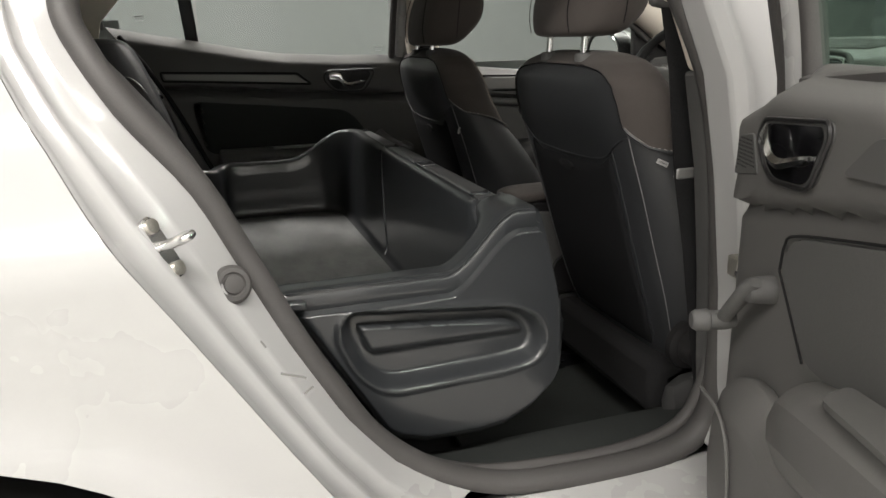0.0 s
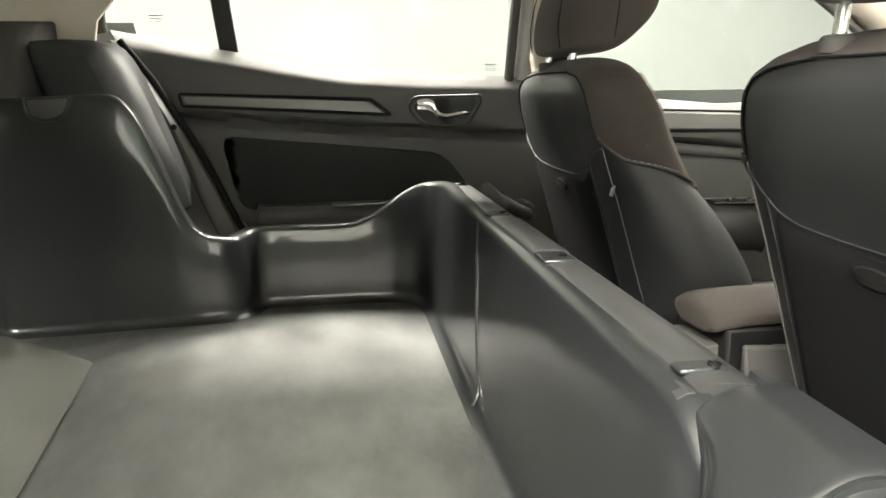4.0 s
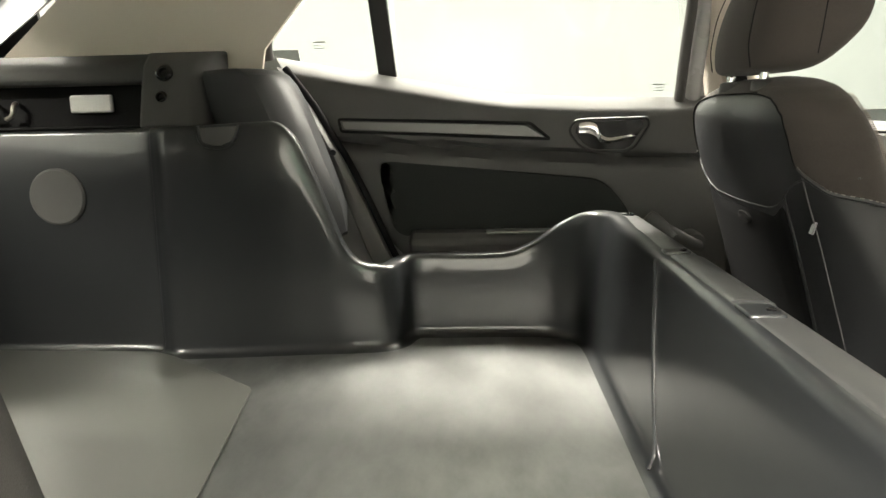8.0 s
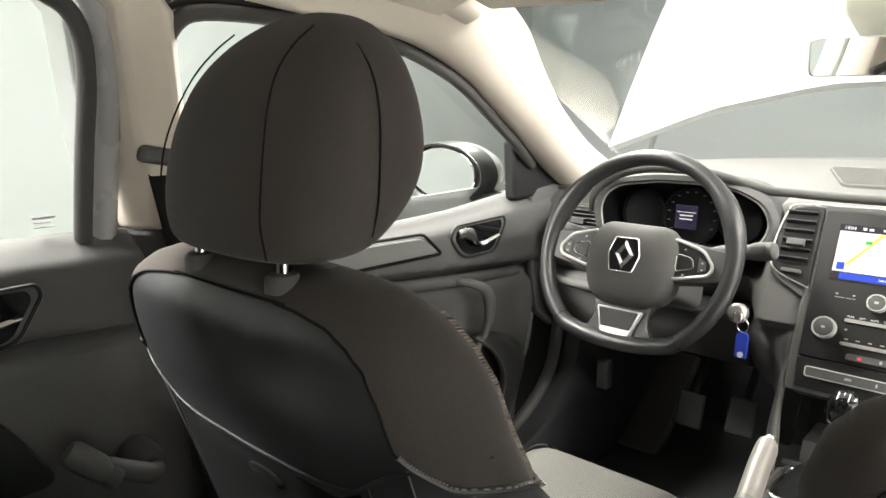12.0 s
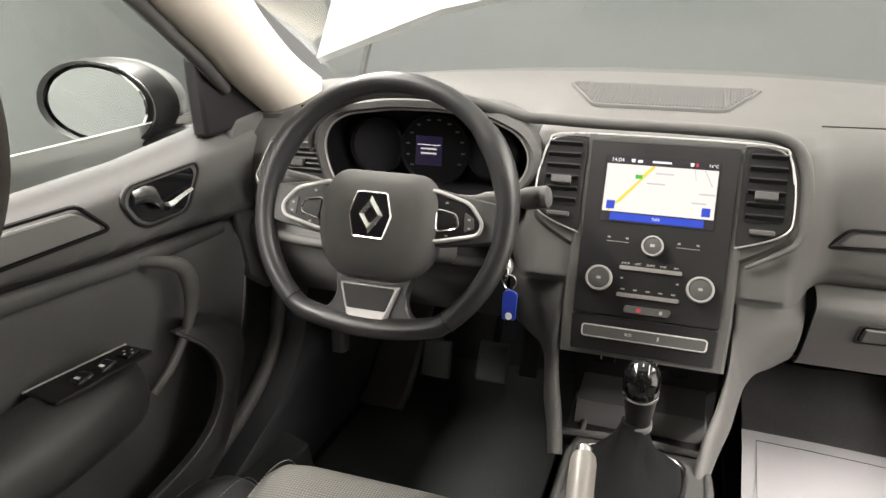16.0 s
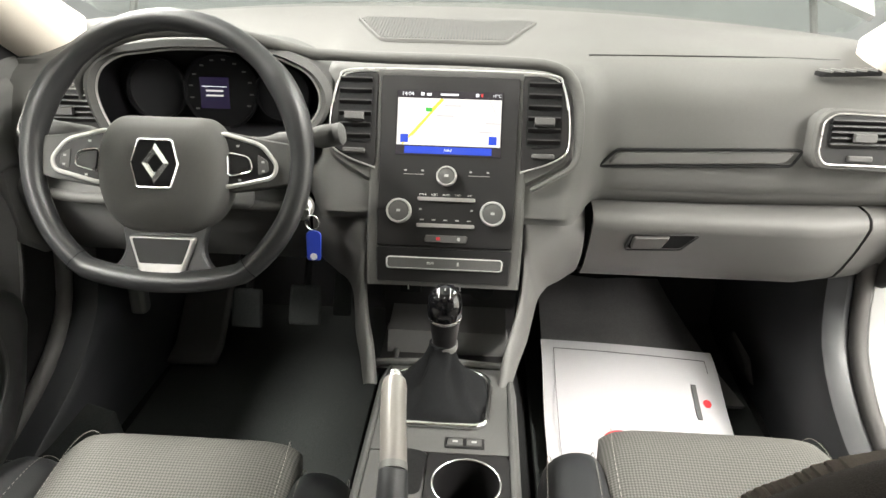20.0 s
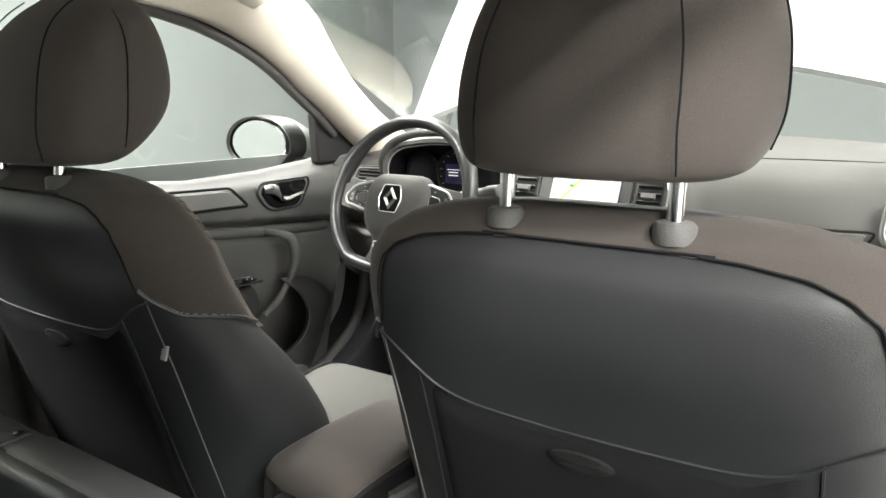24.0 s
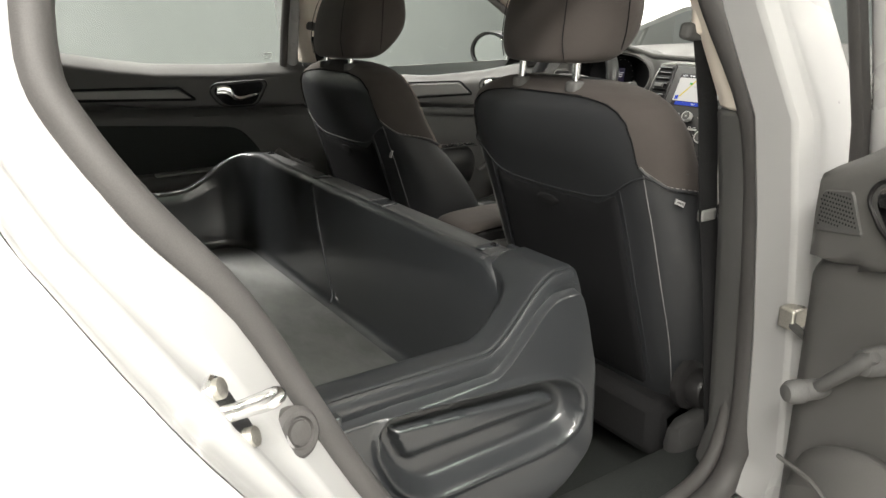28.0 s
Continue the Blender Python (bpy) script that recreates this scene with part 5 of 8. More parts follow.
part("winder_arm", tube([wb @ Vector(p) for p in ((0.012, 0.013, 0.026), (0.004, 0.005, 0.028), (-0.012, -0.013, 0.031), (-0.032, -0.035, 0.034), (-0.050, -0.055, 0.036), (-0.058, -0.063, 0.036))], [0.008, 0.0125, 0.0115, 0.0105, 0.0100, 0.007], 14, False, 0.75, (1, 0, 0)), M_trim, d3, "black window winder arm", 60)
kb = part("winder_knob", turned([(0.009, 0.040), (0.012, 0.050), (0.0125, 0.054), (0.0125, 0.072), (0.0145, 0.074), (0.0138, 0.088), (0.010, 0.094), (0.004, 0.095)], wb @ pose(-0.053, -0.058, -0.02), 20), M_trim, d3, "round black winder knob")
# armrest lightened like the panel, brightness put into the base colour
part("armrest", loft([[dp(l, z + 0.01, -0.01), dp(l, z, 0.05 - k), dp(l, z - 0.015, 0.075 - k), dp(l, z - 0.06, 0.085 - k), dp(l, z - 0.12, 0.05 - k), dp(l, z - 0.14, -0.01)] for l, z, k in ((0.255, 0.690, 0.055), (0.268, 0.712, 0.03), (0.31, 0.735, 0.015), (0.50, 0.765, 0.01), (0.78, 0.79, 0.01))]), M_hard, d3, "black padded armrest", sub=1)
part("pull_cup", plate(rounded([(0.0, -0.022), (0.18, -0.03), (0.18, 0.025), (0.03, 0.018)], 0.014), Matrix(((0, -1, 0, 0.815), (-1, 0, 0, -0.838 - 0.35), (0, 0, -1, 0.748), (0, 0, 0, 1))) @ pose(0, 0, 0, 0, 6, 0) @ pose(0, 0, -0.002), 0.006), M_soft, d3, "grey pull cup")
# pod lightened the same way
part("speaker_pod", loft([[dp(l, 0.585 + h, -0.01), dp(l, 0.58 + h, 0.035 - k), dp(l, 0.55 + h, 0.06 - k), dp(l, 0.42, 0.06 - k), dp(l, 0.37, -0.01)] for l, k, h in ((0.035, 0.055, -0.01), (0.052, 0.03, 0.02), (0.10, 0.02, 0.062), (0.16, 0.02, 0.085), (0.21, 0.02, 0.085), (0.27, 0.03, 0.05), (0.36, 0.05, 0.0))]), M_hard, d3, "moulded speaker pod, door black lightened as if better lit", sub=1)
part("pod_edge", tube(spline([dp(l, z, 0.043) for l, z in ((0.06, 0.60), (0.13, 0.60), (0.17, 0.56), (0.19, 0.45))], 5), 0.003, 6), M_soft, d3, "pale edge of the speaker pod")
part("window_frame", tube(spline([dp(*q) for q in ((0.05, 0.94, -0.06), (0.05, 1.05, -0.045), (0.055, 1.2, -0.01), (0.065, 1.36, 0.03), (0.12, 1.42, 0.045), (0.40, 1.43, 0.05), (0.66, 1.36, 0.04), (0.80, 1.15, -0.02), (0.81, 1.0, -0.05))], 5), 0.024, 8, False, 0.8), M_white, d3, "white window frame", 60)
part("window_seal", tube(spline([dp(*q) for q in ((0.098, 0.97, -0.045), (0.098, 1.05, -0.035), (0.10, 1.2, -0.004), (0.11, 1.34, 0.03), (0.15, 1.385, 0.04), (0.40, 1.395, 0.045), (0.64, 1.33, 0.035), (0.76, 1.14, -0.02))], 5), 0.015, 8), M_rubber, d3, "black window seal", 60)
part("belt_seal", tube([dp(0.10, 0.998, -0.03), dp(0.4, 1.025, -0.03), dp(0.78, 1.05, -0.03)], 0.008, 6), M_rubber, d3, "black belt line seal", 60)
gp = part("pane", slab([[dp(l, z, lerp(-0.055, 0.035, (z - 0.95) / 0.45)) for l in (0.09, 0.4, 0.78)] for z in (0.95, 1.15, 1.40)], (0.004, 0, 0)), M_tint, d3, "green-tinted window pane")
gp.visible_shadow = False
part("edge_seal", tube([dp(0.012, z, w) for z, w in ((0.945, -0.05), (1.0, -0.045), (1.13, -0.015), (1.28, 0.02))], 0.011, 6), M_rubber, d3, "black hanging edge seal", 60)
d3.rotation_euler = (0, 0, radians(-20))
cs = thing("door_check", "black door check strap on a steel bracket", "door check", (0.89, -0.80, 0.735))
part("strap", tube([(0.89, -0.80, 0.735), (0.872, -0.85, 0.724), (0.855, -0.90, 0.714)], 0.006, 6), M_trim, cs, "black check strap")
part("bracket", block((0.893, -0.812, 0.738), (0.03, 0.025, 0.03)), M_zinc, cs, "steel check bracket", bev=0.004)

# near front door, open: its edge and hinge show beyond the dash
d4 = thing("front_door", "passenger's door standing open on its hinge", "car door", (1.9, -1.0, 0.4))
part("shell", loft([[(1.78 + 0.10 * k, -0.86 - 0.80 * k, 0.36), (1.78 + 0.10 * k, -0.86 - 0.80 * k, 0.94), (1.92 + 0.10 * k, -0.86 - 0.80 * k, 0.98), (1.94 + 0.10 * k, -0.86 - 0.80 * k, 0.34)] for k in (0, 0.5, 1)]), M_white, d4, "white door shell", bev=0.012)
part("door_panel", loft([[(1.70 + 0.10 * k, -0.88 - 0.78 * k, 0.37), (1.72 + 0.10 * k, -0.88 - 0.78 * k, 0.95), (1.776 + 0.10 * k, -0.88 - 0.78 * k, 0.96), (1.776 + 0.10 * k, -0.88 - 0.78 * k, 0.36)] for k in (0, 0.5, 1)]), M_trim, d4, "black inner panel", bev=0.012)
for z in (0.56, 0.80):
    part("hinge", loft([[(1.80, y, z + 0.02), (1.845, y, z + 0.02), (1.845, y, z - 0.02), (1.80, y, z - 0.02)] for y in (-0.785, -0.87)]), M_white, d4, "white door hinge", bev=0.006)
    part("hinge_bolt", turned([(0.011, 0), (0.011, 0.01), (0.006, 0.012)], pose(1.80, -0.83, z, 0, -90), 8), M_zinc, d4)
part("wiring_boot", tube(spline([(1.84, -0.79, 0.70), (1.82, -0.82, 0.695), (1.82, -0.87, 0.69)], 4), 0.018, 10), M_deep, d4, "black ribbed wiring boot")
part("window_frame", tube(spline([(1.80, -0.87, 0.96), (1.70, -0.90, 1.10), (1.62, -1.0, 1.25), (1.62, -1.3, 1.38), (1.75, -1.6, 1.38), (1.84, -1.66, 1.2), (1.86, -1.66, 0.98)], 5), 0.02, 8), M_white, d4, "white window frame", 60)

# striker and bump stop on the jamb
st = thing("door_striker", "polished steel door striker bolted to the white jamb", "striker", (0.14, -0.83, 0.84))
SM = Matrix(((0.522, -0.40, 0.75, 0.142), (0.818, 0.0, -0.57, -0.836), (0.228, 0.915, 0.33, 0.853), (0, 0, 0, 1)))
part("plate", plate(rounded([(-0.011, -0.036), (0.011, -0.036), (0.011, 0.036), (-0.011, 0.036)], 0.010), SM @ pose(0, 0, -0.004), 0.006, 0.002), M_chrome, st, "polished striker plate")
part("loop", tube(spline([SM @ Vector(p) for p in ((-0.004, 0.002, 0.0), (-0.005, 0.003, 0.020), (-0.006, 0.004, 0.036), (0.0, 0.004, 0.041), (0.006, 0.004, 0.036), (0.005, 0.003, 0.020), (0.004, 0.002, 0.0))], 4), 0.0045, 8), M_chrome, st, "bright steel loop", 60)
for v in (-0.025, 0.026):
    part("bolt", turned([(0.008, 0), (0.008, 0.004), (0.004, 0.005)], SM @ pose(0, v, 0.002), 12), M_zinc, st, "steel bolt")
BM = look((0.206, -0.783, 0.788), (0.36, -1.25, 0.95)) @ pose(0, 0, 0, 0, 180, 0)
bs = part("bump_stop", turned([(0.023, -0.006), (0.023, 0.004), (0.019, 0.008), (0.0145, 0.0085), (0.013, 0.006), (0.0115, 0.006), (0.0105, 0.009), (0.004, 0.0105)], BM, 28), M_rubber)
built(bs, "grey round rubber bump stop on the jamb", "bump stop")
# worn paint on the jamb
for x, y, z, l, r in ((0.262, -0.838, 0.690, 0.030, 20), (0.278, -0.836, 0.668, 0.014, -35), (0.232, -0.842, 0.735, 0.010, 60)):
    part("paint_chip", block((x, y - 0.002, z), (l, 0.0016, 0.0022), pose(0, 0, 0, 0, r, 0)), M_grey, body, "small dark chip in the paint")

# ---- front seats ----


def seat(cy, s, dx, drop, front, label):
    """A front seat: cy its middle, s its outer side, dx shift along the car; drop: how far the headrest is lowered; front: fullness of its front."""
    st = thing("front_seat", label, "car seat", (1.15 + dx, cy, 0.30), "front seats")
    WR = [(0.43, 0.180), (0.50, 0.208), (0.58, 0.218), (0.90, 0.219), (0.94, 0.217), (0.965, 0.210), (0.985, 0.196), (1.000, 0.172), (1.012, 0.135), (1.018, 0.075)]
    WF = [(0.43, 0.215), (0.50, 0.245), (0.60, 0.272), (0.70, 0.283), (0.76, 0.276), (0.81, 0.263), (0.85, 0.253), (0.90, 0.248), (0.94, 0.243), (0.965, 0.232), (0.985, 0.214), (1.000, 0.186), (1.012, 0.142), (1.018, 0.075)]
    RX = [(0.43, 0.985), (0.53, 0.945), (0.65, 0.905), (0.75, 0.877), (0.82, 0.857), (0.88, 0.839), (0.93, 0.826), (0.96, 0.821), (0.98, 0.822), (0.998, 0.829), (1.010, 0.841), (1.018, 0.857)]
    FX = [(0.43, 1.12), (0.55, 1.145), (0.62, 1.138), (0.70, 1.104), (0.75, 1.075), (0.80, 1.038), (0.85, 0.992), (0.90, 0.966), (0.94, 0.950), (0.97, 0.934), (0.99, 0.918), (1.005, 0.902), (1.014, 0.884), (1.018, 0.874)]

    def flank(z, t, off=0.0):
        """Point on the back at height z and turn t (0: outer side, 90 degrees: front), off metres proud."""
        x0, x1 = table(RX, z), table(FX, z)
        c, q = math.cos(t), math.sin(t)
        e = 0.60 if q > 0 else 0.36
        yy = math.copysign(abs(c) ** e, c)
        dd = math.copysign(abs(q) ** e, q)
        w = lerp(table(WR, z), table(WF, z), smooth(-1, 0.0, dd))
        x = (x0 + x1) / 2 + (x1 - x0) / 2 * dd
        if dd > 0:
            x -= (0.06 * smooth(0.85, 0.45, abs(yy))) * smooth(0.45, 0.6, z) * smooth(1.0, 0.9, z)
        else:
            x -= 0.010 * (1 - yy * yy) * smooth(0.84, 0.93, z) * smooth(1.01, 0.97, z)
        return Vector((x + dx + off * q + 0.012 * smooth(0.97, 1.018, z), cy + s * (yy * w + off * c), z + 0.009 * smooth(0.90, 1.0, z)))

    def rear(z, u, off=0.0):
        """Point on the back's rear face; u from -1 to 1 across (1: outer side)."""
        c = math.copysign(min(1.0, abs(u)) ** (1 / 0.36), u)
        return flank(z, -math.acos(c), off)

    zs = []
    for (a, _), (b, _) in zip(WF, WF[1:]):
        zs += [lerp(a, b, k / 3) for k in range(3)]
    zs.append(1.018)
    turns = [2 * math.pi * i / 80 for i in range(80)]
    back = part("backrest", loft([[flank(z, t) for t in turns] for z in zs]), M_vinyl, st, "black leatherette backrest", 70)
    sm = back.modifiers.new("even", "SMOOTH")
    sm.factor, sm.iterations = 0.5, 3

    # cloth over the top, the shoulders and the front
    def cloth_edge(z):
        return table([(0.80, 72), (0.822, 55), (0.838, 38), (0.852, 18), (0.868, 0), (0.884, -16), (0.898, -30), (0.908, -37), (0.94, -40), (0.965, -43), (0.978, -50), (0.987, -62), (0.9925, -78), (0.995, -90)], z)

    rows = []
    for i in range(81):
        z = lerp(0.60, 1.0165, (i / 80) ** 0.55)
        a = radians(cloth_edge(z))
        rows.append([flank(z, lerp(a, math.pi - a, j / 60), 0.0022) for j in range(61)])
    part("front_cover", slab(rows, (-0.0006, 0, -0.001)), M_cloth, back, "charcoal cloth front and shoulders", 70)
    # seam where the cloth meets the back panel
    ed = [flank(z, radians(cloth_edge(z)), 0.0026) for z in (0.90, 0.908, 0.925, 0.94, 0.955, 0.965, 0.972, 0.978, 0.983, 0.987, 0.990, 0.9925, 0.9938)]
    mid = [rear(0.9946, u, 0.0026) for u in (0.5, 0.25, 0.0, -0.25, -0.5)]
    oth = [flank(z, math.pi - radians(cloth_edge(z)), 0.0026) for z in (0.9938, 0.9925, 0.990, 0.987, 0.983, 0.978, 0.972, 0.965, 0.955, 0.94, 0.925, 0.908, 0.90)]
    part("top_seam", tube(spline(ed + mid + oth, 3), 0.0013, 6), M_pocket, back, "seam along the shoulders and top")
    # map pocket between the side strips
    rows = []
    for i in range(25):
        v = i / 24
        row = []
        for j in range(33):
            u = -0.74 + 1.48 * j / 32
            zt = 0.838 + 0.022 * smooth(0.5, 0.74, abs(u))
            z = lerp(0.475, zt, v)
            edge = smooth(0.0, 0.05, min(v, 1 - v, (0.74 - abs(u)) * 1.2))
            row.append(rear(z, u, -0.003 + 0.007 * edge))
        rows.append(row)
    pocket = part("map_pocket", slab(rows, (0.005, 0, 0)), M_pocket, back, "dark knit map pocket", 70)
    arc = [(0.897, -1.0), (0.893, -0.97), (0.887, -0.90), (0.876, -0.82), (0.866, -0.76), (0.852, -0.66), (0.843, -0.5), (0.840, -0.25), (0.839, 0), (0.840, 0.25), (0.843, 0.5), (0.852, 0.66), (0.866, 0.76), (0.876, 0.82), (0.887, 0.90), (0.893, 0.97), (0.897, 1.0)]
    part("pocket_seam", tube(spline([rear(z, u, 0.0016) for z, u in arc], 4), 0.0014, 6), M_vinyl, back, "seam over the map pocket")
    for q in (0, 1):
        def side(z, deg, off=0.0015):
            return flank(z, radians(deg) if not q else math.pi - radians(deg), off)
        part("side_seam", tube(spline([side(z, -32 - 3 * smooth(0.9, 0.7, z)) for z in (0.897, 0.86, 0.8, 0.7, 0.6, 0.52, 0.48)], 5), 0.0010, 5), M_seam, back, "pale seam down the side")
        part("strip_seam", tube(spline([rear(z, (0.76 if not q else -0.76), 0.001) for z in (0.868, 0.8, 0.7, 0.6, 0.5)], 4), 0.0012, 5), M_vinyl, back, "seam beside the map pocket")
        line = spline([side(z, cloth_edge(z), 0.0040) for z in (0.906, 0.898, 0.891, 0.884, 0.876, 0.868, 0.860, 0.852, 0.845, 0.838, 0.830, 0.822)], 9)
        part("shoulder_piping", tube(line, 0.0030, 8), M_vinyl, back, "raised seam under the cloth shoulder")
        bm = bmesh.new()
        for i in range(0, len(line) - 1, 2):
            d = line[i + 1] - line[i]
            bmesh.ops.create_cube(bm, size=1, matrix=Matrix.Translation((line[i] + line[i + 1]) / 2 + Vector((0, (1 if (q == 0) == (s > 0) else -1) * 0.0026, 0.0026))) @ d.to_track_quat("X", "Z").to_matrix().to_4x4() @ Matrix.Diagonal((d.length, 0.0011, 0.0011, 1)))
        part("stitching", bm, M_stitch, back, "row of pale stitches")
        if not q:
            continue
        bm = bmesh.new()
        for i in range(64):
            z = lerp(0.836, 0.990, i / 63)
            a, b = side(z, 30, 0.0045), side(z, 50, 0.0045)
            d = b - a
            bmesh.ops.create_cube(bm, size=1, matrix=Matrix.Translation((a + b) / 2) @ d.to_track_quat("X", "Z").to_matrix().to_4x4() @ Matrix.Diagonal((d.length, 0.006, 0.0016, 1)))
        part("ribbed_edge", bm, M_rib, back, "ribbed grey edge of the cloth")
    rp = rear(0.815, -0.04, 0.006)
    part("pocket_badge", turned([(0.001, 0.002), (0.026, 0.002), (0.030, 0.0)], Matrix.Translation(rp) @ pose(0, 0, 0, 0, -105, 0) @ Matrix.Diagonal((0.35, 1, 1, 1)), 24), M_deep, back, "small dark oval slot on the pocket")
    lp = flank(0.853, radians(-4), 0.005)
    if s < 0:
        lab = part("seat_label", block(lp, (0.022, 0.002, 0.008), pose(0, 0, 0, 0, 24, 0)), M_icon, back, "small pale grey cloth label")
        words("AIRBAG", 0.005, Matrix.Translation(lp + Vector((0, s * 0.0014, 0))) @ pose(0, 0, 0, 0, 24, 0) @ pose(0, 0, 0, 90, 0, 0), M_ink, lab)
    else:
        part("pocket_tag", block(rear(0.829, -0.93, 0.003), (0.003, 0.010, 0.017), pose(0, 0, 0, 0, 16, 0)), M_icon, back, "small pale tag at the pocket's edge", bev=0.001)
    # headrest: upright rear face, crown leaning forward, chin cut away
    hx, hy, hw, deep = 0.889 + dx, cy + 0.010 * (1 - front), lerp(0.92, 1.0, front), lerp(0.018, 0.008, front)
    rings = []
    for z, w, r, f in ((1.050, 0.084, -0.050, 0.012), (1.053, 0.110, -0.062, 0.034), (1.063, 0.125, -0.066, 0.056), (1.086, 0.135, -0.067, 0.082), (1.112, 0.138, -0.064, 0.095), (1.145, 0.135, -0.056, 0.100), (1.178, 0.127, -0.043, 0.099), (1.206, 0.114, -0.026, 0.096), (1.230, 0.096, -0.003, 0.090), (1.248, 0.072, 0.022, 0.080), (1.258, 0.045, 0.040, 0.068), (1.261, 0.016, 0.048, 0.056)):
        ring = []
        for i in range(36):
            t = 2 * math.pi * i / 36
            c, q = math.cos(t), math.sin(t)
            yy = math.copysign(abs(c) ** (0.78 if q < 0 else lerp(0.66, 0.46, front)), c)
            dd = math.copysign(abs(q) ** (0.62 if q < 0 else 0.7), q)
            fr_ = f - 0.010 * (1 - front) - 0.020 * front * smooth(1.13, 1.08, z)
            x = hx + lerp(0.5 * (r + f), fr_ if dd > 0 else r - deep, abs(dd))
            ring.append((x, hy + hw * w * yy * (1 - (0.10 - 0.08 * front) * max(0, dd)), z - drop))
        rings.append(ring)
    hr = part("headrest", loft(rings), M_cloth, st, "charcoal cloth headrest", 60, sub=2)
    prof = ((1.058, -0.062), (1.086, -0.066), (1.112, -0.0635), (1.145, -0.057), (1.178, -0.045), (1.206, -0.029), (1.228, -0.008), (1.244, 0.014))
    for q in (-1, 1):
        seam = [(hx + (r - deep) * 0.97 - 0.0006, hy + q * hw * lerp(0.083, 0.062, smooth(1.12, 1.24, z)), z - drop) for z, r in prof]
        part("seam", tube(spline(seam, 4), 0.0009, 5), M_pocket, hr, "headrest seam")
        seam = [(hx + 0.004 + 0.02 * smooth(1.10, 1.23, z), hy + q * (hw * w + 0.0008), z - drop) for z, w in ((1.072, 0.127), (1.10, 0.136), (1.145, 0.1345), (1.178, 0.126), (1.206, 0.112), (1.228, 0.093))]
        part("seam", tube(spline(seam, 4), 0.0009, 5), M_pocket, hr, "headrest seam")
        part("post", tube([(hx - 0.046, hy + q * 0.068, 0.99), (hx - 0.040, hy + q * 0.068, 1.075 - drop)], 0.0065, 12), M_chrome, hr, "chrome headrest post")
        part("guide", turned([(0.016, -0.010), (0.0155, 0.002), (0.013, 0.005), (0.008, 0.006)], pose(hx - 0.044, hy + q * 0.068, 1.0175), 20), M_trim, st, "black headrest guide")
    # cushion
    ins = []
    for x, z, w in ((0.98, 0.485, 0.140), (1.10, 0.505, 0.143), (1.25, 0.530, 0.145), (1.38, 0.550, 0.147), (1.43, 0.5555, 0.146), (1.46, 0.555, 0.145), (1.48, 0.550, 0.143), (1.495, 0.539, 0.140), (1.503, 0.523, 0.137), (1.507, 0.48, 0.132), (1.49, 0.42, 0.13)):
        ins.append([(x + dx + 0.030, cy + 1.05 * w * u, z - 0.020 * abs(u) ** 9 - (0.006 * (1 - u * u) if x < 1.4 else 0)) for u in [-1, -0.985, -0.96, -0.92, -0.85, -0.7, -0.5, -0.25, 0, 0.25, 0.5, 0.7, 0.85, 0.92, 0.96, 0.985, 1]])
    part("cushion", slab(ins, (-0.01, 0, -0.05)), M_mesh, st, "grey woven cloth seat cushion", 60)
    cx = dx + 0.030
    for q in (-1, 1):
        o = s * q
        rings = []
        for x, z, k in ((0.98, 0.520, 1.0), (1.10, 0.535, 1.05), (1.25, 0.545, 1.05), (1.36, 0.550, 1.0), (1.42, 0.545, 0.95), (1.45, 0.525, 0.85), (1.462, 0.48, 0.8), (1.455, 0.42, 0.75)):
            ring = [(x + cx, cy + o * (0.145 + dy * k), z + dz) for dy, dz in ((0.0, -0.06), (0.003, -0.012), (0.018, 0.006), (0.040, 0.012), (0.066, 0.008), (0.088, -0.010), (0.096, -0.04), (0.094, -0.09), (0.04, -0.10))]
            rings.append(ring)
        bol = part("side_bolster", loft(rings), M_vinyl, st, "black leatherette side bolster with pale stitching", 60, sub=1)
        for dy, dz in ((0.022, 0.0085), (0.084, -0.003)):
            line = spline([(x + cx, cy + o * (0.145 + dy * k), z + dz) for x, z, k in ((0.98, 0.522, 1.0), (1.10, 0.537, 1.05), (1.25, 0.547, 1.05), (1.36, 0.551, 1.0), (1.42, 0.545, 0.95), (1.448, 0.523, 0.85), (1.460, 0.485, 0.8))], 20)
            bm = bmesh.new()
            for i in range(0, len(line) - 1, 2):
                a, b = line[i], line[i + 1]
                d = (b - a)
                if d.length > 1e-4:
                    bmesh.ops.create_cube(bm, size=1, matrix=Matrix.Translation((a + b) / 2) @ d.to_track_quat("X", "Z").to_matrix().to_4x4() @ Matrix.Diagonal((d.length * 1.1, 0.0007, 0.0008, 1)))
            part("stitching", bm, M_stitch, bol, "row of pale stitches")
        edge = spline([(x + cx, cy + o * w * 1.035, z) for x, z, w in ((1.12, 0.508, 0.143), (1.25, 0.526, 0.145), (1.38, 0.544, 0.147), (1.45, 0.551, 0.1455), (1.486, 0.544, 0.141), (1.504, 0.522, 0.136))], 20)
        bm = bmesh.new()
        for i in range(0, len(edge) - 1, 2):
            a, b = edge[i], edge[i + 1]
            d = b - a
            bmesh.ops.create_cube(bm, size=1, matrix=Matrix.Translation((a + b) / 2 + Vector((0, -o * 0.012, 0.003))) @ d.to_track_quat("X", "Z").to_matrix().to_4x4() @ Matrix.Diagonal((d.length * 1.1, 0.0007, 0.0008, 1)))
        part("stitching", bm, M_stitch, st, "row of pale stitches")
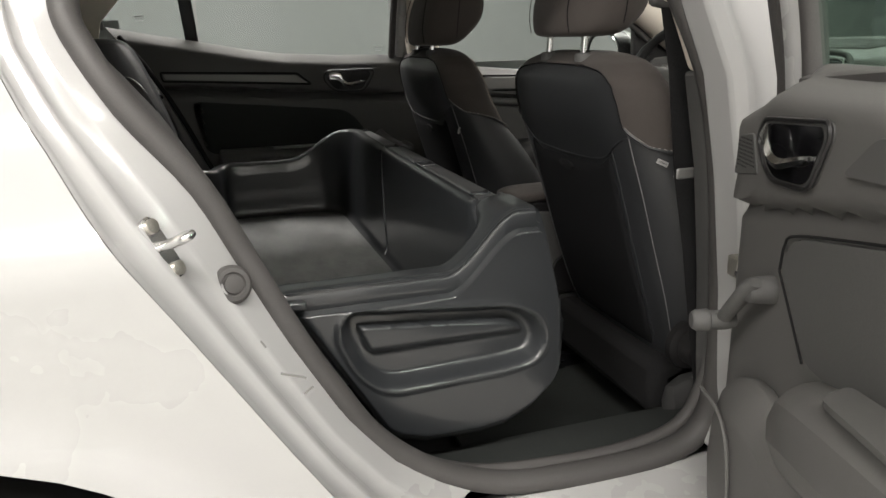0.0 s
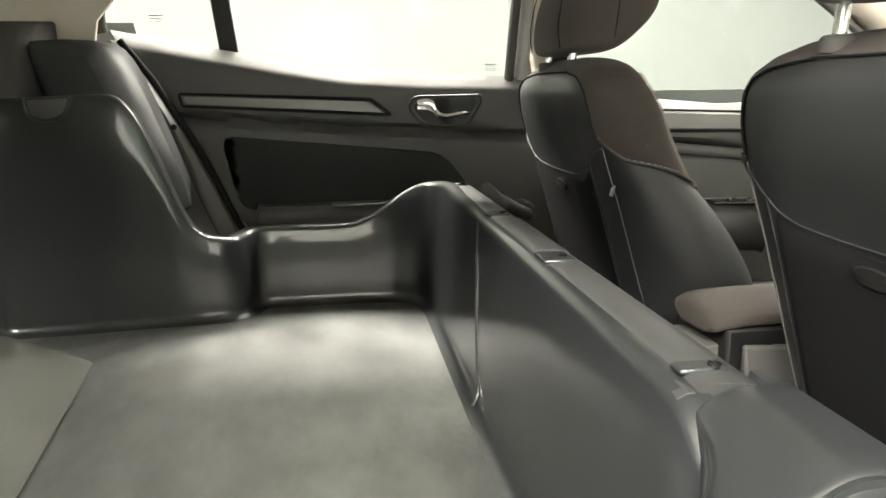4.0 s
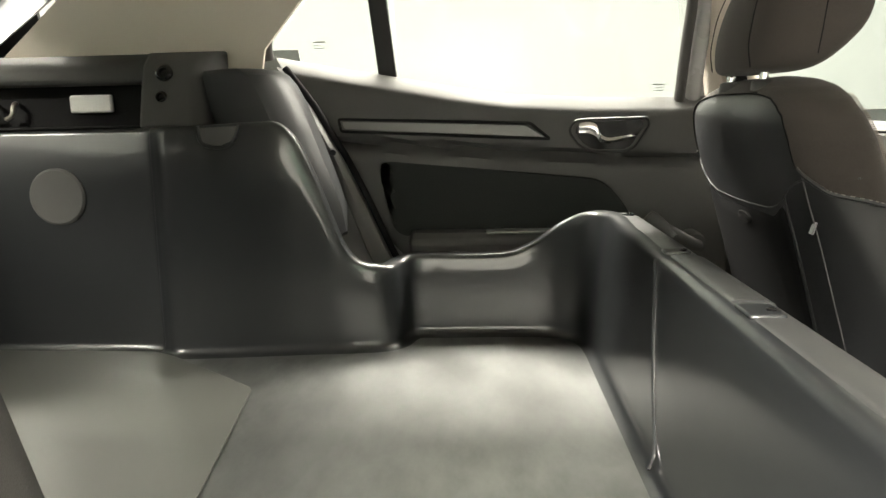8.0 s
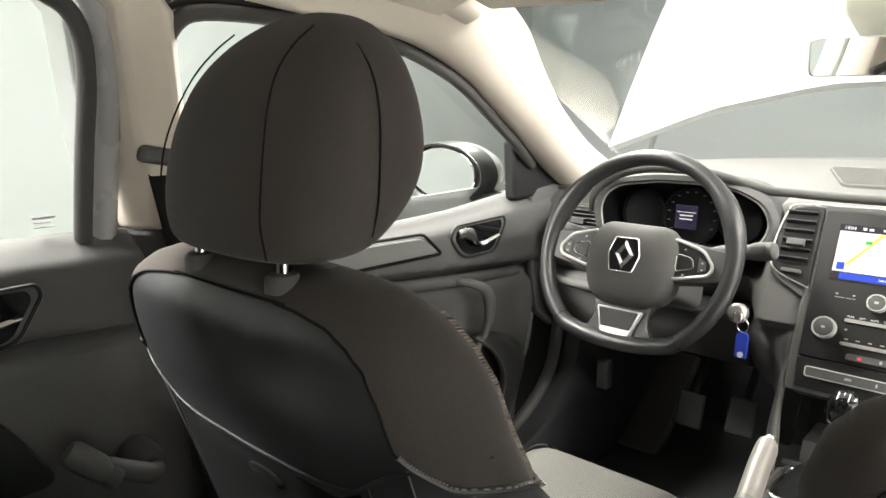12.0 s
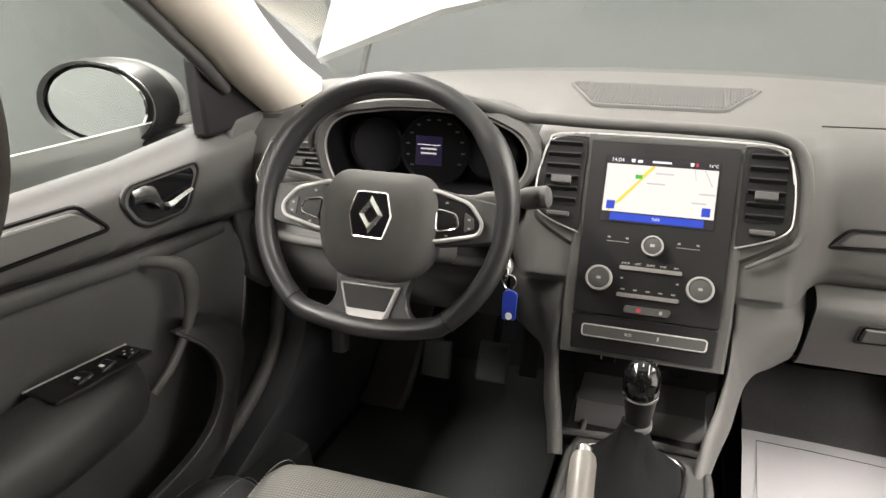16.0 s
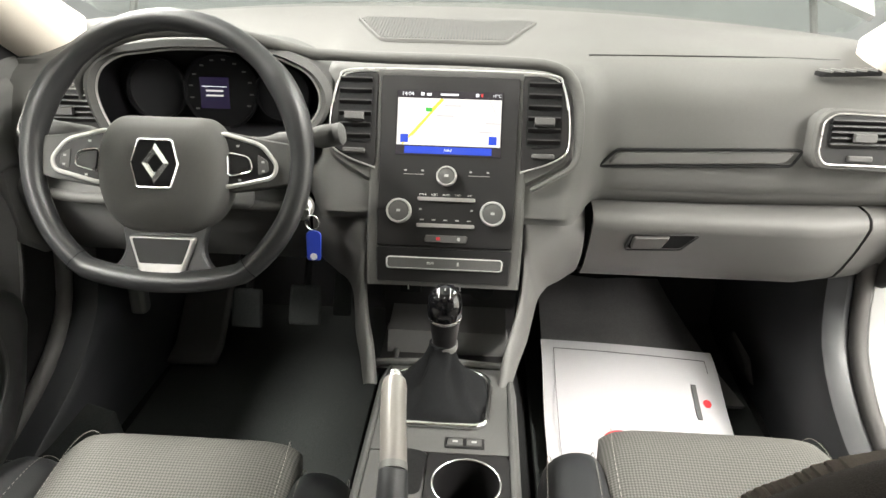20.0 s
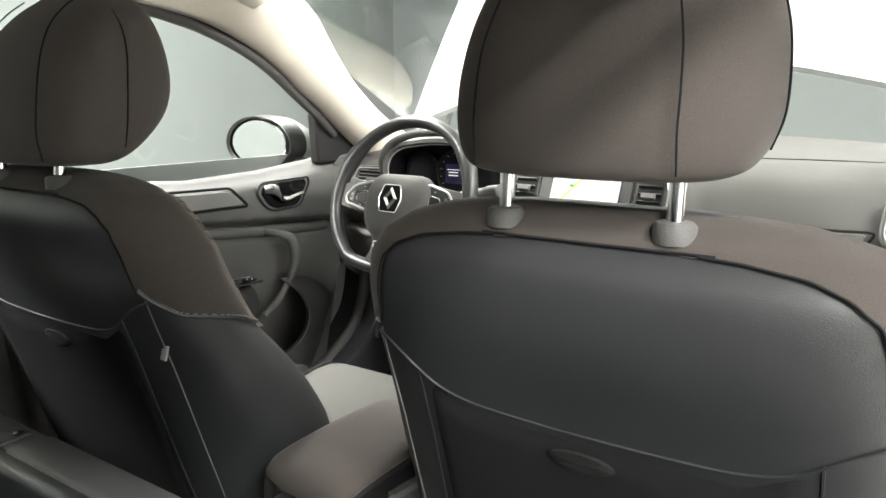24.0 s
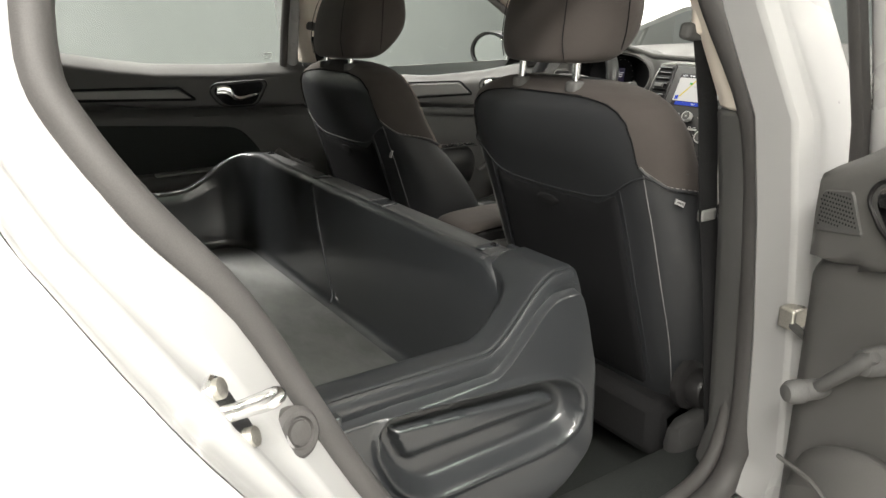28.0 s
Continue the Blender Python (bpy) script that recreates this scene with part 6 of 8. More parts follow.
        part("side_shield", loft([[(x + dx, cy + o * 0.205, z), (x + dx, cy + o * 0.252, z - 0.005), (x + dx, cy + o * 0.258, z - 0.05), (x + dx, cy + o * 0.248, z - 0.11), (x + dx, cy + o * 0.20, z - 0.12)] for x, z in ((0.93, 0.46), (1.0, 0.47), (1.2, 0.465), (1.38, 0.44), (1.42, 0.40))]), M_lower, st, "black seat side shield", sub=1)
        part("rail", block((1.18 + dx, cy + o * 0.19, 0.315), (0.52, 0.045, 0.04)), M_gloss, st, "dark seat rail", bev=0.005)
        part("rail_foot", block((0.915 + dx, cy + o * 0.19, 0.305), (0.06, 0.06, 0.035)), M_gloss, st, "dark rail end", bev=0.008)
        part("recliner_cover", turned([(0.048, 0), (0.046, 0.012), (0.036, 0.018), (0.012, 0.020)], pose(0.985 + dx, cy + o * 0.222, 0.515, -o * 90), 24), M_black, st, "black recliner cover")
    part("recliner_knob", turned([(0.034, 0), (0.034, 0.024), (0.030, 0.030), (0.010, 0.031)], pose(0.985 + dx, cy + s * 0.238, 0.515, -s * 90), 24), M_black, st, "black recliner knob")
    part("seat_pan", block((1.18 + dx, cy, 0.415), (0.50, 0.40, 0.11)), M_deep, st, "dark seat pan", bev=0.02)
    part("rear_skirt", loft([[(0.955 + dx, cy + y, 0.46 - k), (0.985 + dx, cy + y, 0.36), (1.02 + dx, cy + y, 0.36), (1.02 + dx, cy + y, 0.46)] for y, k in ((-0.20, 0.02), (0, 0), (0.20, 0.02))]), M_deep, st, "black skirt under the backrest", bev=0.006)
    return st


seat(-0.368, -1, 0.0, 0.0, 0.0, "black leatherette and charcoal cloth front passenger seat")
seat(0.328, 1, -0.066, 0.018, 1.0, "black leatherette and charcoal cloth driver's seat, set further back")

# ---- dashboard ----
dash = thing("dashboard", "dark grey soft-touch dashboard with chrome-edged vents", "dashboard", (1.9, 0, 0.6))


def face_x(z):
    return table([(0.795, 1.772), (0.803, 1.752), (0.815, 1.741), (0.83, 1.736), (0.86, 1.735), (0.90, 1.742), (0.935, 1.754), (0.955, 1.766), (0.968, 1.782), (0.977, 1.80)], z)


def near_stack(y, z, x):
    """The dash face swells towards the centre stack's frame."""
    return lerp(min(x, 1.679 + 0.4628 * (z - 0.846)), x, smooth(0.172, 0.228, abs(y - 0.006)))


rows = []
for i in range(113):
    y = -0.70 + 1.40 * i / 112
    bend = 0.05 * (abs(y) / 0.7) ** 3
    dip = 0.02 * smooth(0.50, 0.70, abs(y))
    back = smooth(0.185, 0.215, y) * smooth(0.545, 0.515, y)
    e = (y / 0.7) ** 2
    row = [(2.26 - 0.16 * e, y, 1.026 - 0.03 * e), (2.12 - 0.10 * e, y, 1.030 - 0.03 * e), (2.0 - 0.03 * e, y, 1.020 - 0.025 * e), (1.90, y, 1.003 - 0.02 * e), (1.85 + 0.03 * back, y, 0.992 - dip), (1.822 + 0.04 * back, y, 0.985 - dip)]
    for z in (0.977, 0.968, 0.955, 0.935, 0.915, 0.89, 0.86, 0.845, 0.83, 0.815, 0.803, 0.795):
        x = near_stack(y, z, face_x(z))
        row.append((x + bend * 0.5 + back * smooth(0.85, 0.865, z) * (1.85 - x), y, z - dip * smooth(0.85, 0.95, z)))
    row.append((1.80 + bend * 0.5, y, 0.789))
    rows.append(row)
part("upper_dash", slab(rows, (0.006, 0, -0.012)), M_soft, dash, "dark grey soft upper dash", 60)
part("top_seam", tube(spline([(1.90, -0.60, 0.988), (1.88, -0.52, 0.992), (1.862, -0.40, 0.994), (1.85, -0.20, 0.9925)], 6), 0.0012, 5), M_black, dash, "thin seam along the top")
GT = Matrix(((0, 1, 0, 1.945), (-1, 0, 0, 0.028), (0, 0.16, 1, 1.0085), (0, 0, 0, 1)))
tg = part("top_grille", plate(rounded([(-0.158, 0.060), (-0.100, -0.064), (0.100, -0.064), (0.158, 0.060)], 0.016), GT, 0.006, 0.001), M_soft, dash, "fine grey grille on the dash top")
bm = bmesh.new()
for k in range(58):
    u = -0.144 + 0.288 * k / 57
    v0 = -0.058 if abs(u) < 0.098 else -0.058 + (abs(u) - 0.098) * 2.1
    bmesh.ops.create_cube(bm, size=1, matrix=GT @ pose(u, (v0 + 0.054) / 2, 0.0068) @ Matrix.Diagonal((0.0022, 0.054 - v0, 0.0014, 1)))
part("ribbing", bm, M_trim, tg, "fine ribs of the grille")
TS = Matrix(((0, 0.0, -1.0, 1.737), (-1, 0, 0, 0), (0, 1.0, 0.0, 0.860), (0, 0, 0, 1)))
part("trim_strip", plate(rounded([(0.226, -0.004), (0.243, 0.013), (0.486, 0.021), (0.490, 0.019), (0.482, 0.006)], 0.006), TS @ pose(0, 0, -0.001), 0.006, 0.003), M_hard, dash, "slender dark trim strip")
part("strip_groove", tube([TS @ Vector((u, v, 0.0022)) for u, v in rounded([(0.214, -0.009), (0.238, 0.0175), (0.492, 0.0255), (0.502, 0.0235), (0.490, 0.001)], 0.006)], 0.0024, 6, True), M_deep, dash, "dark groove round the strip")

PM = Matrix(((0, 0.420, -0.9075, 1.672), (-1, 0, 0, 0.006), (0, 0.9075, 0.420, 0.846), (0, 0, 0, 1))) @ Matrix.Diagonal((0.925, 0.90, 1.0, 1.0))


def vent(name, m, outline, u0, u1, v0, v1, n, parent, line=None):
    """An air vent: flat dark sheet for the shade inside, slats, a slider tab, a wheel and a chrome edge, on the pose m.
    """
    vt = part(name, plate(outline, m, 0.004, 0.002), M_black, parent, "black air vent with a chrome edge")
    part("chrome_edge", tube([m @ Vector((*p, 0.005)) for p in (line or outline)], 0.0013, 6, line is None), M_silver, vt, "thin chrome edge")
    # vent depth painted as a flat black sheet behind the slats
    part("hollow_shade", plate(rounded([(u0, v0), (u1, v0), (u1, v1), (u0, v1)], 0.008), m @ pose(0, 0, 0.0045), 0.001), M_deep, vt)
    for i in range(n):
        v = lerp(v0, v1, (i + 0.5) / n)
        part("slat", loft([[m @ Vector((u, v - 0.0035, 0.006)), m @ Vector((u, v + 0.001, 0.0115)), m @ Vector((u, v + 0.0035, 0.011)), m @ Vector((u, v - 0.0005, 0.006))] for u in (u0 + 0.002, u1 - 0.002)]), M_black, vt, bev=0)
    uc = (u0 + u1) / 2
    vc = lerp(v0, v1, 0.36)
    part("slider", loft([[m @ Vector((u, vc - 0.007, 0.010)), m @ Vector((u, vc - 0.005, 0.018)), m @ Vector((u, vc + 0.006, 0.018)), m @ Vector((u, vc + 0.007, 0.010))] for u in (uc - 0.015, uc + 0.015)]), M_trim, vt, "grey slider tab", bev=0.001)
    part("wheel", block((0, 0, 0), (0.034, 0.008, 0.008), None), M_trim, vt, bev=0.002).data.transform(m @ pose(uc, v0 - 0.014, 0.006))
    return vt


# centre stack
stack = part("centre_fascia", loft([[PM @ Vector((u, v, w)) for u, v, w in ((-0.119 - k, vv, 0.0), (-0.115 - k, vv, 0.004), (0.115 + k, vv, 0.004), (0.119 + k, vv, 0.0), (0.119 + k, vv, -0.09), (-0.119 - k, vv, -0.09))] for vv, k in ((0.158, 0.004), (0.0, 0.0), (-0.10, 0.0), (-0.172, -0.004))]), M_soft, dash, "dark grey frame of the centre stack")
blk = part("control_panel", plate(rounded([(-0.103, -0.111), (0.103, -0.111), (0.106, 0.157), (-0.106, 0.157)], 0.006), PM @ pose(0, 0, 0.0035), 0.005, 0.002), M_black, stack, "black control panel")
low = part("lower_strip", plate(rounded([(-0.100, -0.166), (0.100, -0.166), (0.103, -0.1125), (-0.103, -0.1125)], 0.004), PM @ pose(0, 0, 0.0035), 0.004, 0.002), M_black, stack, "black lower strip")
out = [(-0.110, 0.010), (-0.150, 0.024), (-0.176, 0.040), (-0.182, 0.060), (-0.180, 0.110), (-0.170, 0.146), (-0.148, 0.160), (-0.110, 0.162), (-0.110, 0.10)]
vent("vent", PM @ pose(0, 0, 0.003), rounded(out, 0.010, 4), -0.170, -0.117, 0.050, 0.156, 6, stack, [(p.x, p.y) for p in spline([(*p, 0) for p in out[:8]], 4)])
vent("vent", PM @ pose(0, 0, 0.003), rounded([(-u, v) for u, v in out][::-1], 0.010, 4), 0.117, 0.170, 0.050, 0.156, 6, stack, [(-p.x, p.y) for p in spline([(*p, 0) for p in out[:8]], 4)])
sur = part("vent_surround", plate(rounded([(-0.118, -0.012), (-0.160, 0.012), (-0.184, 0.030), (-0.188, 0.065), (-0.186, 0.125), (-0.174, 0.156), (-0.150, 0.170), (0.150, 0.170), (0.174, 0.156), (0.186, 0.125), (0.188, 0.065), (0.184, 0.030), (0.160, 0.012), (0.118, -0.012)], 0.012, 4), PM @ pose(0, 0, -0.05), 0.0505, 0.006), M_soft, stack, "dark surround of the middle vents")
part("top_chrome", tube(spline([PM @ Vector((u, v, 0.009)) for u, v in ((-0.179, 0.11), (-0.170, 0.147), (-0.148, 0.163), (0, 0.166), (0.148, 0.163), (0.170, 0.147), (0.179, 0.11))], 6), 0.0016, 6), M_bright, stack, "thin chrome edge over the stack")
scr = part("screen", plate([(-0.080, 0.032), (0.080, 0.032), (0.080, 0.133), (-0.080, 0.133)], PM @ pose(0, 0, 0.0085), 0.0012), M_scrblack, blk, "lit navigation screen with a pale map")


def flat(u0, u1, v0, v1, w, material, name, parent):
    return part(name, plate([(u0, v0), (u1, v0), (u1, v1), (u0, v1)], PM @ pose(0, 0, w), 0.0003), material, parent)


flat(-0.0785, 0.0785, 0.0475, 0.121, 0.0099, M_screen, "map_field", scr)
def road(a, b, w, material=M_scryel):
    a, b = Vector(a), Vector(b)
    d = (b - a).normalized()
    nn = Vector((-d.y, d.x)) * w
    return part("map_road", plate([a + nn, b + nn, b - nn, a - nn][::-1], PM @ pose(0, 0, 0.0103), 0.0002), material, scr)
road((-0.070, 0.0485), (-0.010, 0.120), 0.0016)
road((-0.056, 0.062), (-0.020, 0.108), 0.0014)
road((-0.030, 0.100), (-0.012, 0.1205), 0.0012)
road((0.046, 0.120), (0.049, 0.104), 0.0006, M_scrgrey)
road((0.060, 0.120), (0.072, 0.096), 0.0008, M_scrgrey)
flat(-0.036, -0.026, 0.100, 0.106, 0.0106, M_scrgreen, "map_sign", scr)
for u, v, w in ((0.005, 0.110, 0.026), (-0.006, 0.094, 0.026), (0.066, 0.084, 0.022), (0.056, 0.070, 0.020)):
    flat(u - w / 2, u + w / 2, v - 0.0012, v + 0.0012, 0.0103, M_scrgrey, "map_name", scr)
flat(-0.066, 0.066, 0.0345, 0.0455, 0.0099, M_scrblue, "menu_bar", scr)
flat(-0.073, -0.061, 0.051, 0.064, 0.0104, M_scrblue, "map_button", scr)
flat(0.061, 0.073, 0.051, 0.064, 0.0104, M_scrblue, "map_button", scr)
words("14:04", 0.0085, PM @ pose(-0.064, 0.1272, 0.0101), M_scrwhite, scr)
words("16°C", 0.0065, PM @ pose(0.071, 0.1272, 0.0101), M_scrwhite, scr)
words("NAV", 0.006, PM @ pose(0.0, 0.040, 0.0104), M_scrwhite, scr)
flat(-0.014, 0.013, 0.1258, 0.1288, 0.0100, M_scrwhite, "status_text", scr)
flat(-0.044, -0.039, 0.125, 0.130, 0.0100, M_scrwhite, "status_icon", scr)
flat(-0.035, -0.028, 0.125, 0.129, 0.0100, M_scrwhite, "status_icon", scr)
flat(0.039, 0.044, 0.125, 0.130, 0.0100, M_scrwhite, "status_icon", scr)
flat(0.047, 0.050, 0.125, 0.130, 0.0100, M_scrred, "status_icon", scr)
for u, v, r in ((0.0, 0.0, 0.0150), (-0.070, -0.056, 0.0185), (0.0715, -0.056, 0.0185)):
    kb = part("knob", turned([(r * 0.98, 0), (r * 0.94, 0.010), (r * 0.70, 0.012), (0.001, 0.0115)], PM @ pose(u, v, 0.008), 32), M_trim, blk, "round black control knob")
    part("ring", turned([(r * 1.04, 0.0), (r * 1.04, 0.008), (r * 0.98, 0.0125), (r * 0.86, 0.0125), (r * 0.84, 0.010), (r * 0.84, 0.0)], PM @ pose(u, v, 0.008), 36, False), M_bright, kb, "bright metal ring")
    flat(u - 0.003, u + 0.003, v - 0.002, v + 0.002, 0.0200, M_icon, "icon", kb)
for u0, u1, v in ((-0.043, 0.045, -0.036), (-0.043, 0.045, -0.077)):
    kb = part("button_bar", plate(rounded([(u0, v - 0.003), (u1, v - 0.003), (u1, v + 0.003), (u0, v + 0.003)], 0.0025), PM @ pose(0, 0, 0.008), 0.004, 0.0015), M_silver, blk, "slim silver button bar")
for i, tx in enumerate(("ZONE", "SOFT", "AUTO", "FAST", "A/C")):
    words(tx, 0.0042, PM @ pose(-0.035 + 0.0178 * i, -0.0292, 0.0087), M_label, blk)
    flat(-0.038 + 0.0178 * i, -0.032 + 0.0178 * i, -0.0694, -0.0674, 0.0086, M_icon, "button_icon", blk)
for u, v in ((-0.063, 0.008), (-0.037, 0.008), (0.036, 0.008), (0.062, 0.008), (-0.038, -0.052), (0.040, -0.052)):
    flat(u - 0.002, u + 0.002, v - 0.0013, v + 0.0013, 0.0086, M_icon, "button_icon", blk)
for u in (-0.050, 0.049):
    flat(u - 0.016, u + 0.016, 0.0016, 0.0024, 0.0086, M_silver, "button_line", blk)
hz = part("hazard_button", plate(rounded([(-0.031, -0.103), (0.034, -0.103), (0.036, -0.092), (-0.029, -0.092)], 0.004), PM @ pose(0, 0, 0.008), 0.004, 0.0015), M_trim, blk, "slim hazard light button")
flat(-0.012, -0.006, -0.100, -0.095, 0.0121, M_red, "icon", hz)
flat(0.020, 0.024, -0.100, -0.095, 0.0121, M_icon, "icon", hz)
eo = rounded([(-0.085, -0.1445), (0.088, -0.1445), (0.089, -0.128), (-0.086, -0.128)], 0.005)
eb = part("mode_bar", plate(eo, PM @ pose(0, 0, 0.007), 0.004, 0.0015), M_trim, low, "black switch bar")
part("chrome_edge", tube([PM @ Vector((*p, 0.0100)) for p in eo], 0.0013, 6, True), M_bright, eb)
words("ECO", 0.0050, PM @ pose(-0.019, -0.136, 0.0111), M_label, eb)
flat(0.021, 0.024, -0.139, -0.133, 0.0111, M_icon, "icon", eb)
for s in (-1, 1):
    def leg(pts):
        return spline([(x, 0.006 + s * (y + 0.003), z) for x, y, z in pts], 8)
    inner = leg([(1.770, 0.206, 0.793), (1.722, 0.160, 0.800), (1.672, 0.114, 0.792), (1.655, 0.110, 0.752), (1.628, 0.109, 0.708), (1.590, 0.101, 0.670), (1.545, 0.087, 0.640), (1.497, 0.076, 0.612)])
    outer = leg([(1.826, 0.206, 0.636), (1.780, 0.180, 0.640), (1.735, 0.157, 0.648), (1.690, 0.140, 0.648), (1.645, 0.130, 0.638), (1.600, 0.121, 0.628), (1.552, 0.107, 0.616), (1.503, 0.095, 0.606)])
    rows = []
    n = len(inner) - 1
    for i, (p, q) in enumerate(zip(inner, outer)):
        t = i / n
        h = table([(0, 0.062), (0.25, 0.040), (0.45, 0.020), (0.7, 0.014), (1, 0.012)], t)
        d = Vector((-0.90, s * 0.10 * t, -0.42)).lerp(Vector((-0.75, 0, 0.66)), smooth(0.1, 0.8, t)).normalized()
        row = []
        for j in range(15):
            v = j / 14
            k = v ** lerp(0.55, 1.0, smooth(0.0, 0.5, t))
            row.append(p.lerp(q, v) + d * h * math.sin(math.pi * k) ** lerp(0.7, 0.55, t))
        rows.append(row)
    part("stack_leg", slab(rows, (0.008, 0, -0.004)), M_hard, dash, "smooth grey leg sweeping down to the console", 70)
lip = [(1.725, 0.548, 0.925), (1.712, 0.538, 0.965), (1.705, 0.500, 1.004), (1.702, 0.44, 1.026), (1.702, 0.37, 1.032), (1.704, 0.30, 1.028), (1.716, 0.245, 1.014), (1.732, 0.205, 1.002)]
lip += [tuple(PM @ Vector((u, v, 0.004))) for u, v in ((-0.170, 0.186), (-0.10, 0.184), (0.0, 0.184), (0.10, 0.182), (0.150, 0.178), (0.180, 0.162), (0.194, 0.125), (0.197, 0.07), (0.192, 0.028), (0.165, 0.006), (0.128, -0.016))]
lp_ = spline(lip, 5)
part("hood_lip", tube(lp_, [0.003 + 0.0045 * smooth(0, 8, i) * smooth(len(lp_) - 1, len(lp_) - 25, i) for i in range(len(lp_))], 10, False, 1.3), M_soft, dash, "soft overhanging lip over gauges and screen", 70)
# glovebox and driver's knee panel
GP = ((1.775, 0.789), (1.730, 0.787), (1.716, 0.781), (1.711, 0.770), (1.717, 0.755), (1.737, 0.718), (1.762, 0.680), (1.782, 0.656), (1.800, 0.644), (1.83, 0.638))
gb = part("glovebox", slab([[(x + 0.02 * smooth(-0.56, -0.625, y), y, z) for x, z in GP] for y in (-0.212, -0.25, -0.30, -0.40, -0.50, -0.56, -0.60, -0.622)], (0.008, 0, 0)), M_hard, dash, "grey glovebox lid", 60)
part("glovebox_end", slab([[(x + 0.02 + 0.03 * smooth(-0.625, -0.71, y), y, z) for x, z in GP] for y in (-0.627, -0.66, -0.69, -0.71)], (0.008, 0, 0)), M_hard, dash, "grey end piece of the dash", 60)
lm = Matrix(((0, -0.466, -0.885, 1.7255), (-1, 0, 0, 0), (0, 0.885, -0.466, 0.741), (0, 0, 0, 1)))
# black plate on the lid face paints the shade of the latch opening
part("latch_shade", plate(rounded([(0.272, -0.020), (0.350, -0.016), (0.368, 0.014), (0.274, 0.011)], 0.005), lm @ pose(0, 0, -0.002), 0.004), M_deep, gb, "flat dark plate for the shade round the latch")
part("latch", plate(rounded([(0.274, -0.0175), (0.322, -0.0155), (0.330, 0.012), (0.276, 0.009)], 0.004), lm, 0.006, 0.003), M_hard, gb, "grey latch flap")
part("latch_edge", tube([lm @ Vector((*p, 0.003)) for p in rounded([(0.268, -0.023), (0.351, -0.019), (0.372, 0.017), (0.271, 0.014)], 0.005)], 0.0012, 5, True), M_black, gb)
part("knee_panel", slab([[(x + 0.03 * smooth(0.58, 0.68, y), y, z) for x, z in ((1.79, 0.790), (1.735, 0.788), (1.722, 0.775), (1.735, 0.72), (1.76, 0.67), (1.81, 0.65))] for y in (0.222, 0.35, 0.5, 0.6, 0.66, 0.70)], (0.008, 0, 0)), M_trim, dash, "black knee panel under the wheel", 60)
part("knee_ledge", tube(spline([(1.722, 0.235, 0.772), (1.720, 0.40, 0.772), (1.72, 0.58, 0.775), (1.735, 0.66, 0.78)], 5), 0.009, 8), M_soft, dash, "pale ledge over the knee panel", 60)
for s in (-1, 1):
    part("dash_end", loft([[(x, s * 0.698, z0), (x, s * 0.698, z1), (x, s * 0.714, z1), (x, s * 0.714, z0)] for x, z0, z1 in ((1.722, 0.80, 0.945), (1.745, 0.68, 0.968), (1.80, 0.64, 0.972), (1.95, 0.60, 0.97))]), M_trim, dash, "dark end cap of the dash", bev=0.006)
# side vents
for s in (-1, 1):
    vm = Matrix(((0, 0.22, -0.975, 1.722), (-1, 0, 0, s * 0.604), (0, 0.975, 0.22, 0.892), (0, 0, 0, 1)))
    o = [(-0.089, -0.006), (-0.080, -0.021), (0.040, -0.022), (0.046, -0.010), (0.020, 0.048), (-0.070, 0.050), (-0.086, 0.038)]
    if s > 0:
        o = [(-u, v) for u, v in o][::-1]
    vent("side_vent", vm, rounded(o, 0.007, 4), -0.078 if s < 0 else -0.014, 0.014 if s < 0 else 0.078, 0.002, 0.043, 5, dash)
    part("vent_bezel", plate(rounded([((u + s * -0.02) * 1.12 + s * 0.02, (v - 0.015) * 1.22 + 0.015) for u, v in o], 0.010, 4), vm @ pose(0, 0, -0.03), 0.0315, 0.004), M_soft, dash, "grey bezel of the side vent")
    dmst = part("demister", plate(rounded([(-0.045, -0.010), (0.055, -0.012), (0.062, 0.0), (-0.045, 0.010)], 0.006), Matrix(((-s * 0.25, 0.97, 0, 1.812), (-0.97, -s * 0.25, 0, s * 0.570), (0, 0, 1, 0.980), (0, 0, 0, 1))), 0.006, 0.001), M_deep, dash, "narrow demister slot")
    for k in range(5):
        part("rib", block((0, 0, 0), (0.005, 0.020, 0.004)), M_grey, dmst).data.transform(Matrix(((-s * 0.25, 0.97, 0, 1.812), (-0.97, -s * 0.25, 0, s * 0.570), (0, 0, 1, 0.987), (0, 0, 0, 1))) @ pose(-0.032 + 0.019 * k, 0, 0, 0, 0, 30))
# instrument binnacle
CY = 0.355
bo = rounded([(0.516, 0.948), (0.506, 0.976), (0.478, 0.994), (0.40, 1.005), (0.33, 1.006), (0.252, 0.999), (0.205, 0.978), (0.187, 0.948), (0.196, 0.915), (0.238, 0.886), (0.490, 0.882), (0.508, 0.915)], 0.018, 4)
bin_ = part("binnacle", loft([[(1.90, lerp(CY, y, 0.9), lerp(0.945, z, 0.9) - 0.02) for y, z in bo], [(1.80, lerp(CY, y, 1.09), lerp(0.945, z, 1.14) + 0.006) for y, z in bo], [(1.705 + (z - 0.94) * 0.15, lerp(CY, y, 1.11), lerp(0.945, z, 1.16) + 0.004) for y, z in bo], [(1.699 + (z - 0.94) * 0.15, lerp(CY, y, 1.06), lerp(0.945, z, 1.08)) for y, z in bo], [(1.707 + (z - 0.94) * 0.15, lerp(CY, y, 1.01), lerp(0.945, z, 1.01)) for y, z in bo]], cap=False), M_trim, dash, "dark hooded instrument binnacle", 50)
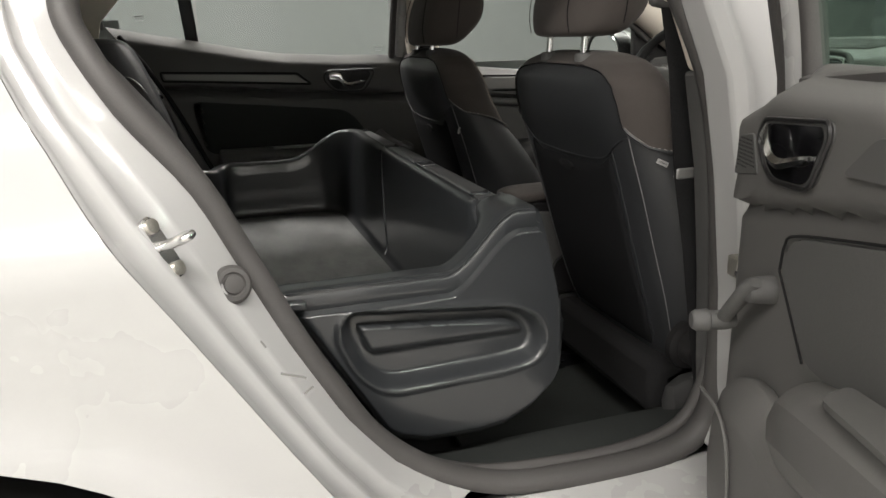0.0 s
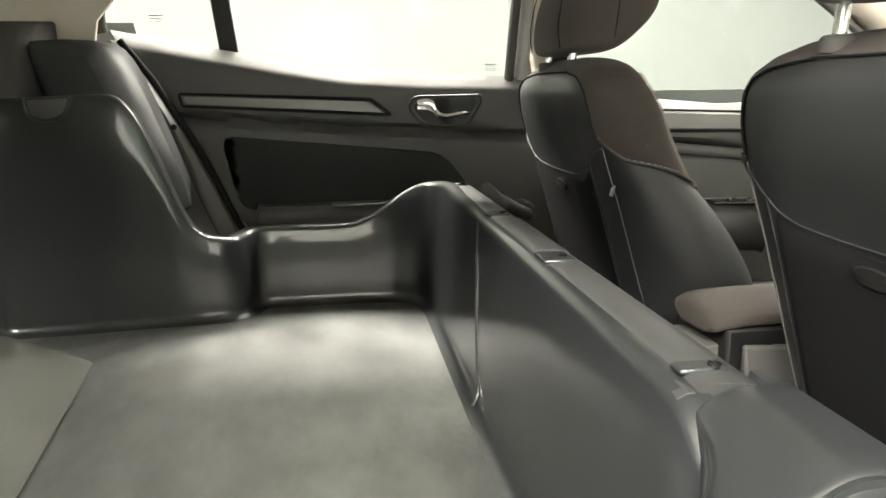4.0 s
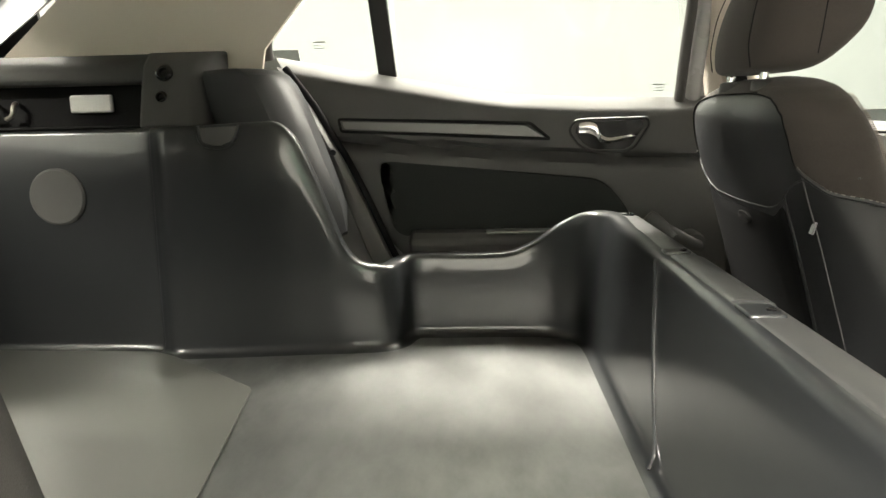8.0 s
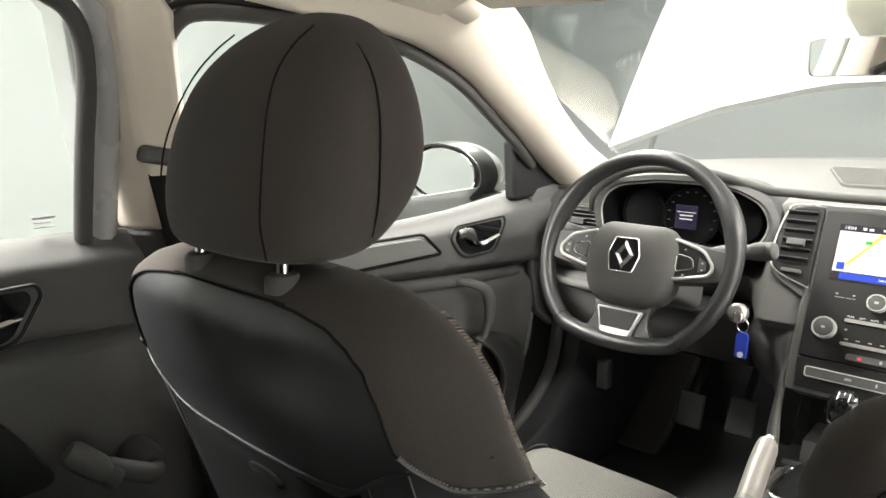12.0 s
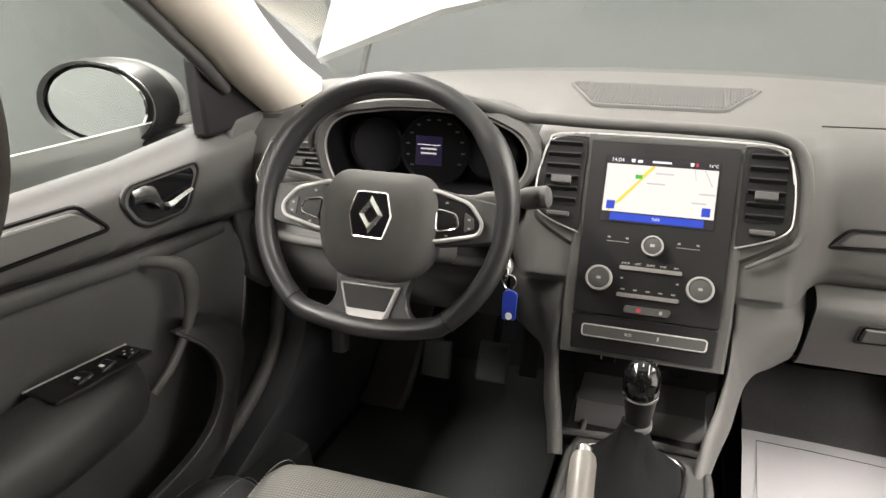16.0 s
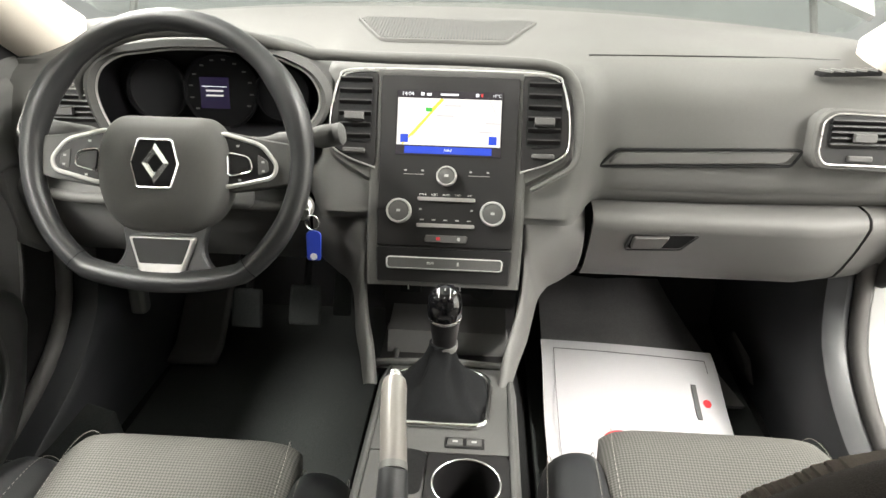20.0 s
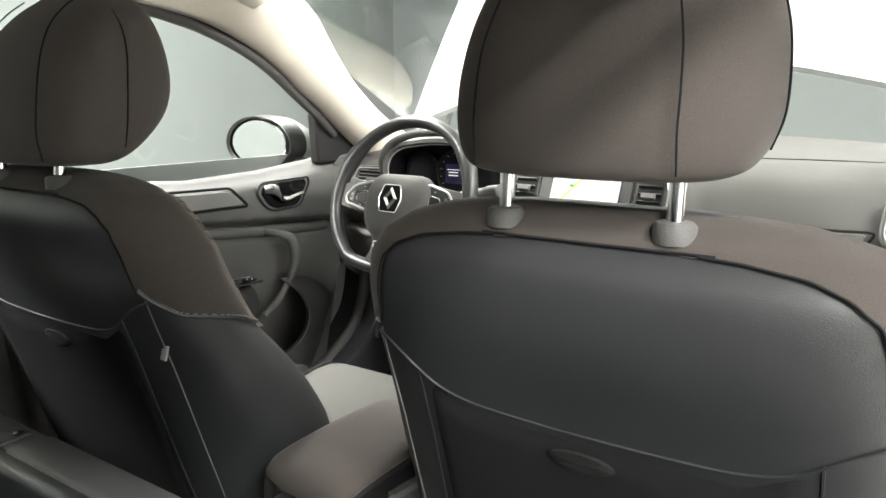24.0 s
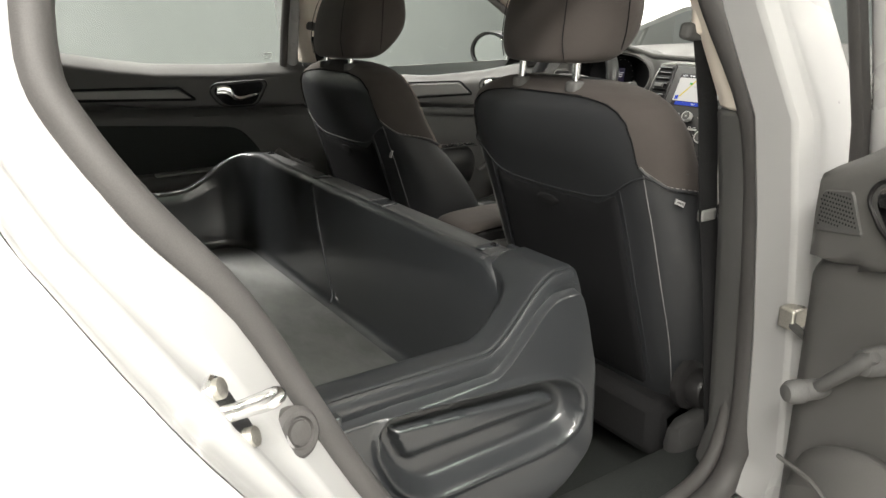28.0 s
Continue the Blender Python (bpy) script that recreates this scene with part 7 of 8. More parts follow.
part("gauge_well", loft([[(1.708 + (z - 0.94) * 0.15, y, z) for y, z in bo], [(1.772, lerp(CY, y, 0.97), lerp(0.945, z, 0.95)) for y, z in bo], [(1.782, CY + 0.01 * (y - CY), 0.945 + 0.01 * (z - 0.945)) for y, z in bo]], cap=False), M_well, bin_, "deep black gauge well", 50)
part("chrome_edge", tube([(1.707 + (z - 0.94) * 0.15, y, z) for y, z in bo], 0.0018, 6, True), M_silver, bin_, "thin chrome edge")
for y, r in ((0.447, 0.046), (0.350, 0.057), (0.256, 0.042)):
    gm = Matrix(((0, 0.1, -0.995, 1.763), (-1, 0, 0, y), (0, 0.995, 0.1, 0.938), (0, 0, 0, 1)))
    g = part("gauge", turned([(r, 0), (r, 0.010), (r * 0.95, 0.012), (r * 0.92, 0.004), (0.001, 0.004)], gm, 36), M_well, bin_, "round black gauge")
    if r > 0.05:
        dsp = part("display", plate([(-0.022, -0.024), (0.022, -0.024), (0.022, 0.022), (-0.022, 0.022)], gm @ pose(-0.010, -0.002, 0.0045), 0.0005), glow("display_dark", (0.05, 0.03, 0.12), 0.10), g, "dim blue display")
        part("text_line", plate([(-0.019, 0.006), (0.019, 0.006), (0.019, 0.0068), (-0.019, 0.0068)], gm @ pose(-0.010, 0, 0.0053), 0.0003), M_scrwhite, dsp)
        for k, v in enumerate((-0.001, -0.008)):
            part("text_line", plate([(-0.013, v), (0.013, v), (0.013, v + 0.0025), (-0.013, v + 0.0025)], gm @ pose(-0.010, 0, 0.0053), 0.0003), M_scrgrey, dsp)
        for k in range(12):
            a = radians(215 - k * 22)
            part("tick", plate([(-0.003, -0.0012), (0.003, -0.0012), (0.003, 0.0012), (-0.003, 0.0012)], gm @ pose(0.046 * math.cos(a), 0.046 * math.sin(a), 0.0045), 0.0004), M_grey, g)
part("indicator", plate([(-0.0015, -0.001), (0.0015, -0.001), (0.0015, 0.001), (-0.0015, 0.001)], Matrix(((0, 0.1, -0.995, 1.755), (-1, 0, 0, 0.405), (0, 0.995, 0.1, 0.922), (0, 0, 0, 1))), 0.0005), M_scrgreen, bin_, "green tell-tale")

# ---- steering wheel ----
SW = Matrix(((0, 0.375, -0.927, 1.540), (-1, 0, 0, 0.343), (0, 0.927, 0.375, 0.900), (0, 0, 0, 1))) @ Matrix.Diagonal((0.914, 0.914, 0.914, 1.0))
SH = SW @ pose(0, -0.026, 0)
wheel = thing("steering_wheel", "black leather steering wheel with silver spoke trims", "steering wheel", (1.552, 0.366, 0.885))
path = []
for i in range(72):
    t = 2 * math.pi * i / 72
    x, y = 0.184 * math.cos(t), 0.184 * math.sin(t)
    if y < -0.150:
        y = -0.150 - (abs(y) - 0.150) * 0.45
    path.append(SW @ Vector((x, y, 0.014)))
rad = [0.0150 + 0.0032 * (smooth(0.16, 0.06, abs(abs(math.cos(2 * math.pi * i / 72)) - 0.87)) if math.sin(2 * math.pi * i / 72) > 0 else 0) for i in range(72)]
part("rim", tube(path, rad, 14, True, 0.92), M_leather, wheel, "black leather rim", 80)
for a in (33, 147, 230, 310):
    t = radians(a)
    c = SW @ Vector((0.184 * math.cos(t), 0.184 * math.sin(t) if a < 180 else -0.158 - (0.184 * abs(math.sin(t)) - 0.158) * 0.45 if 0.184 * abs(math.sin(t)) > 0.158 else 0.184 * math.sin(t), 0.014))
    d = (SW.to_3x3() @ Vector((-math.sin(t), math.cos(t), 0))).normalized()
    part("rim_seam", turned([(0.0163, -0.0006), (0.0169, 0), (0.0163, 0.0006)], Matrix.Translation(c) @ d.to_track_quat("Z", "Y").to_matrix().to_4x4(), 16, False), M_pocket, wheel)
hub = rounded([(-0.090, 0.052), (-0.066, 0.082), (0.066, 0.082), (0.090, 0.052), (0.092, -0.010), (0.076, -0.052), (0.045, -0.074), (-0.045, -0.074), (-0.076, -0.052), (-0.092, -0.010)], 0.030, 6)
hb = part("airbag_cover", loft([[SH @ Vector((p.x * k, p.y * k, h)) for p in hub] for k, h in ((0.93, -0.03), (1.0, 0.004), (0.985, 0.018), (0.92, 0.029), (0.76, 0.038), (0.5, 0.0435), (0.15, 0.0455))]), M_soft, wheel, "dark grey airbag cover", 60)
SP = SH @ pose(0, 0.015, 0)
bdg = part("badge", plate(rounded([(-0.021, 0.030), (0.021, 0.030), (0.030, 0.0), (0.021, -0.030), (-0.021, -0.030), (-0.030, 0.0)], 0.003), SH @ pose(0, 0.0165, 0.0462), 0.003, 0.001), M_well, hb, "dark badge with a plain chrome rhomb")
part("badge_edge", tube([SH @ Vector((p.x, p.y + 0.0165, 0.0490)) for p in rounded([(-0.022, 0.031), (0.022, 0.031), (0.031, 0.0), (0.022, -0.031), (-0.022, -0.031), (-0.031, 0.0)], 0.003)], 0.0014, 6, True), M_chrome, bdg)
rh = [(0.0, 0.026), (0.019, 0.0), (0.0, -0.026), (-0.019, 0.0)]
part("rhomb", loft([[SH @ Vector((x * k, y * k + 0.0165, h)) for x, y in rh] for k, h in ((1.05, 0.0488), (0.74, 0.0545), (0.42, 0.0488))], cap=False), M_chrome, bdg, "plain chrome rhomb", 20)
for s in (-1, 1):
    sp = rounded([(s * 0.066, 0.052), (s * 0.135, 0.040), (s * 0.182, 0.034), (s * 0.184, -0.014), (s * 0.150, -0.022), (s * 0.066, -0.034)][::s], 0.012)
    so = part("spoke", loft([[SP @ Vector((p.x, p.y, h)) for p in sp] for h in (-0.016, 0.010, 0.016)]), M_trim, wheel, "black spoke with switches", bev=0.002)
    tr = rounded([(s * 0.074, 0.047), (s * 0.132, 0.032), (s * 0.153, 0.006), (s * 0.148, -0.010), (s * 0.082, -0.026)][::s], 0.011)
    part("silver_trim", tube([SP @ Vector((p.x, p.y, 0.0205)) for p in tr], 0.0028, 8, True), M_bright, so, "satin silver trim")
    part("switch_pad", plate([Vector(p) for p in tr], SP @ pose(0, 0, 0.0165), 0.004), M_black, so, "black switch pad")
    part("rocker", plate(rounded([(s * 0.088, 0.018), (s * 0.114, 0.014), (s * 0.118, -0.002), (s * 0.090, -0.008)][::s], 0.006), SP @ pose(0, 0, 0.0205), 0.003, 0.001), M_black, so)
    part("rocker_edge", tube([SP @ Vector((p.x, p.y, 0.0232)) for p in rounded([(s * 0.086, 0.021), (s * 0.116, 0.016), (s * 0.121, -0.003), (s * 0.088, -0.011)][::s], 0.008)], 0.0010, 5, True), M_chrome, so)
    part("rocker_key", plate(rounded([(s * 0.126, 0.020), (s * 0.140, 0.012), (s * 0.142, -0.002), (s * 0.128, -0.008)][::s], 0.003), SP @ pose(0, 0, 0.0205), 0.002, 0.001), M_trim, so)
    for u, v in ((0.100, 0.030), (0.104, -0.015), (0.134, 0.010), (0.135, -0.002)):
        part("icon", plate([(-0.002, -0.0014), (0.002, -0.0014), (0.002, 0.0014), (-0.002, 0.0014)], SP @ pose(s * u, v, 0.0228), 0.0003), M_icon, so)
part("lower_spoke", plate(rounded([(-0.062, -0.080), (0.062, -0.080), (0.053, -0.120), (0.060, -0.140), (0.088, -0.158), (0.060, -0.164), (-0.060, -0.164), (-0.088, -0.158), (-0.060, -0.140), (-0.053, -0.120)], 0.012), SW @ pose(0, 0, -0.002), 0.014, 0.003), M_leather, wheel, "black leather lower spoke")
lo = [(-0.046, -0.104), (0.046, -0.104), (0.030, -0.152), (0.022, -0.157), (-0.022, -0.157), (-0.030, -0.152)]
lt = part("lower_trim", plate(rounded(lo, 0.005), SW @ pose(0, 0, 0.012), 0.010, 0.003), M_silver, wheel, "satin silver lower spoke trim")
part("gloss_inset", plate(rounded([(-0.040, -0.1075), (0.040, -0.1075), (0.029, -0.141), (-0.029, -0.141)], 0.003), SW @ pose(0, 0, 0.0215), 0.002, 0.001), M_black, lt, "gloss black inset")
col = part("column_shroud", loft([[SW @ Vector((x * k, y * k - 0.01, h)) for x, y in rounded([(-0.055, 0.04), (0.055, 0.04), (0.06, -0.05), (-0.06, -0.05)], 0.02)] for k, h in ((0.9, -0.03), (1.0, -0.05), (1.05, -0.18))]), M_trim, wheel, "black steering column shroud", 50)
for s, zz in ((-1, 0.0), (1, 0.0)):
    stalk = spline([SW @ Vector((s * 0.04, 0.025, -0.045)), SW @ Vector((s * 0.12, 0.032, -0.045)), SW @ Vector((s * 0.185, 0.040, -0.040)), SW @ Vector((s * 0.222, 0.046, -0.036))], 4)
    sk = part("stalk", tube(stalk, [0.008] * 5 + [0.012] * 4 + [0.015] * 3 + [0.013], 12, False, 0.75), M_trim, col, "black control stalk", 60)
    part("stalk_tip", turned([(0.0145, -0.004), (0.0145, 0.003), (0.012, 0.006), (0.004, 0.008)], Matrix.Translation(stalk[-1]) @ (stalk[-1] - stalk[-2]).to_track_quat("Z", "Y").to_matrix().to_4x4(), 14), M_trim, sk)
key = thing("ignition_key", "key in the ignition lock with a blue plastic tag", "key", (1.64, 0.235, 0.78))
part("lock", turned([(0.020, 0), (0.020, 0.014), (0.015, 0.018), (0.004, 0.018)], Matrix.Translation((1.645, 0.252, 0.790)) @ pose(0, 0, 0, 0, -80, 0), 20), M_silver, key, "silver lock barrel")
part("key_head", loft([[(1.628 + a, 0.240 + b, 0.792 + c) for a, b, c in ((-0.022, -0.010, 0.010), (-0.022, 0.010, 0.010), (-0.026, 0.010, -0.012), (-0.026, -0.010, -0.012))], [(1.640, 0.245, 0.796), (1.640, 0.252, 0.796), (1.640, 0.252, 0.788), (1.640, 0.245, 0.788)]]), M_chrome, key, "bright key head", bev=0.003)
part("ring", tube([(1.604, 0.228 + 0.011 * math.cos(t), 0.778 + 0.013 * math.sin(t)) for t in [2 * math.pi * i / 20 for i in range(20)]], 0.0012, 6, True), M_chrome, key)
part("tag", plate(rounded([(-0.0115, -0.024), (0.0115, -0.024), (0.0125, 0.022), (0.006, 0.027), (-0.006, 0.027), (-0.0125, 0.022)], 0.004), Matrix(((0, 0.12, -0.993, 1.600), (-1, 0, 0, 0.226), (0, 0.993, 0.12, 0.738), (0, 0, 0, 1))), 0.004, 0.001), M_blue, key, "blue plastic tag")
part("tag_hole", turned([(0.006, 0), (0.006, 0.001)], Matrix(((0, 0.12, -0.993, 1.600), (-1, 0, 0, 0.226), (0, 0.993, 0.12, 0.738), (0, 0, 0, 1))) @ pose(0, -0.017, 0.004), 14), M_label, key)
key.scale = (0.86, 0.86, 0.86)
key.location = (1.664, 0.199, 0.786)

# ---- centre console ----
con = thing("centre_console", "black centre console with gear lever, handbrake and cup holders", "console", (1.3, 0, 0.30))


def top_z(x):
    return table([(0.88, 0.655), (1.10, 0.640), (1.20, 0.632), (1.30, 0.626), (1.40, 0.622), (1.52, 0.618), (1.56, 0.600), (1.62, 0.568)], x)


for a, b in ((0.072, 1), (0.088, -1)):
    part("console_side", loft([[(x, b * a, top_z(x) + 0.004), (x, b * (a + 0.008), top_z(x) + 0.002), (x, b * (a + 0.013), top_z(x) - 0.02), (x, b * (a + 0.024), 0.40), (x, b * (a + 0.022), 0.30), (x, b * (a - 0.01), 0.30)] for x in (0.90, 1.05, 1.2, 1.35, 1.5, 1.60, 1.75)]), M_trim, con, "black console side", bev=0.004)



def hole_plate(x0, x1, y0, y1, z0, z1, cx, cy, r, prof):
    """A rectangle of the console's top, cut by a round cup; prof: (radius, drop) down the cup."""
    n = 48
    rings = []
    sq, ci = [], []
    for i in range(n):
        t = 2 * math.pi * (i + 0.5) / n
        c, q = math.cos(t), math.sin(t)
        k = min((x1 - cx) / c if c > 1e-6 else (x0 - cx) / c if c < -1e-6 else 9, (y1 - cy) / q if q > 1e-6 else (y0 - cy) / q if q < -1e-6 else 9)
        x, y = cx + c * k, cy + q * k
        sq.append((x, y, lerp(z0, z1, (x - x0) / (x1 - x0))))
    zc = lerp(z0, z1, (cx - x0) / (x1 - x0))
    rings = [[(x, y, z - 0.01) for x, y, z in sq], sq, [(cx + r * math.cos(2 * math.pi * (i + 0.5) / n), cy + r * math.sin(2 * math.pi * (i + 0.5) / n), zc) for i in range(n)]]
    for rr, dz in prof:
        rings.append([(cx + rr * math.cos(2 * math.pi * (i + 0.5) / n), cy + rr * math.sin(2 * math.pi * (i + 0.5) / n), zc - dz) for i in range(n)])
    bm = loft(rings, cap=False)
    bm.faces.new(bm.verts[:][-n:])
    return bm


for x0, x1, cx in ((1.252, 1.352, 1.303), (1.145, 1.250, 1.200)):
    part("cup_holder", hole_plate(x0, x1, -0.0875, 0.0045, top_z(x0), top_z(x1), cx, -0.040, 0.0362, [(0.0352, 0.004), (0.0345, 0.02), (0.034, 0.065), (0.005, 0.066)]), M_black, con, "deep black cup holder", 50)
    part("cup_ring", tube([(cx + 0.0372 * math.cos(t), -0.040 + 0.0372 * math.sin(t), top_z(cx) + 0.001) for t in [2 * math.pi * i / 48 for i in range(48)]], 0.0016, 8, True), M_chrome, con, "chrome cup ring", 80)
part("top_plate", slab([[(x, y, top_z(x)) for y in (-0.0875, -0.04, 0.0, 0.0715)] for x in (1.354, 1.40, 1.46, 1.52, 1.545, 1.575)], (0, 0, -0.008)), M_trim, con, "black console top")
part("top_plate", slab([[(x, y, top_z(x)) for y in (-0.0875, 0.0, 0.0715)] for x in (0.95, 1.05, 1.143)], (0, 0, -0.008)), M_trim, con, "black console top")
part("brake_plate", slab([[(x, y, top_z(x) + 0.001) for y in (0.006, 0.04, 0.0715)] for x in (1.145, 1.25, 1.352)], (0, 0, -0.008)), M_trim, con, "black plate under the handbrake", bev=0.002)
part("brake_slot", block((1.220, 0.031, top_z(1.220) + 0.002), (0.10, 0.040, 0.003), pose(0, 0, 0, 0, 3, 0)), M_deep, con, "dark handbrake slot", bev=0.001)
# dish shading painted with a thin black plate on the console top
part("dish_shade", plate(rounded([(-0.040, -0.022), (0.034, -0.026), (0.040, 0.0), (0.034, 0.022), (-0.040, 0.022)], 0.012), pose(1.318, 0.030, top_z(1.318) - 0.0015, 0, 2, 0), 0.004, 0.002), M_deep, con, "dark plate for the shade of the dish beside the handbrake")
sb = part("switch_block", block((1.372, -0.036, 0.6220), (0.020, 0.046, 0.006), pose(0, 0, 0, 0, 3, 0)), M_black, con, "small black switch block", bev=0.002)
for dy in (-0.011, 0.011):
    part("button", block((1.372, -0.036 + dy, 0.6250), (0.013, 0.018, 0.002), pose(0, 0, 0, 0, 3, 0)), M_trim, sb, bev=0.001)
    part("icon", block((1.372, -0.036 + dy, 0.6262), (0.003, 0.006, 0.0006), pose(0, 0, 0, 0, 3, 0)), M_icon, sb)
# storage bay under the stack
part("bay_back", slab([[(1.73, y, z) for y in (-0.105, 0, 0.105)] for z in (0.53, 0.62, 0.70)], (0.01, 0, 0)), M_black, con, "black back of the storage bay")
part("bay_floor", slab([[(x, y, z) for y in (-0.10, 0, 0.10)] for x, z in ((1.570, 0.590), (1.61, 0.570), (1.735, 0.572))], (0, 0, -0.01)), M_black, con, "black floor of the storage bay")
part("bay_lip", tube([(1.585, -0.098, 0.590), (1.592, 0.0, 0.592), (1.585, 0.098, 0.590)], 0.006, 8), M_trim, con, "lip of the storage bay")
part("bay_step", slab([[(x, y, z) for y in (-0.09, 0, 0.09)] for x, z in ((1.645, 0.578), (1.655, 0.604), (1.73, 0.609))], (0, 0, -0.01)), M_trim, con, "step in the storage bay")
for y in (0.062, -0.02):
    part("socket", block((1.726, y, 0.645), (0.008, 0.034, 0.024)), M_deep, con, "small socket panel", bev=0.003)
    part("socket_mark", block((1.7212, y + 0.004, 0.646), (0.0006, 0.002, 0.012)), M_label, con)
part("round_socket", turned([(0.019, 0), (0.019, 0.006), (0.014, 0.008), (0.004, 0.008)], pose(1.727, -0.05, 0.645, 0, -90), 20), M_deep, con, "round power socket")
# gear lever
fr = rounded([(1.402, -0.060), (1.500, -0.066), (1.522, -0.050), (1.522, 0.050), (1.500, 0.066), (1.402, 0.060)], 0.018)
gl = part("gear_gate", tube([(x, y, top_z(x) + 0.003) for x, y in fr], 0.0042, 8, True), M_chrome, con, "chrome frame of the gear gaiter", 80)
rings = []
for i in range(15):
    t = i / 14
    z = lerp(0.621, 0.680, t)
    k = lerp(1.0, 0.26, smooth(0.0, 1.0, t) ** 0.55) + 0.06 * math.sin(t * 9) * (1 - t)
    cx = lerp(1.460, 1.500, smooth(0.0, 0.9, t))
    ring = []
    for j in range(40):
        a = 2 * math.pi * j / 40
        f = 1 + 0.20 * math.sin(4 * a + 4 * t) * math.sin(math.pi * min(1, t * 1.3)) + 0.13 * math.sin(7 * a - 6 * t) * math.sin(math.pi * t) + 0.04 * math.sin(11 * a + 9 * t) * (1 - t)
        c, q = math.cos(a), math.sin(a)
        e = lerp(0.55, 1.0, t)
        ring.append((cx + 0.058 * k * f * math.copysign(abs(c) ** e, c), 0.060 * k * f * math.copysign(abs(q) ** e, q), z))
    rings.append(ring)
part("gaiter", loft(rings), M_pocket, con, "folded black leather gaiter", 80)
GM = Matrix.Translation((1.503, -0.004, 0.669)) @ pose(0, 0, 0, 0, -9, 0)
gk = part("gear_lever", turned([(0.013, -0.01), (0.014, 0.0), (0.0165, 0.004), (0.0165, 0.010), (0.0150, 0.013), (0.0175, 0.030), (0.0195, 0.048), (0.0200, 0.052)], GM, 28), M_black, con, "black gear lever grip")
part("knob_ring", turned([(0.0203, 0.0515), (0.0218, 0.053), (0.0215, 0.056), (0.0203, 0.057)], GM, 28, False), M_chrome, gk, "thin chrome ring")
part("knob_cap", turned([(0.0200, 0.052), (0.0220, 0.060), (0.0222, 0.072), (0.0205, 0.085), (0.0150, 0.094), (0.0070, 0.0975), (0.001, 0.098)], GM, 32), M_gloss, gk, "gloss black knob cap")
part("collar", turned([(0.0158, 0.001), (0.0172, 0.003), (0.0172, 0.010), (0.0158, 0.012)], GM, 24, False), M_grey, gk, "grey collar")
for dx2, dy2 in ((-0.0, 0.007), (0.0, 0.0), (0.0, -0.007)):
    part("shift_mark", block((0, 0, 0), (0.014, 0.0008, 0.0004)), M_label, gk).data.transform(GM @ pose(-0.009, dy2, 0.0962, 0, -22, 0))
# handbrake
HB = spline([(1.203, 0.030, 0.636), (1.208, 0.029, 0.660), (1.222, 0.029, 0.683), (1.250, 0.031, 0.701), (1.290, 0.036, 0.720), (1.327, 0.039, 0.735)], 5)
part("handbrake_grip", tube(HB[:14], [0.018, 0.019, 0.0195, 0.020, 0.020, 0.020, 0.0198, 0.0195, 0.019, 0.0185, 0.018, 0.0176, 0.0174, 0.0172], 14, False, 0.82), M_vinyl, con, "black leather handbrake grip", 60)
part("handbrake_sleeve", tube(HB[13:], [0.0168] * (len(HB) - 14) + [0.0150], 14, False, 0.8), M_champ, con, "satin silver handbrake sleeve", 60)
part("sleeve_band", tube(HB[13:15], 0.0176, 14, False, 0.8), M_grey, con, "grey band round the sleeve", 60)
part("handbrake_button", turned([(0.0085, -0.004), (0.0085, 0.009), (0.0075, 0.0115), (0.003, 0.012)], Matrix.Translation(HB[-1]) @ (HB[-1] - HB[-2]).to_track_quat("Z", "Y").to_matrix().to_4x4(), 16), M_chrome, con, "bright handbrake button")
# armrest
part("armrest", loft([[(x, -0.082 * k, z - 0.030), (x, -0.084 * k, z - 0.012), (x, -0.074 * k, z), (x, 0, z + 0.003), (x, 0.040 * k, z), (x, 0.052 * k, z - 0.012), (x, 0.050 * k, z - 0.030)] for x, z, k in ((0.866, 0.682, 0.92), (0.876, 0.697, 1.0), (0.95, 0.700, 1.0), (1.05, 0.698, 1.0), (1.10, 0.692, 0.98), (1.118, 0.67, 0.9))]), M_cloth, con, "charcoal padded armrest lid", 60, sub=1)
part("armrest_box", loft([[(0.885, -0.078, z), (0.885, 0.046, z), (1.11, 0.046, z), (1.11, -0.078, z)] for z in (0.40, 0.52, 0.674)]), M_black, con, "black armrest box", bev=0.006)
part("box_ledge", loft([[(0.862, y, 0.636), (0.866, y, 0.645), (0.89, y, 0.647), (0.89, y, 0.615), (0.870, y, 0.615)] for y in (-0.06, 0.0, 0.034)]), M_soft, con, "grey ledge on the armrest box", bev=0.003)
part("rear_panel", block((0.885, -0.015, 0.50), (0.02, 0.16, 0.20)), M_trim, con, "black rear panel of the console", bev=0.006)

# ---- roof things, mirror ----
mir = thing("rear_view_mirror", "interior mirror with a grey frame on a beige foot", "mirror", (1.52, 0.0, 1.22))
MM = look((1.545, 0.011, 1.212), (0.62, 0.26, 1.14)) @ Matrix.Diagonal((0.83, 0.83, 1, 1))
mo = rounded([(-0.118, -0.030), (0.114, -0.033), (0.121, 0.026), (-0.118, 0.033)], 0.014)
MB = MM @ pose(0, 0, 0, 0, 180, 0)
part("frame", loft([[MB @ Vector((p.x * k, p.y * k, h)) for p in mo] for k, h in ((0.6, -0.03), (0.95, -0.022), (1.0, -0.005), (1.0, 0.002), (0.965, 0.004))]), M_grey, mir, "grey mirror frame", 40)
part("glass", plate([p * 0.945 for p in mo], MB @ pose(0, 0, 0.0042), 0.001), M_mirror, mir, "mirror glass")
part("foot", tube(spline([(1.585, -0.01, 1.222), (1.60, 0, 1.25), (1.585, 0, 1.285)], 4), [0.010] * 5 + [0.016] * 4, 10), M_pillar, mir, "beige mirror foot")
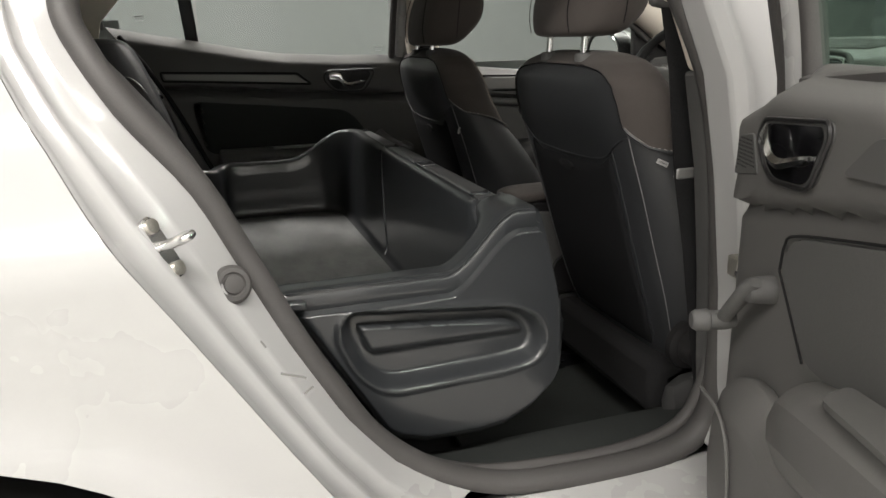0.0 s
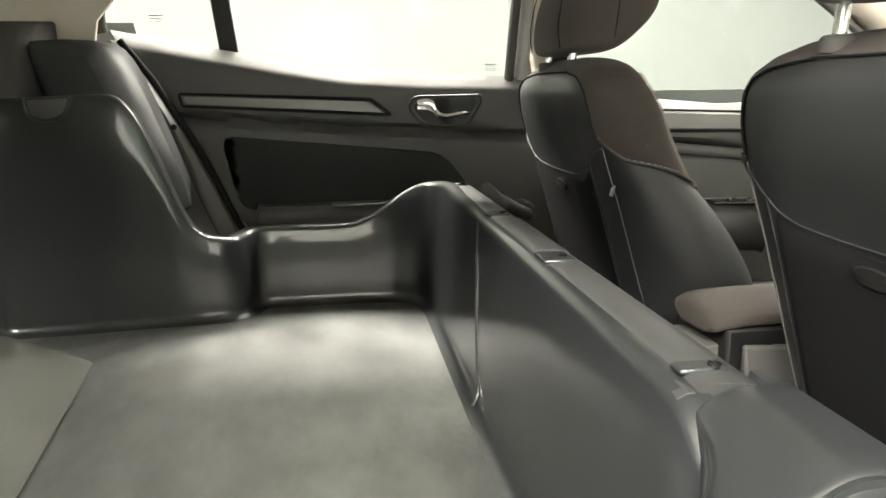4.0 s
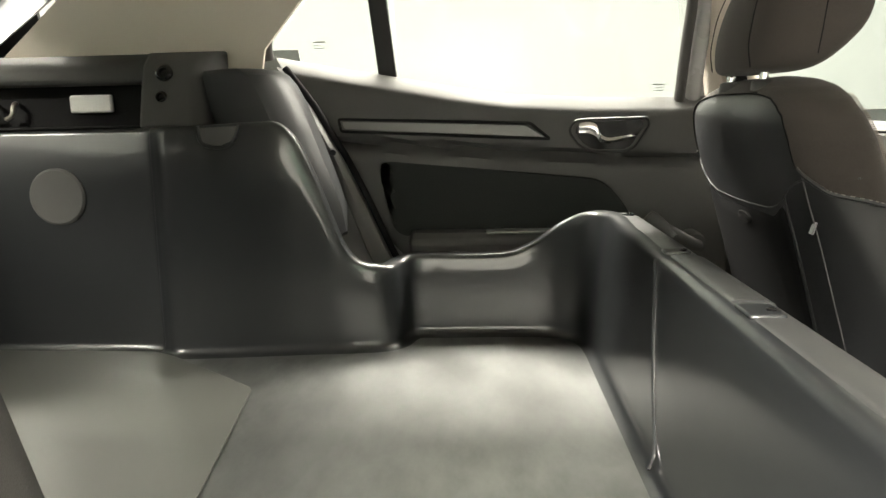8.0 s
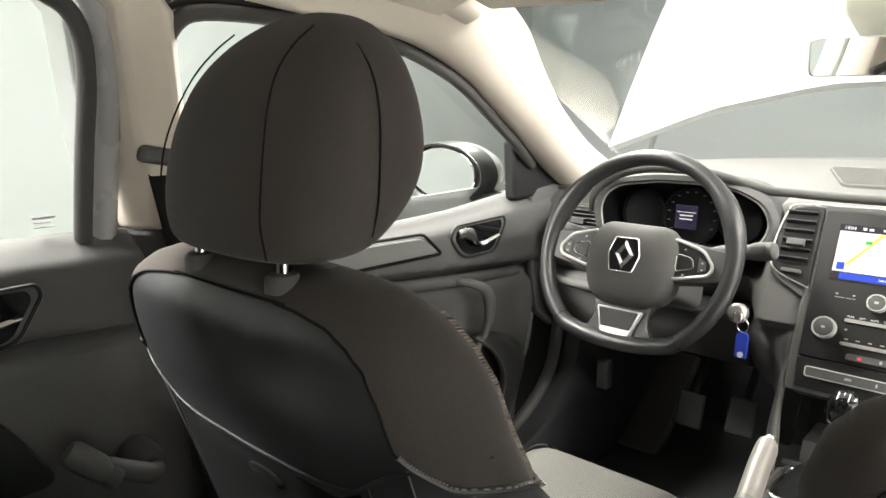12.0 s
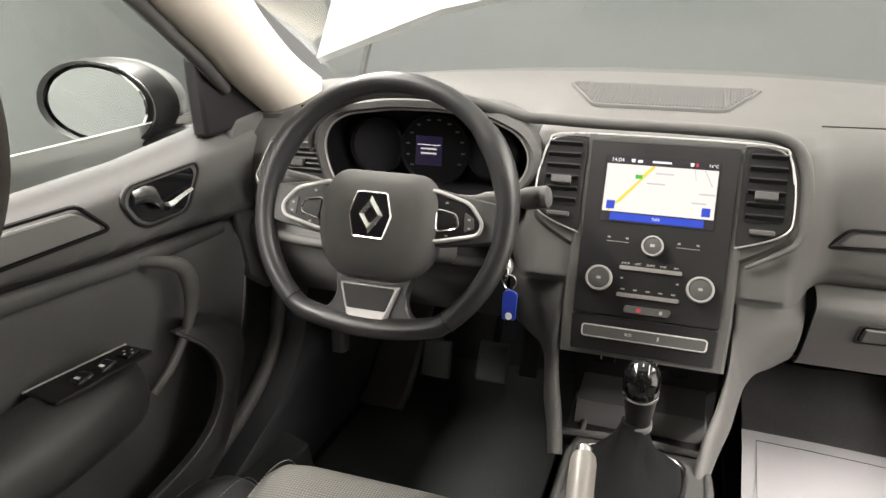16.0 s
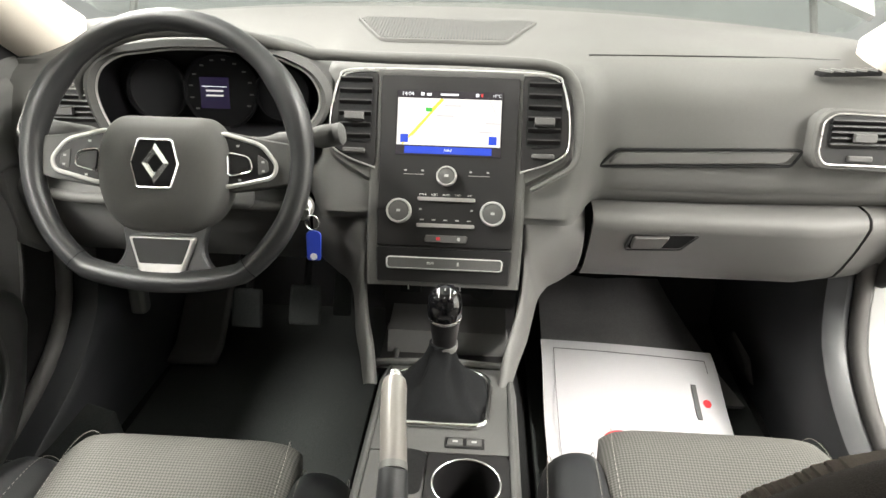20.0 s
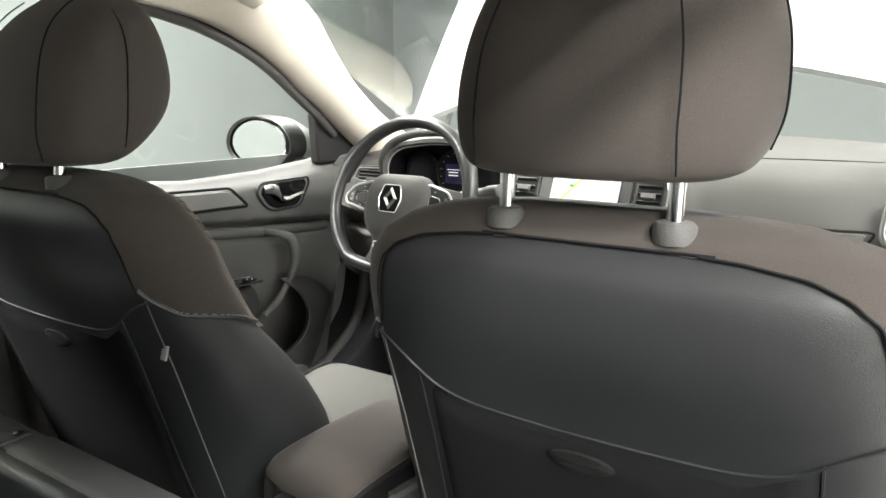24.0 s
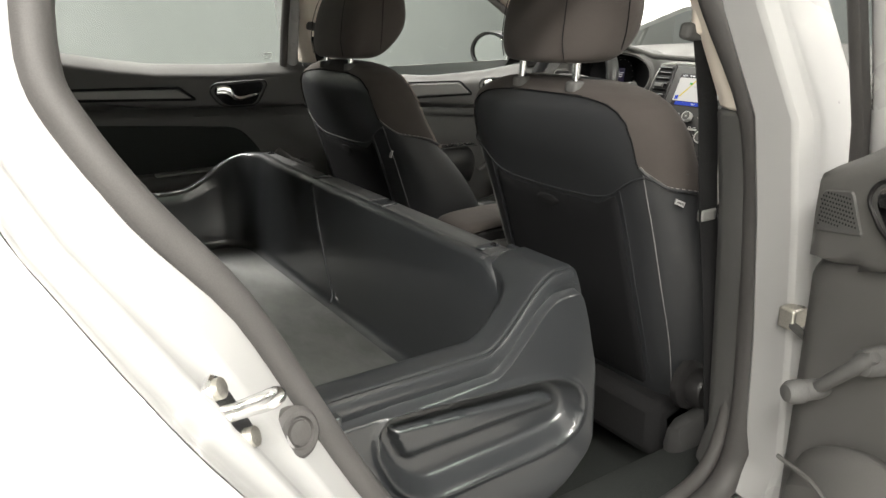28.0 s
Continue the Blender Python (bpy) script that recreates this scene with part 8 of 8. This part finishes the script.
part("sensor_cover", loft([[(1.53 + a, y, 1.268), (1.64 + a, y, 1.232), (1.64 + a, y, 1.247), (1.50 + a, y, 1.31)] for y, a in ((-0.06, 0.01), (0, 0), (0.06, 0.01))]), M_pillar, mir, "beige cover over the sensor", bev=0.01)
for s in (-1, 1):
    sv = part("sun_visor", loft([[(1.20 + a, s * y, 1.338), (1.21 + a, s * y, 1.325), (1.335 + a, s * y, 1.292 - 0.004 * k), (1.35 + a, s * y, 1.298), (1.34 + a, s * y, 1.308)] for y, a, k in ((0.13, 0.0, 0), (0.30, 0.0, 1), (0.48, -0.02, 0))]), M_liner, None, bev=0.008)
    built(sv, "beige cloth sun visor folded up to the roof", "sun visor")
    hd = thing("roof_handle", "beige grab handle folded against the roof side", "grab handle", (0.42, s * 0.52, 1.33))
    part("bar", tube(spline([(0.315, s * 0.522, 1.338), (0.33, s * 0.508, 1.322), (0.42, s * 0.500, 1.312), (0.51, s * 0.508, 1.322), (0.525, s * 0.522, 1.338)], 5), 0.010, 10, False, 1.3), M_pillar, hd)
    for x in (0.315, 0.525):
        part("hinge_cover", block((x, s * 0.522, 1.336), (0.04, 0.03, 0.02)), M_pillar, hd, bev=0.006)
part("roof_side_panel", slab([[(x, 0.618 + 0.02 * smooth(0.12, -0.05, x), zt + 0.006), (x, 0.600, zt + 0.020), (x, 0.575, zt + 0.034), (x, 0.545, max(zt + 0.050, 1.335)), (x, 0.515, max(zt + 0.062, 1.352))] for x, zt in ((-0.02, 1.200), (0.0, 1.215), (0.06, 1.250), (0.14, 1.274), (0.24, 1.286), (0.42, 1.293), (0.60, 1.291), (0.70, 1.288), (0.80, 1.286), (0.90, 1.280))], (0, 0.006, 0.006)), M_liner, body, "beige roof side over the rear door", 70)
hdr = part("roof_header", loft([[(1.24, y, 1.352), (1.25, y, 1.335), (1.30, y, 1.322), (1.325, y, 1.335), (1.29, y, 1.365)] for y in (-0.56, -0.3, 0, 0.3, 0.56)]), M_liner)
built(hdr, "beige roof edge over the windscreen", "headliner", "structure")

# ---- bonnet, standing open ----
bon = thing("bonnet", "white bonnet standing open on its hinges before the windscreen", "bonnet", (2.2, 0, 1.0))
rows = []
for i in range(15):
    t = i / 14
    row = []
    for j in range(25):
        u = -1 + 2 * j / 24
        e = abs(u)
        x0 = lerp(2.235, 2.10, e ** 2.4)
        z0 = table([(0, 1.192), (0.36, 1.184), (0.68, 1.132), (0.86, 1.078), (1.0, 1.036)], e)
        L = 0.95 - 0.08 * e * e
        a = radians(56)
        row.append((x0 + L * t * math.cos(a) - 0.02 * math.sin(math.pi * t), u * lerp(0.735, 0.66, t), z0 + L * t * math.sin(a) + 0.03 * math.sin(math.pi * t)))
    rows.append(row)
part("skin", slab(rows, (0.016, 0, -0.012)), M_white, bon, "white bonnet skin", 60)
for s in (-1, 1):
    part("hinge", tube([(2.12, s * 0.66, 0.93), (2.16, s * 0.66, 1.0), (2.20, s * 0.655, 1.08)], 0.012, 6, False, 0.5), M_trim, bon, "dark bonnet hinge")
part("cowl", slab([[(lerp(2.22, 2.42, t) - 0.12 * (y / 0.7) ** 2, y, 0.945 - 0.03 * t) for y in (-0.72, -0.4, 0, 0.4, 0.72)] for t in (0, 0.5, 1)], (0, 0, -0.01)), M_deep, body, "black cowl under the windscreen")

# ---- footwells ----
pd = thing("pedal_set", "dark pedals and footrest in the driver's footwell", "pedals", (2.1, 0.38, 0.30))
for y, x, z in ((0.420, 1.975, 0.452), (0.292, 1.945, 0.482)):
    p = part("pedal", loft([[(x + a, y + b * 0.030, z + c) for a, b, c in ((0, -1, 0.038), (0, 1, 0.038), (-0.028, 1.1, -0.035), (-0.028, -1.1, -0.035))], [(x + a + 0.012, y + b * 0.030, z + c) for a, b, c in ((0, -1, 0.038), (0, 1, 0.038), (-0.028, 1.1, -0.035), (-0.028, -1.1, -0.035))]]), M_mat, pd, "black rubber pedal pad", bev=0.006)
    part("pedal_arm", tube([(x + 0.012, y, z + 0.03), (x + 0.08, y, z + 0.12), (x + 0.12, y, z + 0.30)], 0.008, 6), M_deep, p)
part("accelerator", loft([[(2.12, 0.225, 0.52), (2.12, 0.265, 0.52), (2.06, 0.268, 0.39), (2.06, 0.228, 0.39)], [(2.135, 0.225, 0.52), (2.135, 0.265, 0.52), (2.075, 0.268, 0.39), (2.075, 0.228, 0.39)]]), M_mat, pd, "black accelerator pedal", bev=0.004)
part("footrest", slab([[(x, y, z) for y in (0.505, 0.555, 0.61)] for x, z in ((1.965, 0.315), (2.02, 0.33), (2.10, 0.40), (2.20, 0.50))], (0.02, 0, -0.02)), M_rubber, pd, "dark carpeted footrest", bev=0.008)
part("release_lever", block((1.86, 0.585, 0.53), (0.03, 0.03, 0.07)), M_grey, pd, "small grey bonnet release lever", bev=0.008)
for s, lab in ((1, "black carpet mat in the driver's footwell"), (-1, "dark grey carpet mat in the passenger's footwell")):
    fm = part("floor_mat", slab([[(x, s * y, 0.304 + 0.006 * math.sin(5 * y + x) + 0.30 * smooth(2.2, 2.5, x)) for y in (0.155, 0.25, 0.35, 0.45, 0.55, 0.60)] for x in (1.40, 1.55, 1.7, 1.85, 2.0, 2.08, 2.16, 2.24)], (0, 0, -0.008)), M_mat, None, "", 60, bev=0.003)
    built(fm, lab, "floor mat")
fm = part("floor_mat", slab([[(x, s2 * y, 0.300 + 0.004 * math.sin(9 * y + 5 * x)) for y in (0.16, 0.3, 0.45, 0.56)] for x in (0.60, 0.75, 0.90, 1.02) for s2 in (-1,)], (0, 0, -0.008)), M_mat, None, "", 60)
built(fm, "dark carpet mat behind the passenger's seat", "floor mat")
toe = part("toe_mat", slab([[(x, lerp(-0.19, yr, t), z + 0.004 * math.sin(9 * t)) for t in (0, 0.25, 0.5, 0.75, 1)] for x, yr, z in ((1.90, -0.575, 0.322), (2.00, -0.550, 0.330), (2.08, -0.532, 0.342), (2.16, -0.512, 0.358), (2.24, -0.492, 0.378), (2.30, -0.478, 0.396))], (0.004, 0, -0.01)), M_matgrey, None, "", 60)
built(toe, "grey carpet mat on the passenger's toe board", "floor mat")
bx = part("mat_step", loft([[(1.98, y, 0.315), (2.02, y, 0.36), (2.12, y, 0.375), (2.15, y, 0.32)] for y in (-0.675, -0.65, -0.607)]), M_matgrey, body, "moulded carpet step", bev=0.012)
# paper mat
pm = thing("paper_mat", "white paper floor mat with a red and grey handshake print", "paper mat", (1.85, -0.40, 0.32))


def paper_pt(u, v, w=0.0):
    """u across from the tunnel side, v towards the seat."""
    x = lerp(2.030, 1.60, v) - 0.026 * u
    return Vector((x, lerp(-0.182, -0.528, u) + 0.004 * v, lerp(0.376, 0.324, smooth(0, 0.55, v)) + 0.003 * math.sin(3 * u + 4 * v) + w))


part("sheet", slab([[paper_pt(i / 14, j / 14) for j in range(15)] for i in range(15)], (0, 0, -0.0012)), M_paper, pm, "white paper sheet", 60)
def ink(pts, w=0.0011):
    return part("printed_line", slab([[paper_pt(u, v, 0.0030) for u, v in pts], [paper_pt(u + w * 2.4, v + w * 1.8, 0.0030) for u, v in pts]], (0, 0, -0.0008)), M_ink, pm)
ink([(0.07, 0.075), (0.3, 0.075), (0.6, 0.075), (0.94, 0.075)])
ink([(0.07, 0.075), (0.07, 0.3), (0.07, 0.6), (0.07, 0.92)])
ink([(0.94, 0.075), (0.94, 0.11), (0.94, 0.15)])
ink([(0.94, 0.48), (0.94, 0.6), (0.94, 0.92)])
def blob(cu, cv, ru, rv, material, name, w=0.0022):
    n = 28
    return part(name, loft([[paper_pt(cu + ru * k * math.cos(2 * math.pi * i / n), cv + rv * k * math.sin(2 * math.pi * i / n), w + h) for i in range(n)] for k, h in ((1.0, 0.0), (1.0, 0.0006), (0.02, 0.0006))]), material, pm, "", 20)
blob(0.405, 0.60, 0.112, 0.088, M_red, "red_print")
blob(0.590, 0.60, 0.128, 0.092, M_ink, "grey_print", 0.0026)
blob(0.50, 0.60, 0.05, 0.035, M_paper, "pale_print", 0.0034)
blob(0.53, 0.63, 0.04, 0.03, M_red, "red_print", 0.0042)
blob(0.90, 0.315, 0.022, 0.020, M_red, "red_mark")
part("name_bar", slab([[paper_pt(u, v, 0.0018) for v in (0.22, 0.28, 0.34, 0.40)] for u in (0.832, 0.858)], (0, 0, -0.0008)), M_ink, pm, "row of illegible print")
